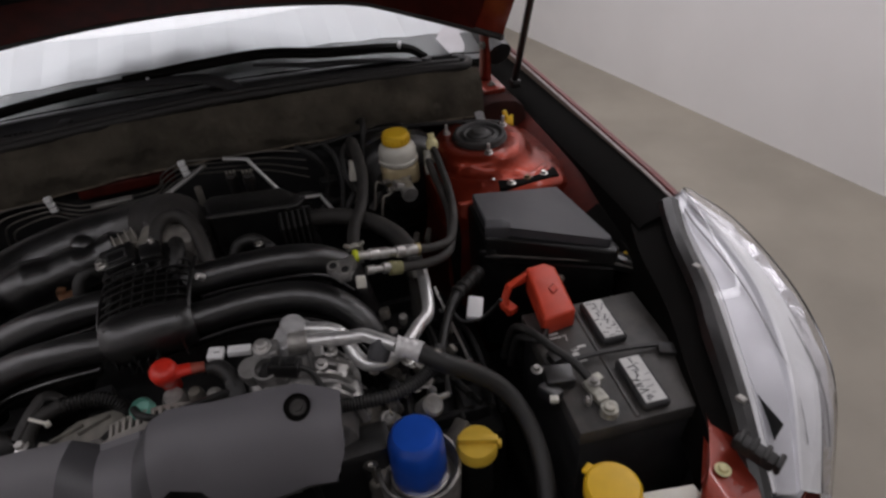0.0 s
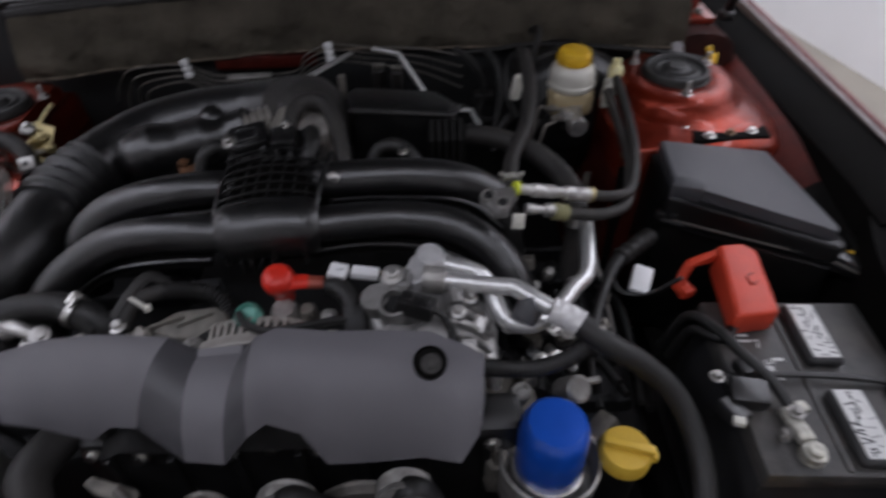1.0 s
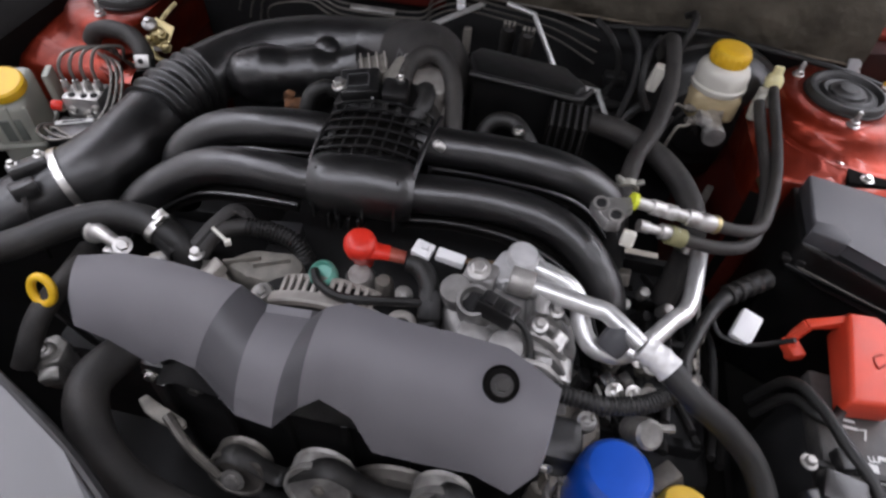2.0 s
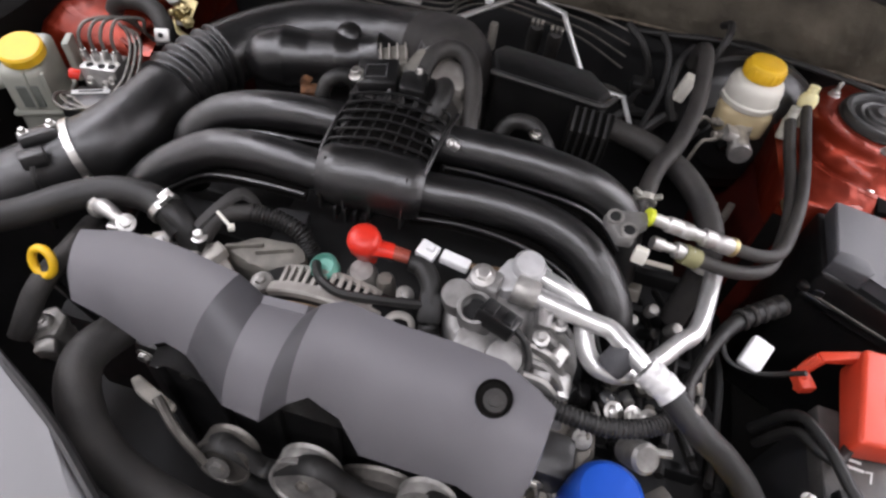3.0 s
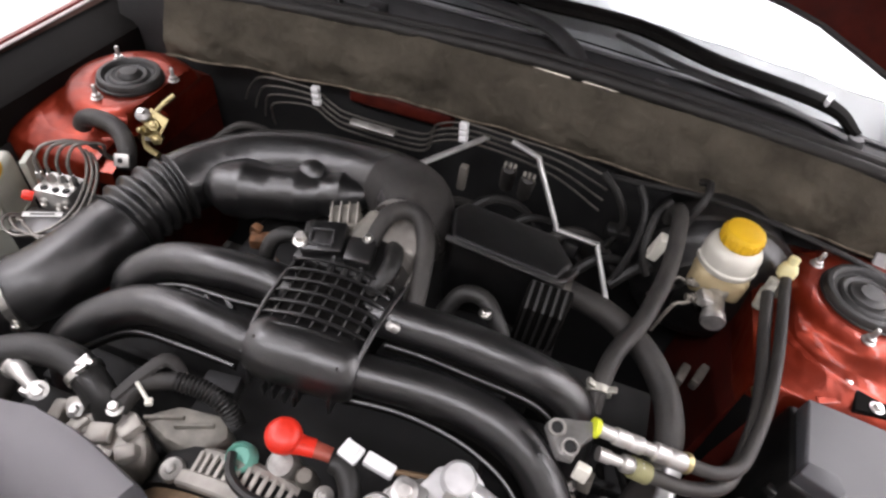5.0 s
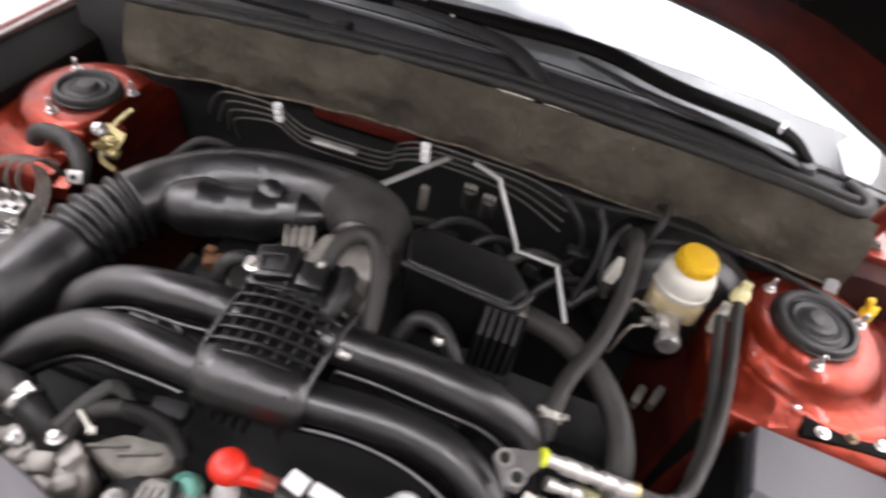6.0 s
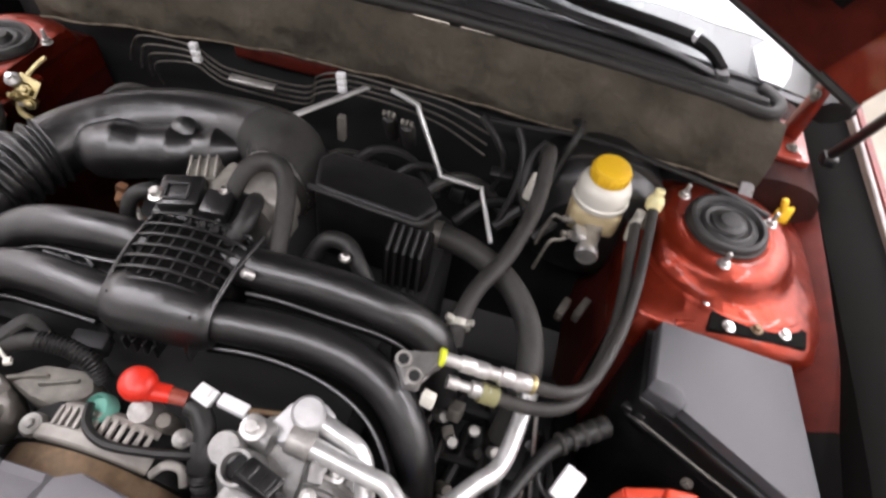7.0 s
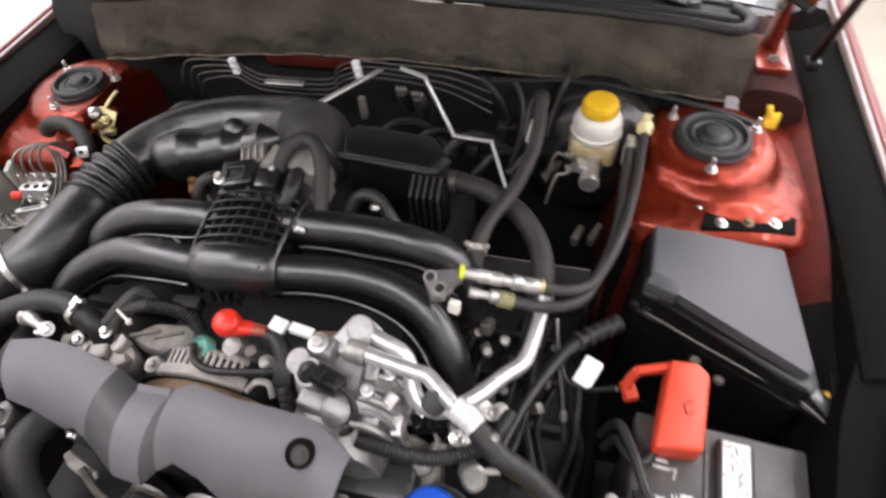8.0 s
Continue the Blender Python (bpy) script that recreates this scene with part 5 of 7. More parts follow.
    for at, r in (((0.107, 0.066, 0.912), 0.0075), ((0.174, 0.030, 0.891), 0.005), ((0.190, 0.060, 0.879), 0.005)):
        bolt(bm, at, r, (0, -0.25, 1), 0.009)
    parts("compressor_bolt", bm, CAST_BRIGHT, th)
    # pale block with the pipe union
    pale = mat("pale_grey_block", (0.60, 0.60, 0.60), 0.42, 0.45, 0.14, 60, 0.3, lump=5)
    part("union_block", roughen(slab(B(), [(0.114, 0.078), (0.130, 0.064), (0.156, 0.074), (0.162, 0.098), (0.146, 0.110), (0.126, 0.102)], 0.880, [0.900, 0.900, 0.902, 0.908, 0.910, 0.906], 0.004), 0.010, 0.0008, 80), pale, th, "pale grey pipe union block")
    part("union_head", lathe(B(), [(0.0165, -0.02), (0.0165, 0.006), (0.0135, 0.010), (0, 0.011)], (0.147, 0.096, 0.906), (0.1, -0.2, 1), 22), pale, th)
    part("union_ear", slab(B(), [(0.150, 0.082), (0.166, 0.086), (0.172, 0.104), (0.158, 0.112), (0.148, 0.106)], 0.886, [0.904, 0.902, 0.902, 0.906, 0.908], 0.003), pale, th)
    m = pose(0.132, 0.026, 0.909, -14, 8, -16)
    plug = part("clutch_plug", slab(B(), [(-0.020, -0.012), (0.018, -0.012), (0.020, 0.011), (-0.018, 0.011)], -0.010, 0.008, 0.003, 2, m), BLACK, th, "black electrical plug")
    for x in (-0.010, 0.008):
        part("plug_latch", box(B(), m @ Vector((x, -0.002, 0.009)), (0.010, 0.016, 0.004), (-14, 8, -16), 0.001), BLACK, plug)
    part("plug_lead", tube(B(), [(0.148, 0.022, 0.906), (0.160, 0.016, 0.900), (0.168, 0.004, 0.888), (0.166, -0.010, 0.876), (0.156, -0.016, 0.870), (0.14, -0.018, 0.864)], 0.0036, 8, 6), RUBBER, plug, "thin black lead")
    return th


def build_pipes():
    # bright pipe from the compressor: upper branch
    th = thing("aluminium_pipe", (0.16, 0.08, 0.87), "bright aluminium refrigerant pipe with bends", "pipe")
    bm = B()
    tube(bm, [(0.142, 0.072, 0.900), (0.160, 0.070, 0.898), (0.190, 0.066, 0.896), (0.219, 0.062, 0.894), (0.236, 0.060, 0.893), (0.250, 0.050, 0.891), (0.272, 0.034, 0.887)], [0.0115, 0.0105, 0.0098, 0.0096, 0.0096, 0.0096, 0.0092], 14, 6)
    part("pipe_tube", bm, ALU, th)
    bm = B()
    lathe(bm, [(0.0135, -0.012), (0.0145, -0.010), (0.0145, 0.010), (0.0135, 0.012)], (0.150, 0.071, 0.899), (1, -0.1, -0.1), 16)
    part("pipe_collar", bm, CAST, th)
    bm = B()
    tube(bm, [(0.272, 0.033, 0.886), (0.279, 0.030, 0.8845), (0.286, 0.027, 0.883), (0.293, 0.0235, 0.881), (0.301, 0.018, 0.8785)], 0.0140, 16, 12, (3, 0.0004))
    part("foil_sleeve", bm, FOIL, th, "crumpled silver foil sleeve")
    bm = B()
    tube(bm, [(0.158, 0.096, 0.898), (0.178, 0.090, 0.897), (0.198, 0.085, 0.892), (0.210, 0.075, 0.884), (0.216, 0.060, 0.872), (0.224, 0.046, 0.863), (0.238, 0.038, 0.858), (0.262, 0.040, 0.857), (0.290, 0.066, 0.850), (0.318, 0.104, 0.842), (0.336, 0.126, 0.838), (0.344, 0.150, 0.842), (0.350, 0.195, 0.852), (0.352, 0.215, 0.86)], 0.0098, 14, 8)
    part("pipe_tube", bm, ALU, th, "looped bright aluminium pipe")
    bm = B()
    lathe(bm, [(0.0130, -0.018), (0.0145, -0.014), (0.0145, 0.010), (0.0130, 0.013), (0, 0.0135)], (0.252, 0.044, 0.880), (0.45, 0.55, 0.70), 20)
    part("pipe_insert", bm, GREY_LID, th, "dark rubber pipe saddle")

    def hose(name, pts, r, material, label, category="hose", step=7, seg=14, wave=None):
        th = thing(name, pts[0], label, category)
        part("hose_wall", tube(B(), pts, r, seg, step, wave), material, th)
        return th

    h = hose("refrigerant_hose", [(0.299, 0.019, 0.879), (0.328, -0.003, 0.869), (0.365, -0.012, 0.845), (0.400, -0.030, 0.815), (0.418, -0.070, 0.785), (0.416, -0.125, 0.755), (0.395, -0.19, 0.72)], 0.0128, RUBBER, "thick black refrigerant hose curving beside the battery")
    bm = B()
    lathe(bm, [(0.0130, -0.005), (0.0137, -0.004), (0.0137, 0.004), (0.0130, 0.005)], (0.316, 0.007, 0.873), (0.75, -0.55, -0.3), 18)
    part("hose_ferrule", bm, LINE, h)
    hose("corrugated_conduit", [(0.172, -0.016, 0.862), (0.205, -0.018, 0.858), (0.250, -0.018, 0.855), (0.290, -0.004, 0.852), (0.318, 0.020, 0.850), (0.332, 0.06, 0.83)], 0.0088, RUBBER, "black corrugated wiring conduit", "conduit", 48, 10, (48, 0.0007))
    # heater hoses behind the manifold
    h = hose("heater_hose", [(0.304, 0.552, 0.905), (0.304, 0.532, 0.938), (0.306, 0.498, 0.944), (0.305, 0.430, 0.922), (0.288, 0.355, 0.908), (0.265, 0.300, 0.902), (0.256, 0.256, 0.895), (0.256, 0.235, 0.875)], 0.0105, RUBBER_OLD, "dull black heater hose from the bulkhead")
    bm = B()
    clamp_ring(bm, (0.256, 0.250, 0.893), (0.05, -1, -0.3), 0.0118, 0.008)
    box(bm, (0.246, 0.248, 0.904), (0.014, 0.008, 0.006), (0, 30, 0), 0.002)
    box(bm, (0.267, 0.248, 0.904), (0.012, 0.008, 0.005), (0, -30, 0), 0.002)
    part("spring_clip", bm, LEAD, h, "steel spring clip")
    h = hose("heater_hose", [(0.180, 0.375, 0.885), (0.205, 0.374, 0.888), (0.252, 0.362, 0.887), (0.300, 0.335, 0.880), (0.332, 0.295, 0.870), (0.346, 0.250, 0.858), (0.346, 0.225, 0.83), (0.340, 0.20, 0.76)], 0.0155, RUBBER_OLD, "dull black heater hose curving down beside the engine")
    part("hose_collar", clamp_ring(B(), (0.346, 0.226, 0.842), (0, -0.4, -1), 0.0162, 0.012), STEEL, h, "bright steel collar")
    part("spring_clip", clamp_ring(B(), (0.196, 0.3745, 0.887), (1, 0, 0.05), 0.0160, 0.010), LINE, h, "dark steel spring clip")
    # air conditioning lines with silver unions
    th = thing("refrigerant_line", (0.30, 0.19, 0.90), "black refrigerant hose pair with silver crimped unions", "hose")
    one = [(0.345, 0.194, 0.909), (0.378, 0.200, 0.902), (0.405, 0.222, 0.893), (0.424, 0.265, 0.889), (0.440, 0.320, 0.889), (0.452, 0.390, 0.890), (0.459, 0.460, 0.893), (0.462, 0.512, 0.900)]
    two = [(0.305, 0.174, 0.900), (0.355, 0.180, 0.890), (0.392, 0.200, 0.884), (0.412, 0.240, 0.880), (0.430, 0.304, 0.879), (0.438, 0.370, 0.880), (0.441, 0.430, 0.882), (0.443, 0.486, 0.890)]
    part("hose_wall", tube(B(), one, 0.0070, 14, 7), RUBBER_OLD, th)
    part("hose_wall", tube(B(), two, 0.0076, 14, 7), RUBBER_OLD, th)
    bm = B()
    lathe(bm, [(0.005, 0), (0.0068, 0.001), (0.0068, 0.020), (0.0086, 0.022), (0.0086, 0.034), (0.0080, 0.035), (0.0080, 0.038), (0.0086, 0.039), (0.0086, 0.050), (0.0070, 0.052), (0.0070, 0.062), (0.0096, 0.064), (0.0096, 0.074), (0.0090, 0.075), (0.0090, 0.079), (0.0096, 0.080), (0.0096, 0.095), (0.008, 0.099)], (0.250, 0.180, 0.934), (0.97, 0.13, -0.24), 16)
    union = part("crimped_union", bm, CAST_BRIGHT, th, "bright crimped hose union")
    bm = B()
    lathe(bm, [(0.0078, -0.003), (0.0094, -0.0025), (0.0094, 0.0025), (0.0078, 0.003)], (0.251, 0.180, 0.934), (0.97, 0.13, -0.24), 16)
    part("paint_mark", bm, LIME, union)
    bm = B()
    lathe(bm, [(0.0100, -0.003), (0.0106, 0.0), (0.0100, 0.003)], (0.345, 0.194, 0.910), (0.97, 0.13, -0.24), 16)
    part("paint_mark", bm, BRASS, union)
    bm = B()
    lathe(bm, [(0.0070, 0), (0.0070, 0.012), (0.0055, 0.013), (0.0055, 0.024), (0.0088, 0.026), (0.0088, 0.034), (0.0080, 0.035), (0.0088, 0.037), (0.0088, 0.045)], (0.262, 0.168, 0.913), (0.95, 0.13, -0.22), 14)
    part("crimped_union", bm, CAST_BRIGHT, th)
    bm = B()
    tube(bm, [(0.296, 0.1725, 0.904), (0.314, 0.175, 0.898)], 0.0108, 12, 1)
    part("olive_sleeve", bm, mat("olive_sleeve", (0.22, 0.21, 0.10), 0.6), th)
    # cast bracket that holds the unions
    bm = B()
    slab(bm, [(0.206, 0.168), (0.216, 0.176), (0.250, 0.186), (0.254, 0.174), (0.240, 0.160), (0.238, 0.142), (0.224, 0.140)], 0.920, 0.936, 0.003)
    part("union_bracket", roughen(bm, 0.008, 0.0014, 70), ALLOY, th, "dull cast union bracket")
    for at in ((0.217, 0.165, 0.9345), (0.232, 0.151, 0.9345)):
        eye = part("bracket_eye", lathe(B(), [(0.0086, 0), (0.0088, 0.004), (0.0080, 0.0052), (0.0058, 0.0052), (0.0054, 0.002), (0, 0.002)], at, (-0.1, -0.3, 0.95), 18), CAST, th)
        # dark disc in place of the eye's shaded bore
        part("eye_shade", lathe(B(), [(0.0053, 0.0018), (0.0053, 0.0040), (0, 0.0040)], at, (-0.1, -0.3, 0.95), 14), DARK, eye)
    part("port_cap", slab(B(), [(-0.007, -0.005), (0.007, -0.005), (0.007, 0.005), (-0.007, 0.005)], -0.010, 0.007, 0.002, 2, pose(0.250, 0.142, 0.918, -14, 0, -10)), OFFWHITE, th, "small white port cap")
    for at, d in (((0.462, 0.522, 0.905), (0, 0.25, 1)),):
        bm = B()
        lathe(bm, [(0.0085, -0.01), (0.0115, -0.007), (0.0125, 0.003), (0.0098, 0.010), (0.0072, 0.012), (0.0068, 0.022), (0, 0.023)], at, d, 16)
        part("valve_cap", bm, CREAM, th, "cream plastic valve cap")
    bm = B()
    lathe(bm, [(0.0088, -0.03), (0.0094, -0.004), (0.0075, 0.0), (0.0062, 0.016), (0, 0.016)], (0.4435, 0.492, 0.893), (0, 0.3, 1), 14)
    lathe(bm, [(0.0085, -0.030), (0.0092, -0.006), (0.0075, 0.0)], (0.462, 0.507, 0.896), (0, 0.2, 1), 14)
    part("hose_ferrule", bm, LEAD, th, "dull grey hose ferrules")
    # left-hand radiator hose
    h = hose("radiator_hose", [(-0.520, -0.03, 0.82), (-0.440, -0.01, 0.848), (-0.372, 0.018, 0.866), (-0.338, 0.046, 0.873), (-0.300, 0.070, 0.875), (-0.262, 0.075, 0.873), (-0.235, 0.067, 0.868), (-0.212, 0.056, 0.858)], 0.0165, RUBBER, "black radiator hose with a spring clip")
    bm = B()
    clamp_ring(bm, (-0.240, 0.069, 0.870), (0.8, -0.35, -0.3), 0.0170, 0.008)
    box(bm, (-0.236, 0.072, 0.888), (0.012, 0.014, 0.004), (20, 20, -20), 0.001)
    box(bm, (-0.232, 0.064, 0.890), (0.003, 0.014, 0.010), (20, 20, -20), 0.001)
    part("spring_clip", bm, STEEL, h, "bright steel spring clip")
    hose("coolant_hose", [(-0.330, 0.05, 0.83), (-0.318, 0.012, 0.842), (-0.326, -0.04, 0.83), (-0.335, -0.08, 0.79)], 0.012, RUBBER_OLD, "small dusty black coolant hose")
    return th


build_engine_parts = build_engine()
build_drive(build_engine_parts)
build_cover()
build_manifold()
build_throttle()
build_duct()
build_alternator()
build_compressor()
build_pipes()


# ---- battery corner ----
def build_battery():
    th = thing("battery", (0.572, -0.010, 0.58), "black car battery with grey caps and corroded terminals", "battery")
    top = 0.802
    m = pose(0.572, -0.010, top, 0, 0, -3.5)
    part("battery_case", slab(B(), [(-0.094, -0.108), (0.088, -0.108), (0.088, 0.110), (-0.094, 0.110)], -0.215, -0.003, 0.004, 2, m), CASE, th)
    part("case_lid", slab(B(), [(-0.098, -0.112), (0.092, -0.112), (0.092, 0.114), (-0.098, 0.114)], -0.026, 0.0, 0.003, 2, m), LID, th, "dusty dark grey battery lid")
    part("lid_step", slab(B(), [(-0.020, -0.108), (-0.014, -0.108), (-0.014, 0.108), (-0.020, 0.108)], -0.001, 0.0025, 0.001, 1, m), LID, th)
    for cy in (-0.062, 0.058):
        cap = part("vent_cap", slab(B(), [(-0.009, cy - 0.044), (0.032, cy - 0.044), (0.032, cy + 0.044), (-0.009, cy + 0.044)], -0.001, 0.014, 0.008, 3, m), CASE, th, "raised black vent cap")
        part("cap_label", slab(B(), [(-0.004, cy - 0.039), (0.026, cy - 0.039), (0.026, cy + 0.039), (-0.004, cy + 0.039)], 0.0135, 0.0152, 0.0006, 1, m), PRINT, cap, "pale printed cap label, worn through")
        random.seed(int(cy * 1000) + 90)
        for k in range(22):
            c = m @ Vector((random.uniform(0.000, 0.023), cy - 0.036 + 0.0034 * k, 0.0153))
            part("label_bar", box(B(), c, (random.uniform(0.003, 0.013), random.uniform(0.0008, 0.0022), 0.0008), (0, 0, random.choice([0, 12, -18, 60, 100]) - 4), 0), CASE if k % 3 else GREYPRINT, cap)
    # worn print on the lid
    for x, y, w, h in ((-0.066, 0.060, 0.014, 0.003), (-0.066, 0.052, 0.018, 0.003), (-0.070, 0.016, 0.022, 0.006), (-0.050, 0.010, 0.010, 0.014), (-0.036, 0.026, 0.012, 0.004), (-0.052, 0.000, 0.026, 0.003)):
        part("lid_print", slab(B(), [(x - w / 2, y - h / 2), (x + w / 2, y - h / 2), (x + w / 2, y + h / 2), (x - w / 2, y + h / 2)], -0.0002, 0.0008, 0, m=m), PRINT, th)
    # negative terminal, clamp and lead
    t = m @ Vector((-0.050, -0.092, 0.0))
    bm = B()
    lathe(bm, [(0.0125, 0), (0.0125, 0.003), (0.0085, 0.004), (0.0078, 0.016), (0.005, 0.017), (0, 0.015)], t, seg=20)
    post = part("negative_post", bm, LEAD, th, "grey lead post with white corrosion")
    bm = B()
    lathe(bm, [(0.0082, 0.003), (0.0120, 0.003), (0.0120, 0.012), (0.0082, 0.012)], t, seg=20)
    box(bm, t + Vector((-0.004, 0.030, 0.010)), (0.018, 0.040, 0.012), (0, 0, 8), 0.004)
    box(bm, t + Vector((0.006, 0.046, 0.012)), (0.014, 0.014, 0.016), (0, 10, 20), 0.003)
    part("terminal_clamp", roughen(bm, 0.005, 0.0014, 120), LEAD, post, "dull corroded zinc clamp")
    bm = B()
    bolt(bm, t + Vector((-0.018, 0.020, 0.010)), 0.0055, (-1, 0.2, 0.3))
    bolt(bm, t + Vector((-0.002, 0.040, 0.017)), 0.0055)
    parts("clamp_bolt", bm, CAST, post)
    bm = B()
    tube(bm, [t + Vector((-0.002, 0.050, 0.012)), t + Vector((-0.012, 0.078, 0.020)), t + Vector((-0.028, 0.108, 0.022)), t + Vector((-0.042, 0.150, 0.018)), t + Vector((-0.056, 0.19, -0.005)), t + Vector((-0.066, 0.205, -0.08))], 0.0062, 12, 6)
    part("negative_lead", bm, RUBBER, post, "black battery lead")
    bm = B()
    box(bm, t + Vector((-0.040, 0.066, 0.014)), (0.040, 0.030, 0.022), (8, 0, -12), 0.005)
    box(bm, t + Vector((-0.060, 0.050, 0.008)), (0.024, 0.030, 0.018), (0, 10, 25), 0.004)
    box(bm, t + Vector((-0.030, 0.098, 0.014)), (0.018, 0.022, 0.016), (0, 0, 10), 0.003)
    part("current_sensor", bm, BLACK_MATT, post, "black current sensor block")
    part("sensor_plug", box(B(), t + Vector((-0.062, 0.034, 0.014)), (0.012, 0.010, 0.008), (0, 0, -20), 0.002), OFFWHITE, post)
    # hold-down bar across the lid
    bm = B()
    tube(bm, [(0.452, -0.004, top + 0.004), (0.490, -0.006, top + 0.008), (0.560, -0.010, top + 0.009), (0.630, -0.020, top + 0.008), (0.672, -0.030, top + 0.002)], 0.0042, 8, 5, flat=0.7)
    box(bm, (0.650, -0.034, top + 0.006), (0.036, 0.022, 0.008), (0, 0, -25), 0.003)
    bar = part("hold_down_bar", bm, RUBBER, th, "black battery hold-down bar")
    part("hold_down_nut", bolt(B(), (0.680, -0.034, top + 0.004), 0.0052, h=0.012), CAST, bar)
    part("hold_down_nut", bolt(B(), (0.456, -0.006, top + 0.006), 0.0052, h=0.008), CAST, bar)
    # orange-red hood over the positive post
    bm = B()
    slab(bm, [(0.494, 0.054), (0.548, 0.060), (0.557, 0.152), (0.543, 0.164), (0.510, 0.162)], top, [0.838, 0.836, 0.846, 0.850, 0.850], 0.005, 3)
    hood = part("positive_cover", bm, ORANGE, th, "orange-red plastic terminal cover")
    bm = B()
    slab(bm, [(0.476, 0.144), (0.522, 0.156), (0.522, 0.164), (0.472, 0.155)], 0.826, [0.832, 0.846, 0.846, 0.832], 0.002)
    tube(bm, [(0.476, 0.150, 0.828), (0.468, 0.144, 0.806), (0.472, 0.130, 0.788)], 0.0065, 8, 4)
    box(bm, (0.472, 0.138, 0.796), (0.018, 0.026, 0.014), (0, 0, 20), 0.003)
    part("cover_arm", bm, ORANGE, hood, "orange-red hinged cover arm")
    bm = B()
    tube(bm, [(0.537, 0.104, 0.8425), (0.529, 0.098, 0.8425), (0.527, 0.110, 0.8435), (0.536, 0.116, 0.844)], 0.0011, 6, 4)
    part("moulded_mark", bm, mat("moulded_mark", (0.32, 0.03, 0.015), 0.5), hood)
    bm = B()
    tube(bm, [(0.500, 0.060, 0.812), (0.484, 0.040, 0.816), (0.470, 0.048, 0.812), (0.460, 0.075, 0.79), (0.455, 0.09, 0.72)], 0.0056, 12, 6)
    part("positive_lead", bm, RUBBER, hood, "black battery lead")
    # writing on the lid
    for txt, x, y, rot, size in (("7", 0.520, 0.034, 8, 0.018), ("E", 0.532, 0.012, 98, 0.016)):
        c = bpy.data.curves.new("lid_writing", "FONT")
        c.body, c.size, c.extrude = txt, size, 0.0002
        me_ob = new("lid_writing", c)
        dg = bpy.context.evaluated_depsgraph_get()
        me = bpy.data.meshes.new_from_object(me_ob.evaluated_get(dg))
        bpy.data.objects.remove(me_ob)
        me.transform(pose(x, y, top + 0.0008, 0, 0, rot))
        me.transform(Matrix.Translation(-ORIGIN[th.name]))
        me.materials.clear()
        me.materials.append(PRINT)
        ob = new("lid_writing", me)
        ob.parent = th
    part("battery_tray", slab(B(), [(0.46, -0.14), (0.69, -0.14), (0.69, 0.125), (0.46, 0.125)], 0.565, 0.588, 0.004), BLACK_MATT, th)
    return th


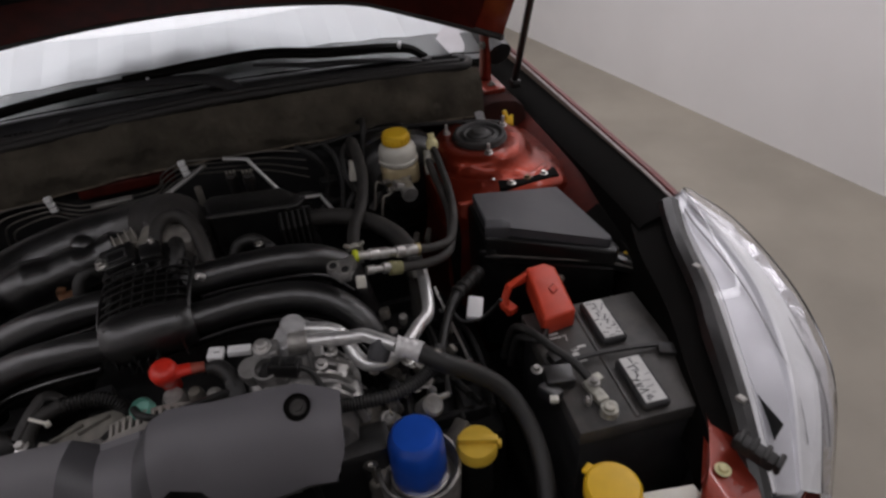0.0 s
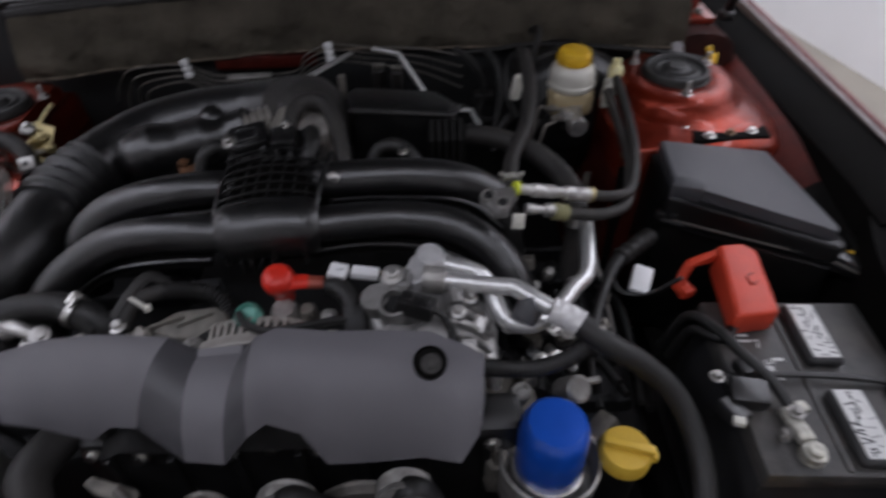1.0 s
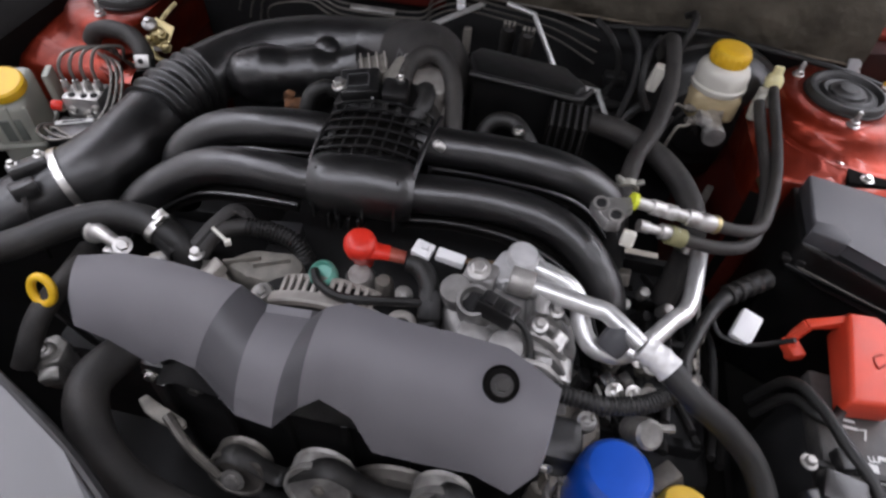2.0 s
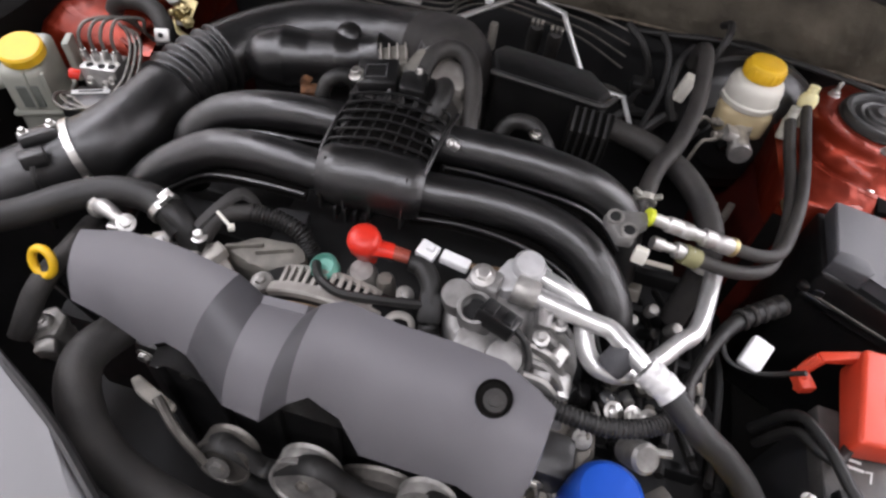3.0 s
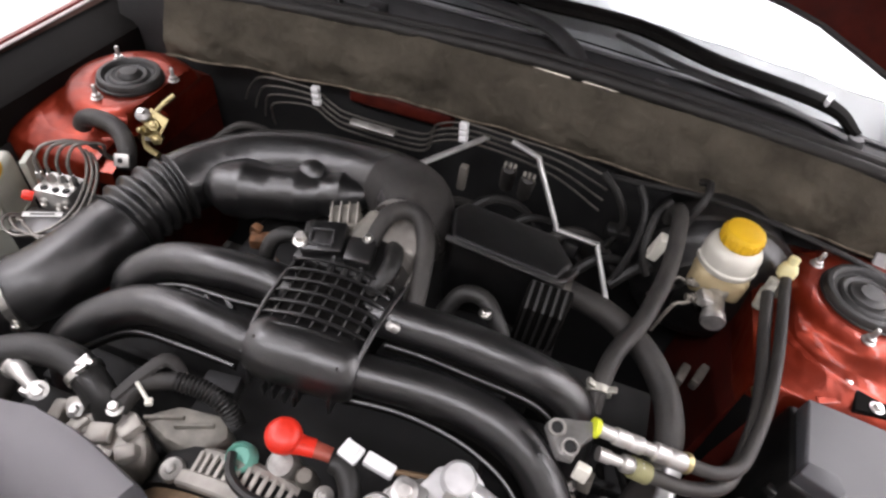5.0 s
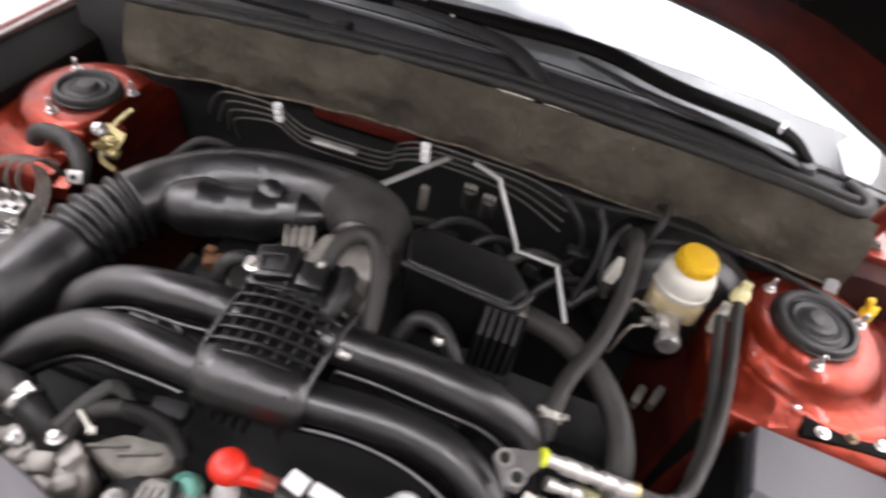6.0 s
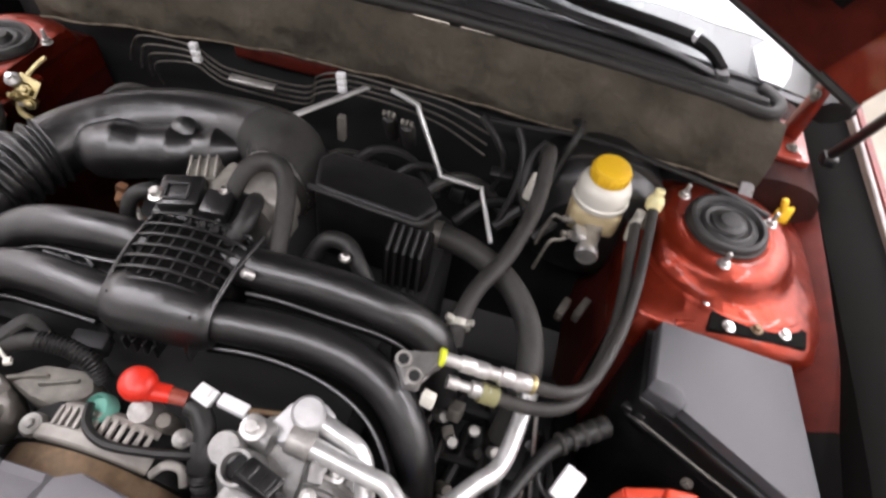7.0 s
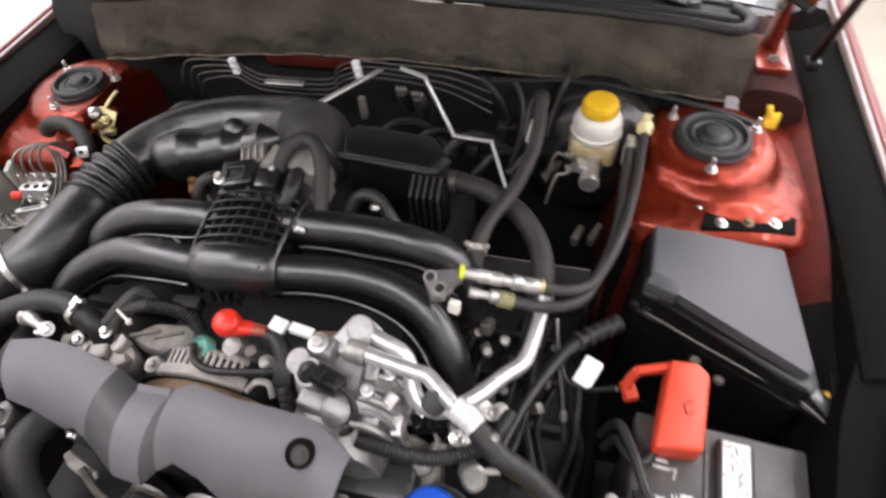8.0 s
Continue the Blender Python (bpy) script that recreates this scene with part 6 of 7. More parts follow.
def build_airbox():
    th = thing("air_filter_box", (0.57, 0.25, 0.55), "slate grey air filter lid on a black plastic box", "filter box")
    bm = B()
    slab(bm, [(0.480, 0.254), (0.514, 0.243), (0.660, 0.163), (0.668, 0.174), (0.660, 0.362), (0.482, 0.340)], [0.842, 0.838, 0.834, 0.834, 0.828, 0.858], [0.873, 0.876, 0.862, 0.861, 0.852, 0.892], 0.004, 3)
    lid = part("filter_lid", bm, GREY_LID, th, "slate grey plastic lid", sharp=20)
    part("lid_lug", slab(B(), [(0.474, 0.252), (0.512, 0.238), (0.519, 0.247), (0.512, 0.262), (0.482, 0.266)], 0.852, [0.877, 0.877, 0.879, 0.882, 0.882], 0.002, 2), GREY_LID, lid)
    bm = B()
    slab(bm, [(0.472, 0.248), (0.506, 0.236), (0.664, 0.148), (0.678, 0.162), (0.668, 0.352), (0.474, 0.344)], 0.60, [0.858, 0.855, 0.846, 0.846, 0.838, 0.868], 0.006, 2)
    part("filter_case", bm, JETBLACK, th, "glossy black filter case")
    bm = B()
    slab(bm, [(0.468, 0.247), (0.500, 0.230), (0.662, 0.150), (0.700, 0.118), (0.710, 0.130), (0.682, 0.165), (0.664, 0.162), (0.506, 0.246), (0.472, 0.258)], [0.812] * 3 + [0.806] * 3 + [0.812] * 3, [0.822] * 3 + [0.816] * 3 + [0.822] * 3, 0.003)
    part("case_flange", bm, JETBLACK, th, "black flange with a jutting clip end")
    bm = B()
    tube(bm, [(0.484, 0.243, 0.823), (0.55, 0.208, 0.823), (0.61, 0.178, 0.823), (0.662, 0.152, 0.822), (0.698, 0.122, 0.817)], 0.0014, 6, 3)
    part("retainer_wire", bm, LINE, th, "thin steel retainer wire")
    part("clip_jaw", box(B(), (0.690, 0.152, 0.818), (0.022, 0.040, 0.012), (0, 0, 38), 0.003), BLACK, th)
    for x, y, z in ((0.470, 0.252, 0.826), (0.486, 0.247, 0.828)):
        part("case_clip", box(B(), (x, y, z), (0.013, 0.010, 0.012), (0, 0, -30), 0.003), BLACK, th)
    for x, y, z in ((0.552, 0.196, 0.800), (0.582, 0.178, 0.792)):
        part("case_screw", bolt(B(), (x, y, z), 0.0045, (-0.3, -0.8, 0.4)), CAST_DULL, th)
    part("paint_dot", lathe(B(), [(0.004, 0), (0.0035, 0.002), (0, 0.002)], (0.694, 0.166, 0.822), seg=10), IVORY, th)
    # bolted black bracket to the tower
    bm = B()
    slab(bm, [(0.548, 0.366), (0.672, 0.380), (0.676, 0.408), (0.656, 0.418), (0.552, 0.398)], 0.846, [0.870, 0.866, 0.866, 0.867, 0.872], 0.002)
    plate = part("mount_plate", bm, GUTTER, th, "black steel mounting plate")
    for x, y, z, mt in ((0.573, 0.377, 0.870, STEEL), (0.609, 0.387, 0.868, COPPER), (0.645, 0.393, 0.866, STEEL)):
        part("plate_bolt", bolt(B(), (x, y, z), 0.0052), mt, plate)
    return th


def build_brake():
    th = thing("brake_fluid_reservoir", (0.39, 0.52, 0.80), "milky plastic brake fluid reservoir with a yellow cap", "reservoir")
    c = Vector((0.392, 0.530, 0))
    part("reservoir_top", lathe(B(), [(0.021, 0.922), (0.028, 0.920), (0.0345, 0.915), (0.0372, 0.908), (0.0378, 0.899), (0.0380, 0.892), (0.0402, 0.890), (0.0402, 0.884), (0.038, 0.881)], c, seg=36), OFFWHITE, th, "white milky upper bottle")
    part("reservoir_base", slab(B(), [(0.356, 0.494), (0.426, 0.494), (0.431, 0.530), (0.424, 0.562), (0.360, 0.562), (0.352, 0.530)], 0.838, 0.884, 0.011, 3), FLUID, th, "amber stained lower bottle")
    cap = part("reservoir_cap", lathe(B(), [(0.023, 0.920), (0.0265, 0.922), (0.0265, 0.938), (0.0243, 0.942), (0.019, 0.944), (0, 0.943)], c, seg=36), YELLOW, th, "yellow ribbed screw cap")
    for k in range(20):
        a = 2 * math.pi * k / 20
        part("grip_rib", box(B(), c + Vector((0.0267 * math.cos(a), 0.0267 * math.sin(a), 0.930)), (0.0022, 0.0036, 0.014), (0, 0, math.degrees(a)), 0.0008, 1), YELLOW, cap)
    bm = B()
    lathe(bm, [(0.014, -0.10), (0.015, -0.03), (0.0135, 0.0), (0.0155, 0.004), (0.0165, 0.014), (0.0145, 0.018), (0, 0.019)], (0.392, 0.462, 0.848), (0, -1, 0.02), 24)
    lathe(bm, [(0.012, 0), (0.012, 0.03), (0.008, 0.03)], (0.400, 0.500, 0.832), (-0.2, -0.2, 1), 14)
    mc = part("master_cylinder", bm, CAST_BRIGHT, th, "pale cast master cylinder")
    for p, q in (((0.372, 0.475, 0.852), (0.340, 0.455, 0.845)), ((0.368, 0.500, 0.856), (0.335, 0.49, 0.86))):
        bm = B()
        lathe(bm, [(0.007, 0), (0.007, 0.012), (0.005, 0.014), (0.005, 0.02), (0, 0.02)], p, (-1, -0.3, 0.1), 8)
        tube(bm, [p, lerp(p, q, 0.6), q, (q[0] - 0.01, q[1] - 0.01, q[2] - 0.05)], 0.0026, 6, 5)
        part("brake_union", bm, CAST_DULL, mc)
    part("cylinder_boss", box(B(), (0.376, 0.474, 0.858), (0.018, 0.022, 0.016), (0, 15, 10), 0.003), CAST_BRIGHT, mc)
    # vacuum servo drum behind
    servo = thing("brake_servo", (0.39, 0.60, 0.78), "large black round brake servo on the bulkhead", "servo")
    part("servo_drum", lathe(B(), [(0.03, -0.115), (0.045, -0.113), (0.048, -0.108), (0.070, -0.104), (0.074, -0.098), (0.092, -0.092), (0.105, -0.082), (0.112, -0.06), (0.118, -0.058), (0.118, -0.05), (0.112, -0.048), (0.10, 0.04), (0, 0.05)], (0.395, 0.622, 0.812), (0, 1, 0), 48), BLACK_MATT, servo)
    bm = B()
    tube(bm, [(0.300, 0.57, 0.92), (0.285, 0.545, 0.905), (0.285, 0.51, 0.87), (0.30, 0.50, 0.84)], 0.006, 8, 6)
    part("servo_hose", bm, RUBBER, servo)
    part("servo_valve", box(B(), (0.297, 0.500, 0.895), (0.016, 0.020, 0.040), (0, 10, 0), 0.004), OFFWHITE, servo, "small pale check valve")
    return th


def build_abs():
    th = thing("brake_modulator", (-0.47, 0.26, 0.78), "silver brake modulator block with looping steel lines", "modulator")
    m = pose(-0.474, 0.284, 0, 0, 0, 9)
    part("modulator_block", slab(B(), [(-0.025, -0.019), (0.025, -0.019), (0.025, 0.021), (-0.025, 0.021)], 0.79, 0.861, 0.003, 2, m), CAST_BRIGHT, th, "bright machined aluminium block")
    for x, y in ((-0.012, -0.012), (0.004, -0.012), (0.017, -0.010), (0.016, 0.008)):
        # flat dark discs on the block, for shade in its drillings
        part("block_port", lathe(B(), [(0.0048, -0.002), (0.0048, 0.0012), (0.0035, 0.0014), (0, 0.0006)], m @ Vector((x, y, 0.861)), seg=14), DARK, th, "dark disc for the shade in a drilled port")
    for x, z in ((-0.014, 0.842), (0.006, 0.838), (0.018, 0.846)):
        part("block_screw", lathe(B(), [(0.006, 0), (0.006, 0.003), (0.004, 0.004), (0.003, 0.002), (0, 0.002)], m @ Vector((x, -0.019, z)), (0, -1, 0.1), 14), STEEL, th)
    part("control_unit", slab(B(), [(-0.034, -0.072), (0.040, -0.072), (0.040, -0.021), (-0.034, -0.021)], 0.74, 0.834, 0.006, 2, m), BLACK, th, "black control unit")
    part("unit_sticker", slab(B(), [(-0.030, -0.046), (0.016, -0.032), (0.013, -0.024), (-0.033, -0.038)], 0.8335, 0.8354, 0, m=m), PRINT, th, "white sticker with plain bars")
    part("sticker_bar", slab(B(), [(-0.022, -0.0405), (0.006, -0.032), (0.005, -0.0295), (-0.023, -0.038)], 0.8352, 0.8362, 0, m=m), CASE, th)
    part("red_plug", lathe(B(), [(0.007, 0), (0.007, 0.010), (0.005, 0.013), (0, 0.013)], (-0.500, 0.262, 0.846), (-0.7, -0.5, 0.4), 12), RED, th, "small red plug")
    for k in range(4):
        x, y = -0.496 + 0.0135 * k, 0.280 + 0.004 * k
        part("line_nut", lathe(B(), [(0.0055, 0), (0.0055, 0.010), (0.0038, 0.012), (0.0038, 0.016)], (x, y, 0.860), seg=6), STEEL, th)
        lead = [(x, y, 0.873), (x - 0.004, y + 0.006, 0.893), (x + 0.000, y + 0.022, 0.905 + 0.002 * k), (x + 0.020, y + 0.044, 0.905), (-0.458 + 0.006 * k, 0.340, 0.893 - 0.004 * k), (-0.444 + 0.004 * k, 0.356, 0.86)]
        part("brake_line", tube(B(), lead, 0.0023, 7, 7), LINE, th, "thin looped brake line")
    for k in range(3):
        o = 0.008 * k
        part("brake_line", tube(B(), [(-0.470 + o, 0.330, 0.894 - 0.003 * k), (-0.448 + o, 0.316, 0.890), (-0.436 + o, 0.296, 0.876), (-0.434 + o, 0.262, 0.852), (-0.448 + o, 0.228 - o, 0.838), (-0.474, 0.204 + o, 0.837), (-0.502 + o, 0.210 + o, 0.837), (-0.512 + o, 0.228, 0.836), (-0.500 + o, 0.250, 0.826)], 0.0022, 7, 6), LINE, th)
    # thick pipe with a steel clip near the tower
    h = thing("coolant_pipe_hose", (-0.49, 0.37, 0.88), "dull brown-black hose with a steel clip beside the tower", "hose")
    part("hose_wall", tube(B(), [(-0.530, 0.392, 0.868), (-0.518, 0.392, 0.884), (-0.490, 0.390, 0.894), (-0.455, 0.384, 0.893), (-0.428, 0.366, 0.882), (-0.418, 0.346, 0.862)], 0.0128, 12, 7), RUBBER_OLD, h)
    clip = part("hose_clip", box(B(), (-0.412, 0.338, 0.886), (0.020, 0.006, 0.018), (-35, 0, 20), 0.002), CAST_BRIGHT, h, "pale steel clip tab")
    # dark disc on the tab for the shade of its hole
    part("clip_shade", lathe(B(), [(0.0035, -0.001), (0.0035, 0.001), (0, 0.001)], (-0.412, 0.3345, 0.888), (0, -0.8, 0.6), 12), DARK, clip)
    v = thing("solenoid_valve", (-0.44, 0.43, 0.86), "yellow zinc plated valve and bracket on the tower", "valve")
    part("valve_body", box(B(), (-0.456, 0.446, 0.862), (0.022, 0.016, 0.030), (0, 15, 10), 0.003), BRASS, v)
    part("valve_head", lathe(B(), [(0.010, 0), (0.011, 0.006), (0.007, 0.010), (0.0045, 0.011), (0.0045, 0.016), (0, 0.016)], (-0.460, 0.440, 0.878), (0.1, -0.4, 1), 12), CAST_BRIGHT, v)
    part("valve_stem", tube(B(), [(-0.452, 0.450, 0.878), (-0.446, 0.470, 0.888), (-0.438, 0.486, 0.896)], 0.0036, 8, 3), BRASS, v)
    part("valve_stem", tube(B(), [(-0.466, 0.440, 0.850), (-0.455, 0.424, 0.836), (-0.430, 0.418, 0.832)], 0.005, 8, 4), BRASS, v)
    part("valve_tab", box(B(), (-0.448, 0.434, 0.850), (0.022, 0.004, 0.016), (-30, 10, 25), 0.0015), CAST_BRIGHT, v)
    for at, ax, r in (((-0.440, 0.434, 0.872), (0.3, -0.6, 0.7), 0.0085), ((-0.436, 0.428, 0.853), (0.5, -0.7, 0.4), 0.0095), ((-0.452, 0.424, 0.866), (-0.2, -0.8, 0.5), 0.0075)):
        part("valve_nut", lathe(B(), [(r, -0.014), (r, 0.0), (r * 0.9, 0.002), (r * 0.6, 0.002), (r * 0.6, 0.009), (r * 0.4, 0.010), (0, 0.010)], at, ax, 6), BRASS, v, "yellow zinc union nut")
    part("valve_bracket", slab(B(), [(-0.016, -0.020), (0.010, -0.024), (0.018, 0.012), (-0.010, 0.022)], -0.0015, 0.0015, 0.001, 1, pose(-0.446, 0.442, 0.868, 50, 12, 20)), BRASS, v, "folded zinc bracket plate")
    part("valve_tab", box(B(), (-0.474, 0.436, 0.842), (0.010, 0.010, 0.020), (0, -20, 15), 0.002), RUST, v)
    return th


def build_bottles():
    th = thing("coolant_overflow_bottle", (-0.56, 0.25, 0.66), "aged translucent overflow bottle with a yellow cap", "bottle")
    m = pose(-0.560, 0.256, 0, 0, 0, 24)
    part("bottle_body", slab(B(), [(-0.040, -0.030), (0.018, -0.030), (0.018, 0.044), (-0.040, 0.044)], [0.72] * 4, [0.858, 0.858, 0.876, 0.876], 0.010, 3, m), TANK, th, "milky yellowed bottle")
    part("bottle_waist", slab(B(), [(-0.043, -0.033), (0.021, -0.033), (0.021, 0.047), (-0.043, 0.047)], 0.788, 0.796, 0.003, 2, m), TANK, th, "moulded seam round the bottle")
    for x in (-0.010, 0.014):
        part("bottle_rib", slab(B(), [(x, -0.033), (x + 0.005, -0.033), (x + 0.005, -0.026), (x, -0.026)], 0.80, 0.856, 0.001, 1, m), TANK, th)
    part("bottle_fluid", slab(B(), [(-0.024, -0.0315), (0.004, -0.0315), (0.004, -0.0290), (-0.024, -0.0290)], 0.802, 0.836, 0.001, 1, m), mat("dark_fluid_stain", (0.16, 0.17, 0.15), 0.4, 0, 0.3, 30, 0.1), th, "dark fluid showing through")
    part("bottle_cap", lathe(B(), [(0.022, -0.006), (0.0285, -0.004), (0.0285, 0.007), (0.0255, 0.010), (0.0, 0.0105)], (-0.566, 0.250, 0.872), (0.10, -0.22, 1), 28), YELLOW, th, "yellow snap cap")
    part("bottle_spout", tube(B(), [(-0.590, 0.226, 0.838), (-0.606, 0.206, 0.836), (-0.622, 0.190, 0.83)], 0.011, 10, 4), TANK, th)
    part("bottle_bracket", box(B(), (-0.540, 0.302, 0.84), (0.010, 0.03, 0.06), (0, 0, 24), 0.003), TANK, th)
    # washer filler
    w = thing("washer_filler", (0.48, -0.18, 0.68), "yellow washer filler cap on a black neck", "filler")
    part("filler_neck", tube(B(), [(0.478, -0.20, 0.66), (0.478, -0.19, 0.72), (0.479, -0.182, 0.765)], 0.024, 16, 4), BLACK_MATT, w)
    cap = B()
    lathe(cap, [(0.026, 0.762), (0.035, 0.764), (0.035, 0.778), (0.031, 0.783), (0.0, 0.785)], (0.479, -0.181, 0), seg=28)
    box(cap, (0.464, -0.150, 0.776), (0.016, 0.014, 0.006), (0, 0, 30), 0.002)
    part("filler_cap", cap, YELLOW, w, "bright yellow snap cap")
    part("filler_bracket", slab(B(), [(0.50, -0.22), (0.575, -0.235), (0.575, -0.205), (0.51, -0.195)], 0.765, 0.772, 0.002), OFFWHITE, w)


def build_oil():
    th = thing("oil_filter", (0.265, -0.07, 0.70), "blue spin-on oil filter standing in a cast cup", "oil filter")
    c = Vector((0.265, -0.070, 0))
    part("filter_can", lathe(B(), [(0.0345, 0.750), (0.0362, 0.756), (0.0362, 0.806), (0.0348, 0.825), (0.0315, 0.835), (0.0268, 0.8390), (0.0, 0.8400)], c, seg=40), BLUE, th, "glossy blue filter can")
    part("filter_cup", lathe(B(), [(0.036, 0.70), (0.052, 0.71), (0.0550, 0.768), (0.0540, 0.773), (0.0510, 0.774), (0.0495, 0.768), (0.047, 0.740), (0.033, 0.740)], c, seg=40), CAST, th, "pale cast oil cup")
    part("cup_ring", lathe(B(), [(0.0345, 0.752), (0.039, 0.753), (0.039, 0.758), (0.0345, 0.759)], c, seg=40), STEEL, th)
    o = thing("oil_filler_cap", (0.353, -0.071, 0.72), "ochre yellow oil filler cap on the engine", "oil cap")
    c = Vector((0.343, -0.073, 0))
    part("filler_tube", lathe(B(), [(0.020, 0.68), (0.020, 0.765), (0.025, 0.766), (0.025, 0.769)], c, seg=24), BLACK_MATT, o)
    bm = B()
    lathe(bm, [(0.0245, 0.768), (0.0270, 0.770), (0.0270, 0.784), (0.0245, 0.789), (0.0, 0.790)], c, seg=32)
    slab(bm, [(-0.025, -0.005), (0.028, -0.005), (0.028, 0.005), (-0.025, 0.005)], 0.786, 0.798, 0.003, 2, Matrix.Translation(c) @ pose(0, 0, 0, 0, 0, -18))
    box(bm, c + Vector((0.026, -0.008, 0.782)), (0.010, 0.009, 0.012), (0, 0, -18), 0.002)
    part("cap_body", bm, YELLOW_OIL, o)
    d = thing("dipstick", (-0.305, -0.03, 0.80), "yellow looped engine dipstick handle", "dipstick")
    at = Vector((-0.320, -0.026, 0.856))
    ring = [at + Vector((0.0122 * math.cos(a), 0.006 * math.sin(a), 0.0142 * math.sin(a))) for a in [2 * math.pi * k / 20 for k in range(21)]]
    part("dipstick_ring", tube(B(), ring, 0.0044, 10, 2), YELLOW, d)
    part("dipstick_stem", tube(B(), [at + Vector((0, -0.004, -0.016)), at + Vector((0.003, 0, -0.05)), at + Vector((0.01, 0.01, -0.12))], [0.005, 0.004, 0.004], 8, 3), BLACK_MATT, d)


def build_electrics():
    # black box behind the manifold with two pins
    th = thing("wiring_junction_box", (0.12, 0.38, 0.80), "black plastic wiring box behind the intake manifold", "junction box")
    bm = B()
    slab(bm, [(0.052, 0.330), (0.180, 0.330), (0.194, 0.368), (0.164, 0.408), (0.048, 0.402), (0.038, 0.380)], 0.84, [0.960, 0.950, 0.944, 0.944, 0.956, 0.960], 0.008, 3)
    part("box_case", bm, JETBLACK, th)
    bm = B()
    tube(bm, [(0.047, 0.327, 0.960), (0.10, 0.325, 0.957), (0.150, 0.325, 0.953), (0.182, 0.327, 0.950), (0.197, 0.356, 0.945)], 0.0038, 8, 5)
    part("box_lip", bm, BLACK, th, "shiny moulded lid lip")
    bm = B()
    slab(bm, [(0.150, 0.296), (0.200, 0.298), (0.202, 0.328), (0.150, 0.326)], 0.86, [0.927, 0.927, 0.944, 0.944], 0.004)
    conn = part("ribbed_connector", bm, GUTTER, th, "ribbed black connector")
    for k in range(5):
        part("connector_rib", slab(B(), [(0.154 + 0.0095 * k, 0.292), (0.157 + 0.0095 * k, 0.292), (0.157 + 0.0095 * k, 0.322), (0.154 + 0.0095 * k, 0.322)], 0.862, [0.931, 0.931, 0.946, 0.946], 0), RUBBER, conn)
    for x, y in ((0.074, 0.540), (0.104, 0.531)):
        gland = part("box_pin", lathe(B(), [(0.0105, -0.07), (0.0115, -0.012), (0.0095, -0.004), (0.0095, 0.002), (0, 0.003)], (x, y, 0.914), (0.05, -0.5, 0.85), 14), RUBBER_OLD, th, "dusty grey cable gland")
        for o in (-0.007, 0.0, 0.007):
            part("gland_prong", box(B(), (x + o, y - 0.002, 0.919), (0.004, 0.008, 0.012), (30, 0, 0), 0.001), PALEGREY, gland)
    part("box_tab", slab(B(), [(0.010, 0.50), (0.022, 0.50), (0.022, 0.512), (0.010, 0.512)], 0.88, 0.922, 0.003), CAST_DULL, th)
    part("box_bolt", bolt(B(), (0.118, 0.262, 0.935), 0.005), STEEL, th)
    bm = B()
    tube(bm, [(0.07, 0.27, 0.90), (0.085, 0.285, 0.925), (0.11, 0.285, 0.93), (0.13, 0.27, 0.92), (0.145, 0.26, 0.90)], 0.010, 10, 6)
    part("box_loom", bm, RUBBER, th)
    # silver bent rods
    r = thing("steel_stay", (0.0, 0.52, 0.90), "bright bent steel rod behind the intake", "rod")
    part("rod_wire", tube(B(), [(-0.034, 0.459, 0.939), (0.026, 0.586, 0.921)], 0.0042, 8, 1), ALU, r)
    r = thing("steel_stay", (0.16, 0.53, 0.84), "bright bent steel pipe along the bulkhead", "rod")
    part("rod_wire", tube(B(), [(0.064, 0.578, 0.932), (0.104, 0.568, 0.927), (0.112, 0.562, 0.920), (0.160, 0.522, 0.858), (0.168, 0.520, 0.850), (0.222, 0.528, 0.840), (0.229, 0.525, 0.835), (0.262, 0.462, 0.802)], 0.0040, 8, 2), ALU, r)
    # brake lines and clips along the bulkhead
    for k in range(4):
        o = Vector((0, -0.003 * k, -0.0085 * k))
        b = thing("bulkhead_brake_line", (-0.1, 0.59, 0.88 - 0.009 * k), "thin dull steel brake line clipped along the bulkhead", "brake line", "lines along the bulkhead")
        pts = [(-0.405 + 0.020 * k, 0.612, 0.830), (-0.385 + 0.014 * k, 0.604, 0.868 - 0.006 * k), (-0.345 + 0.006 * k, 0.588, 0.903 - 0.004 * k), (-0.262, 0.588, 0.908), (-0.225, 0.582, 0.897), (-0.190, 0.580, 0.890), (-0.075, 0.584, 0.892), (-0.050, 0.578, 0.922), (-0.006, 0.570, 0.944), (0.06, 0.596, 0.926), (0.14, 0.605, 0.918 - 0.004 * k), (0.215, 0.600, 0.905 - 0.010 * k)]
        part("line_tube", tube(B(), [Vector(p) + o for p in pts], 0.0018, 7, 5), LINE, b)
    for x, y, z in ((-0.250, 0.576, 0.906), (-0.006, 0.558, 0.936)):
        c = thing("line_clip", (x, y, z - 0.02), "small white plastic line clip", "clip", "clips along the bulkhead")
        bm = B()
        for k in range(3):
            box(bm, (x + 0.001 * k, y, z + 0.012 - 0.011 * k), (0.013, 0.010, 0.0095), (0, -8, 0), 0.002)
        part("clip_body", bm, WHITE, c)
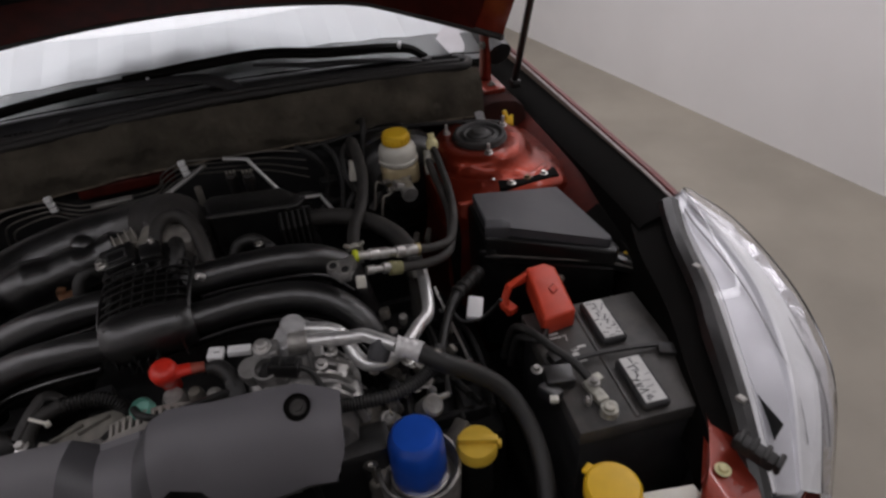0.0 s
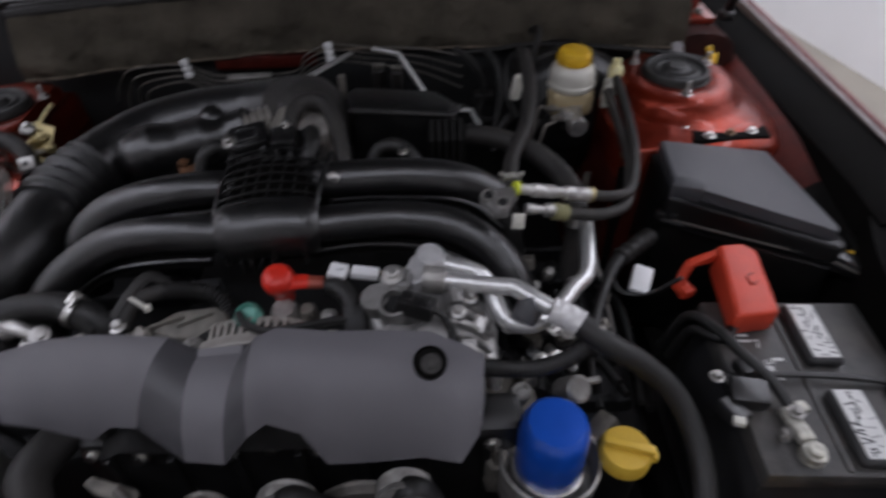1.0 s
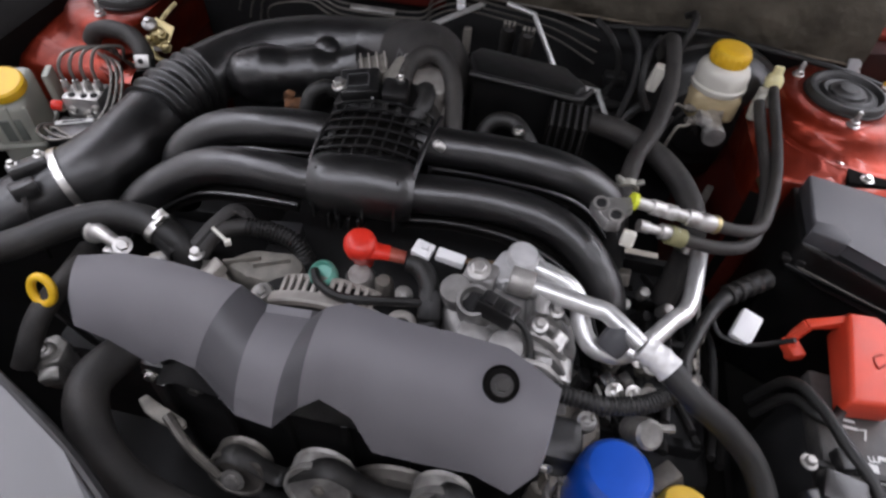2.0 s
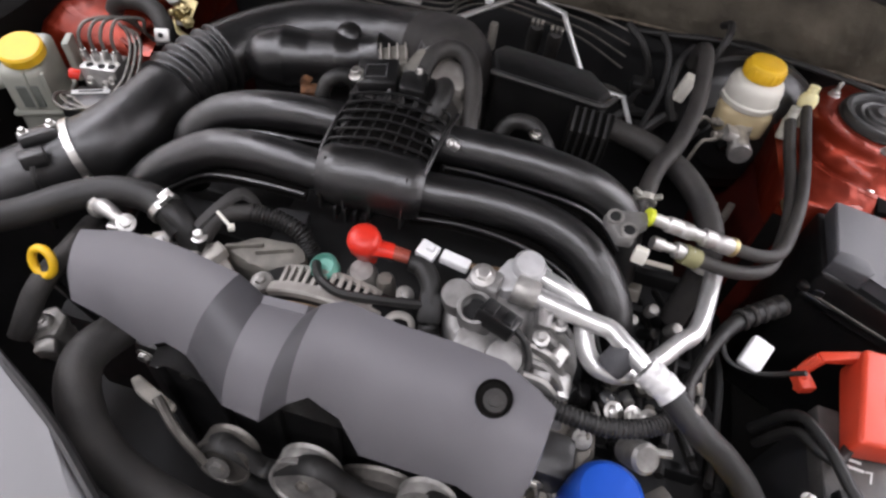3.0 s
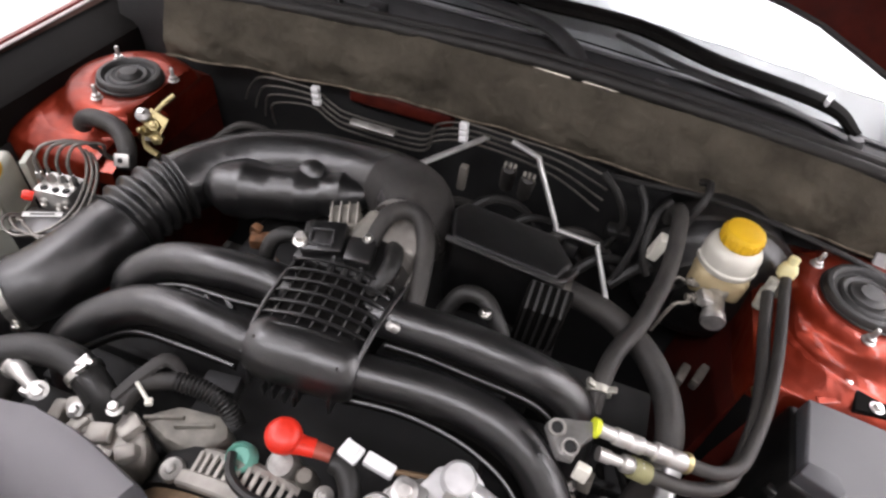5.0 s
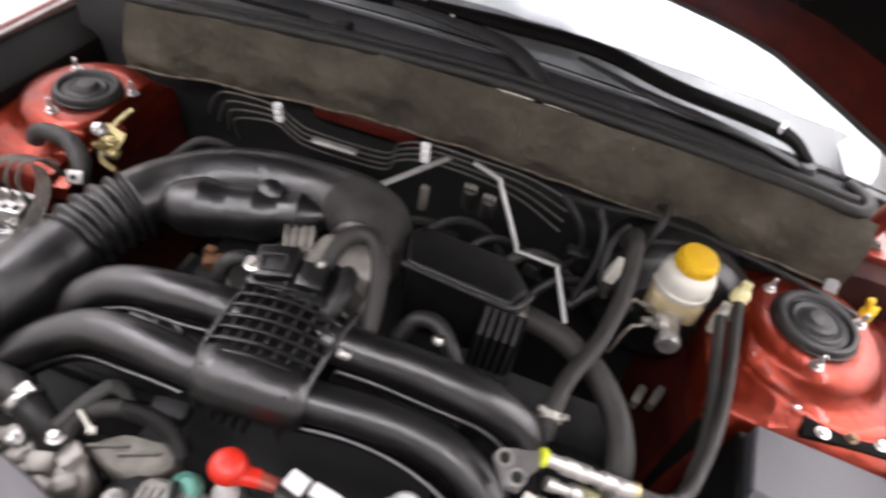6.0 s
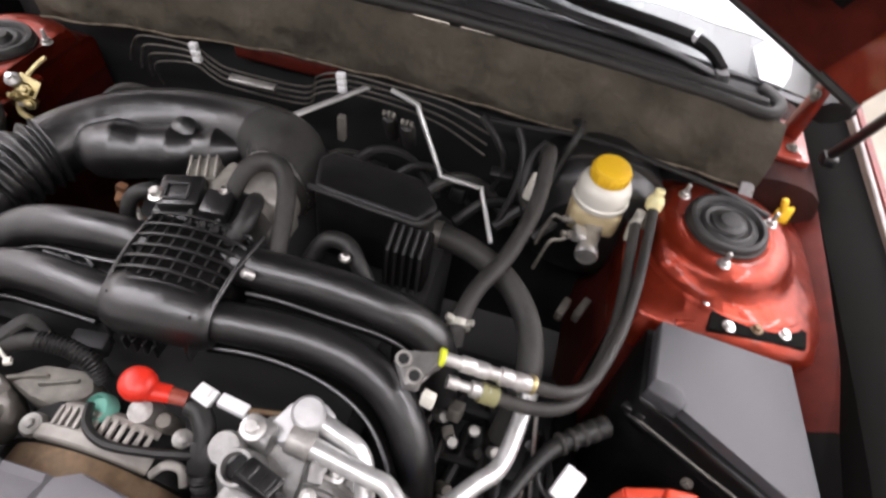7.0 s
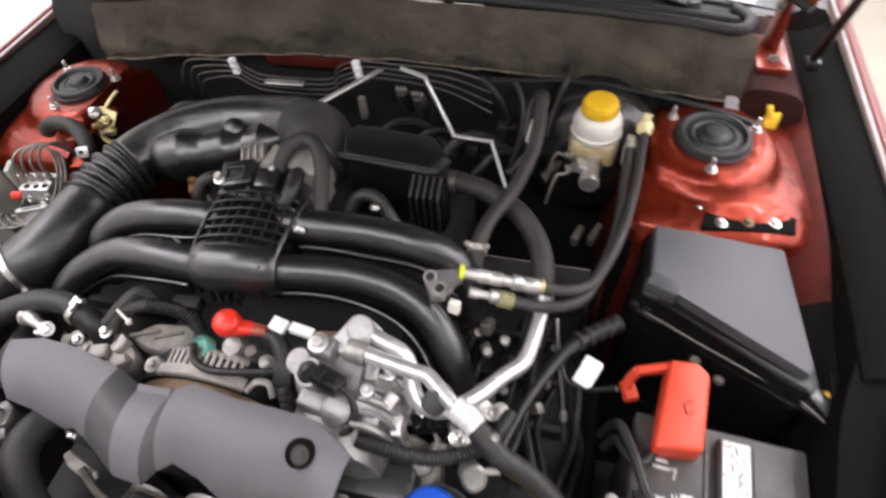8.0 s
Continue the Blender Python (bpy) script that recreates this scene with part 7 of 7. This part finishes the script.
    # dark looms along the bulkhead's right end
    for k, pts in enumerate(([(0.21, 0.60, 0.91), (0.27, 0.60, 0.915), (0.34, 0.605, 0.92), (0.45, 0.60, 0.915), (0.56, 0.575, 0.912), (0.62, 0.56, 0.905)],
                             [(0.20, 0.575, 0.93), (0.23, 0.56, 0.91), (0.25, 0.555, 0.87), (0.24, 0.55, 0.82)],
                             [(0.255, 0.585, 0.92), (0.272, 0.56, 0.90), (0.275, 0.53, 0.86), (0.262, 0.50, 0.80)],
                             [(0.330, 0.60, 0.945), (0.338, 0.585, 0.955), (0.335, 0.56, 0.945), (0.325, 0.545, 0.91), (0.315, 0.52, 0.87)])):
        h = thing("wiring_loom", pts[0], "taped black wiring loom at the bulkhead", "wiring", "looms at the bulkhead")
        part("loom_sleeve", tube(B(), pts, 0.0055 if k else 0.0045, 8, 6), RUBBER, h)
    # white tag and taped loom to the battery
    h = thing("battery_loom", (0.38, 0.16, 0.80), "taped black battery loom", "wiring")
    bm = B()
    tube(bm, [(0.328, 0.03, 0.81), (0.345, 0.085, 0.806), (0.372, 0.145, 0.802), (0.398, 0.186, 0.802), (0.430, 0.214, 0.803), (0.455, 0.233, 0.803)], [0.006, 0.007, 0.008, 0.010, 0.012, 0.013], 10, 7)
    part("loom_sleeve", bm, RUBBER, h)
    for k in range(5):
        u = k / 4
        p = lerp((0.405, 0.194, 0.803), (0.452, 0.231, 0.803), u)
        part("loom_tape", lathe(B(), [(0.0125, -0.003), (0.0138, 0), (0.0125, 0.003)], p, (0.78, 0.6, 0), 12), RUBBER_OLD, h)
    bm = B()
    tube(bm, [(0.392, 0.182, 0.80), (0.386, 0.160, 0.795), (0.396, 0.140, 0.79), (0.425, 0.128, 0.80), (0.450, 0.115, 0.84)], 0.003, 7, 7)
    part("tag_lead", bm, RUBBER, h)
    t = thing("white_tag_connector", (0.418, 0.150, 0.78), "blank white plastic connector tag on the battery loom", "tag")
    part("tag_body", slab(B(), [(-0.0125, -0.0195), (0.0125, -0.0195), (0.0125, 0.0195), (-0.0125, 0.0195)], -0.006, 0.006, 0.003, 2, pose(0.419, 0.150, 0.802, 18, 8, -22)), WHITE, t)
    # white connector pair behind the alternator
    w = thing("white_connector", (0.07, 0.083, 0.89), "white two-piece electrical connector with tan wires", "connector")
    shell = part("connector_shell", slab(B(), [(-0.016, -0.007), (0.004, -0.009), (0.006, 0.009), (-0.014, 0.010)], -0.006, 0.006, 0.002, 2, pose(0.052, 0.083, 0.901, 12, 6, -8)), WHITE, w)
    part("shell_latch", box(B(), (0.050, 0.085, 0.9085), (0.008, 0.008, 0.004), (0, 0, -8), 0.001), WHITE, shell)
    part("connector_shell", box(B(), (0.076, 0.084, 0.899), (0.030, 0.013, 0.010), (0, 6, -6), 0.002), WHITE, w)
    part("tan_wire", tube(B(), [(0.090, 0.084, 0.898), (0.110, 0.090, 0.895), (0.135, 0.098, 0.890)], 0.003, 7, 4), COPPER, w)
    # corrugated alternator lead
    a = thing("alternator_lead", (0.06, 0.05, 0.84), "black alternator lead in corrugated sleeve", "wiring")
    part("lead_sleeve", tube(B(), [(0.034, 0.072, 0.893), (0.048, 0.070, 0.892), (0.060, 0.056, 0.888), (0.064, 0.040, 0.878)], [0.0085, 0.011, 0.0105, 0.0105], 12, 6), RUBBER, a)
    part("lead_joint", slab(B(), [(-0.012, -0.016), (0.012, -0.016), (0.012, 0.016), (-0.012, 0.016)], -0.010, 0.010, 0.005, 2, pose(0.066, 0.038, 0.876, 35, 0, 8)), RUBBER, a, "taped black joint")
    part("lead_conduit", tube(B(), [(0.067, 0.028, 0.868), (0.075, 0.014, 0.850), (0.086, -0.002, 0.826), (0.095, -0.01, 0.78)], 0.0105, 12, 14, (16, 0.001)), RUBBER, a, "corrugated sleeve")
    # clutter left of the alternator
    c = thing("coolant_outlet", (-0.20, 0.06, 0.78), "dirty cast coolant outlet with bolts and plugs", "coolant outlet")
    part("outlet_elbow", tube(B(), [(-0.240, 0.070, 0.874), (-0.217, 0.061, 0.868), (-0.206, 0.052, 0.852), (-0.203, 0.046, 0.826)], [0.0145, 0.0145, 0.0135, 0.015], 16, 6), RUBBER, c, "black elbow fitting")
    bm = B()
    slab(bm, [(-0.232, 0.030), (-0.205, 0.062), (-0.178, 0.062), (-0.150, 0.040), (-0.137, 0.020), (-0.180, 0.006)], 0.78, [0.836, 0.844, 0.848, 0.846, 0.844, 0.840], 0.006, 2)
    for x, y, z, sx, sy, sz, rz in ((-0.196, 0.030, 0.844, 0.024, 0.020, 0.016, 20), (-0.172, 0.044, 0.850, 0.018, 0.022, 0.014, -25), (-0.158, 0.022, 0.848, 0.020, 0.014, 0.018, 40), (-0.215, 0.034, 0.840, 0.014, 0.020, 0.014, 10), (-0.180, 0.014, 0.844, 0.022, 0.012, 0.012, -10)):
        box(bm, (x, y, z), (sx, sy, sz), (8, -6, rz), 0.003)
    part("outlet_body", roughen(bm, 0.008, 0.0020, 70), PALECAST, c, "rough pale cast outlet")
    part("outlet_bolt", bolt(B(), (-0.192, 0.052, 0.862), 0.0055, (0, -0.2, 1), 0.008), CAST_BRIGHT, c)
    boss = part("bolt_boss", lathe(B(), [(0.012, -0.03), (0.012, 0.0), (0.010, 0.003), (0, 0.003)], (-0.106, 0.022, 0.860), (0, -0.2, 1), 18), CAST, c)
    part("outlet_bolt", bolt(B(), (-0.106, 0.0215, 0.863), 0.0055, (0, -0.2, 1), 0.006), CAST, boss)
    lever = part("sensor_lever", tube(B(), [(-0.198, 0.058, 0.868), (-0.186, 0.084, 0.877), (-0.174, 0.108, 0.880), (-0.162, 0.110, 0.877), (-0.152, 0.106, 0.870)], [0.0065, 0.0075, 0.0085, 0.007, 0.0055], 8, 3, flat=0.6), RUBBER_OLD, c, "dark grey sensor bracket")
    part("lever_tip", box(B(), (-0.149, 0.103, 0.868), (0.012, 0.010, 0.008), (0, 10, -40), 0.002), CAST_DULL, lever)
    tie = part("cable_tie", tube(B(), [(-0.181, 0.076, 0.881), (-0.162, 0.066, 0.877)], 0.0021, 7, 1), OFFWHITE, c, "cream cable tie")
    part("tie_head", box(B(), (-0.160, 0.065, 0.876), (0.007, 0.007, 0.006), (0, 0, 30), 0.001), OFFWHITE, tie)
    part("outlet_pipe", tube(B(), [(-0.192, 0.054, 0.856), (-0.186, 0.074, 0.866), (-0.174, 0.088, 0.869), (-0.152, 0.098, 0.869)], 0.0095, 12, 6), RUBBER_OLD, c, "smooth dusty hose")
    part("outlet_conduit", tube(B(), [(-0.154, 0.0975, 0.869), (-0.125, 0.101, 0.864), (-0.098, 0.097, 0.856), (-0.085, 0.090, 0.838)], 0.0098, 12, 40, (20, 0.0010)), RUBBER, c, "dark corrugated conduit")
    part("outlet_hose", tube(B(), [(-0.318, 0.060, 0.850), (-0.306, 0.050, 0.868), (-0.290, 0.044, 0.874), (-0.272, 0.038, 0.872)], [0.010, 0.0105, 0.0085, 0.0065], 12, 6), CAST_BRIGHT, c, "silver sensor stub")
    part("stub_nut", bolt(B(), (-0.264, 0.036, 0.872), 0.0062, (0.4, -0.4, 0.8), 0.007), CAST_BRIGHT, c)
    part("stub_collar", lathe(B(), [(0.0105, -0.004), (0.0125, -0.003), (0.0125, 0.003), (0.0105, 0.004)], (-0.305, 0.049, 0.869), (0.8, -0.4, 0.4), 14), STEEL, c)
    part("engine_bracket", roughen(slab(B(), [(-0.176, 0.060), (-0.145, 0.084), (-0.092, 0.094), (-0.080, 0.072), (-0.096, 0.048), (-0.140, 0.048)], 0.79, [0.848, 0.852, 0.850, 0.848, 0.842, 0.846], 0.009, 2), 0.012, 0.0014, 45), PALEGREY, c, "smooth dull cast engine bracket")
    for x, y, z in ((-0.118, 0.070, 0.848), (-0.15, 0.066, 0.848)):
        part("bracket_rib", box(B(), (x, y, z), (0.04, 0.004, 0.010), (0, -3, 22), 0.0015), PALEGREY, c)
    part("plug_box", box(B(), (-0.124, 0.124, 0.838), (0.040, 0.022, 0.022), (0, 0, 8), 0.004), CASE, c, "dark plug below the runner")
    for x, y, z, sx, sy, sz, rz in ((-0.236, 0.046, 0.846, 0.020, 0.016, 0.016, 25), (-0.222, 0.030, 0.843, 0.018, 0.020, 0.014, -15), (-0.250, 0.036, 0.840, 0.016, 0.022, 0.018, 5), (-0.210, 0.018, 0.840, 0.016, 0.014, 0.012, 35)):
        part("outlet_lug", roughen(box(B(), (x, y, z), (sx, sy, sz), (10, -8, rz), 0.004), 0.006, 0.0015, 80), PALECAST, c, "rough pale cast lug")
    part("outlet_bolt", bolt(B(), (-0.230, 0.038, 0.853), 0.005, (0.1, -0.3, 1), 0.007), CAST_BRIGHT, c)
    f = thing("front_left_casting", (-0.32, -0.06, 0.76), "dusty grey cast bracket with a bolt beside the dipstick", "casting")
    part("casting_web", roughen(slab(B(), [(-0.342, -0.074), (-0.320, -0.080), (-0.302, -0.066), (-0.306, -0.044), (-0.330, -0.036), (-0.346, -0.052)], 0.74, [0.788, 0.790, 0.794, 0.796, 0.792, 0.788], 0.006, 2), 0.006, 0.003, 90), CAST, f)
    part("casting_boss", lathe(B(), [(0.010, -0.03), (0.0095, 0.002), (0.008, 0.004), (0, 0.004)], (-0.322, -0.060, 0.794), (0.1, -0.3, 1), 18), CAST, f)
    part("casting_bolt", bolt(B(), (-0.322, -0.061, 0.798), 0.0048, (0.1, -0.3, 1), 0.005), CAST, f)
    part("casting_lug", roughen(box(B(), (-0.306, -0.080, 0.782), (0.022, 0.016, 0.018), (10, -8, 25), 0.004), 0.006, 0.002, 80), CAST, f)
    # rusty bracket behind the left runner
    r = thing("rusty_bracket", (-0.16, 0.27, 0.86), "small rusty steel bracket behind the manifold", "bracket")
    bm = B()
    box(bm, (-0.164, 0.280, 0.900), (0.026, 0.016, 0.020), (10, 0, 20), 0.003)
    box(bm, (-0.172, 0.284, 0.912), (0.012, 0.010, 0.014), (0, 20, 0), 0.002)
    box(bm, (-0.150, 0.272, 0.890), (0.034, 0.008, 0.010), (0, 10, -30), 0.002)
    part("bracket_plate", roughen(bm, 0.006, 0.0012, 90), RUST, r)
    part("bracket_stub", tube(B(), [(-0.152, 0.272, 0.896), (-0.138, 0.262, 0.888), (-0.124, 0.256, 0.880)], 0.0055, 8, 4), PALECAST, r, "pale metal stub")
    # metal tag on bulkhead
    p = thing("bulkhead_plate", (-0.14, 0.52, 0.86), "small grey metal tag at the bulkhead", "plate")
    part("plate_body", tube(B(), [(-0.175, 0.545, 0.905), (-0.105, 0.548, 0.905)], 0.008, 8, 1, flat=0.4), CAST, p)
    # yellow clip by the right tower
    y = thing("yellow_clip", (0.650, 0.585, 0.88), "small yellow plastic clip beside the strut tower", "clip")
    bm = B()
    slab(bm, [(-0.014, -0.004), (0.012, -0.004), (0.012, 0.004), (-0.014, 0.004)], -0.014, [0.006, 0.014, 0.014, 0.006], 0.003, 2, pose(0.658, 0.604, 0.882, -20, 15, 20))
    box(bm, (0.650, 0.602, 0.898), (0.010, 0.008, 0.022), (-20, -10, 20), 0.003)
    part("clip_body", bm, IVORY, y)
    # small fittings on the red panel
    f = thing("ground_strap_bolt", (0.52, 0.375, 0.86), "zinc ground bolt with a short strap on the red panel", "bolt")
    part("strap", tube(B(), [(0.508, 0.388, 0.861), (0.526, 0.394, 0.864), (0.543, 0.402, 0.867)], 0.005, 8, 3, flat=0.4), CAST_DULL, f)
    part("strap_bolt", bolt(B(), (0.545, 0.404, 0.866), 0.006), STEEL, f)
    # pale clips deep beside the servo
    g = thing("fuel_pipe_clip", (0.36, 0.34, 0.70), "pale metal clip deep beside the servo", "clip")
    part("clip_body", box(B(), (0.388, 0.414, 0.762), (0.012, 0.034, 0.02), (0, 0, -18), 0.003), CAST_DULL, g)
    part("clip_body", box(B(), (0.416, 0.430, 0.752), (0.012, 0.040, 0.02), (0, 0, -22), 0.003), CAST_DULL, g)
    g = thing("yellow_hose_tag", (0.455, 0.33, 0.80), "ochre tag below the refrigerant hoses", "tag")
    part("tag_body", box(B(), (0.440, 0.344, 0.864), (0.010, 0.020, 0.016), (10, 0, 10), 0.003), BRASS, g)
    # metal pipe upright beside the battery loom
    g = thing("thin_vertical_pipe", (0.40, 0.08, 0.55), "thin grey metal pipe rising by the battery", "pipe")
    part("pipe_tube", tube(B(), [(0.418, 0.051, 0.62), (0.401, 0.132, 0.70), (0.384, 0.185, 0.76), (0.372, 0.225, 0.80)], 0.003, 8, 3), STEEL, g)
    part("pipe_joint", lathe(B(), [(0.005, -0.008), (0.006, 0), (0.005, 0.008)], (0.401, 0.132, 0.70), (-0.1, 0.6, 0.7), 10), CAST, g)
    # snorkel
    s = thing("intake_snorkel", (-0.35, -0.2, 0.80), "smooth mid-grey plastic snorkel cover at the front panel", "snorkel")
    bm = B()
    slab(bm, [(-0.52, -0.062), (-0.36, -0.100), (-0.268, -0.136), (-0.19, -0.172), (-0.122, -0.212), (-0.085, -0.30), (-0.52, -0.30)], 0.80, [0.865, 0.872, 0.874, 0.872, 0.868, 0.85, 0.84], 0.012, 3)
    # grey lightened for the light that the tilted snorkel catches
    part("snorkel_body", bm, mat("lit_grey_plastic", (0.20, 0.20, 0.205), 0.5, 0, 0.05, 9, 0.2, 1500), s)
    part("snorkel_edge", tube(B(), [(-0.50, -0.062, 0.862), (-0.36, -0.097, 0.867), (-0.268, -0.133, 0.869), (-0.19, -0.169, 0.867), (-0.122, -0.209, 0.862)], 0.005, 8, 4), BLACK_MATT, s, "black edge strip")


def build_deep_clutter():
    """Dark looms, brackets and pipes that fill the gap right of the engine."""
    random.seed(11)
    g = thing("side_wiring", (0.30, 0.05, 0.60), "dark looms and brackets low between engine and battery", "wiring")
    for k in range(12):
        x = 0.24 + 0.016 * k
        y0 = 0.02 + 0.01 * random.random()
        z = 0.70 + 0.06 * random.random()
        pts = [(x, y0, z), (x + 0.02 * random.uniform(-1, 1), y0 + 0.08, z - 0.02), (x + 0.03 * random.uniform(-1, 1), y0 + 0.17, z - 0.05 * random.random()), (x, y0 + 0.26, z - 0.06)]
        part("loom", tube(B(), pts, 0.004 + 0.004 * random.random(), 8, 5), RUBBER, g)
    for k in range(9):
        p = (random.uniform(0.205, 0.33), random.uniform(-0.04, 0.10), random.uniform(0.755, 0.80))
        part("bracket", box(B(), p, (random.uniform(0.012, 0.035), random.uniform(0.012, 0.03), random.uniform(0.012, 0.03)), (random.uniform(-20, 20), random.uniform(-20, 20), random.uniform(0, 90)), 0.003), random.choice([CAST_DULL, BLACK_MATT, BLACK_MATT, RUBBER_OLD]), g)
    for k in range(9):
        p = (random.uniform(0.205, 0.32), random.uniform(-0.05, 0.09), random.uniform(0.79, 0.815))
        part("bracket_bolt", bolt(B(), p, 0.0065, (random.uniform(-0.4, 0.4), -0.4, 1)), STEEL, g)
    for k in range(26):
        p = (random.uniform(0.255, 0.375), random.uniform(0.045, 0.215), random.uniform(0.735, 0.795))
        if k % 2:
            part("fitting", lathe(B(), [(0.007, -0.02), (0.008, 0.0), (0.006, 0.006), (0, 0.007)], p, (random.uniform(-0.5, 0.5), -0.4, 0.9), 10), random.choice([CAST, CAST_DULL, CAST, BLACK_MATT]), g)
        else:
            part("bracket", box(B(), p, (random.uniform(0.008, 0.022), random.uniform(0.008, 0.022), random.uniform(0.006, 0.02)), (random.uniform(-30, 30), random.uniform(-30, 30), random.uniform(0, 90)), 0.002), random.choice([CAST, CAST_DULL, CAST_DULL, BLACK_MATT]), g)
    # cast bosses between the cover and the oil filter
    e = thing("front_engine_casting", (0.23, -0.03, 0.70), "rough grey cast engine front with bosses and bolts", "casting")
    part("casting_web", roughen(slab(B(), [(0.198, -0.075), (0.222, -0.078), (0.232, -0.04), (0.262, -0.018), (0.258, 0.02), (0.215, 0.03), (0.196, 0.0)], 0.70, [0.765, 0.762, 0.775, 0.785, 0.790, 0.800, 0.795], 0.006, 1), 0.010, 0.003, 60), CAST_DULL, e)
    for x, y, z, r in ((0.220, -0.023, 0.796, 0.0135), (0.241, -0.010, 0.800, 0.0115), (0.221, -0.043, 0.776, 0.010), (0.231, -0.057, 0.766, 0.009), (0.212, 0.006, 0.805, 0.010), (0.252, 0.014, 0.798, 0.009)):
        boss = part("casting_boss", lathe(B(), [(r * 1.1, -0.03), (r, 0.004), (r * 0.85, 0.007), (r * 0.5, 0.006), (r * 0.45, 0.003), (0, 0.003)], (x, y, z), (random.uniform(-0.2, 0.2), -0.35, 0.9), 18), CAST, e)
        part("boss_bolt", bolt(B(), (x, y - 0.001, z + 0.004), r * 0.42, (0, -0.35, 0.9), 0.005), CAST, boss)
    for k in range(6):
        part("casting_rib", box(B(), (0.205 + 0.010 * k, -0.062 + 0.016 * k, 0.778 + 0.004 * k), (0.004, 0.026, 0.03), (0, random.uniform(-15, 15), random.uniform(-30, 30)), 0.0012), CAST if k % 2 else CAST_DULL, e)
    b = thing("oil_sender", (0.30, 0.0, 0.78), "pale grey sender unit beside the oil filter", "sender")
    part("sender_body", lathe(B(), [(0.014, -0.02), (0.0155, 0.0), (0.0155, 0.014), (0.012, 0.017), (0, 0.017)], (0.299, -0.006, 0.796), (0.3, -0.5, 0.8), 18), CAST, b)
    part("sender_stem", tube(B(), [(0.308, -0.002, 0.802), (0.330, 0.003, 0.800)], 0.0045, 8, 1), CAST, b)
    g = thing("rear_wiring", (0.0, 0.45, 0.60), "dark looms and hoses low behind the engine", "wiring")
    for k in range(14):
        x = -0.40 + 0.06 * k
        z = 0.78 + 0.05 * random.random()
        part("loom", tube(B(), [(x, 0.50, z), (x + 0.04, 0.53, z + 0.03), (x + 0.09, 0.55, z + 0.01), (x + 0.14, 0.54, z - 0.04)], 0.005 + 0.005 * random.random(), 8, 5), RUBBER if k % 3 else RUBBER_OLD, g)
    for k in range(8):
        p = (random.uniform(-0.35, 0.25), random.uniform(0.50, 0.57), random.uniform(0.80, 0.86))
        part("bracket", box(B(), p, (random.uniform(0.02, 0.05), 0.02, random.uniform(0.02, 0.04)), (random.uniform(-20, 20), 0, random.uniform(-20, 20)), 0.004), BLACK_MATT, g)


build_battery()
build_airbox()
build_brake()
build_abs()
build_bottles()
build_oil()
build_electrics()
build_deep_clutter()
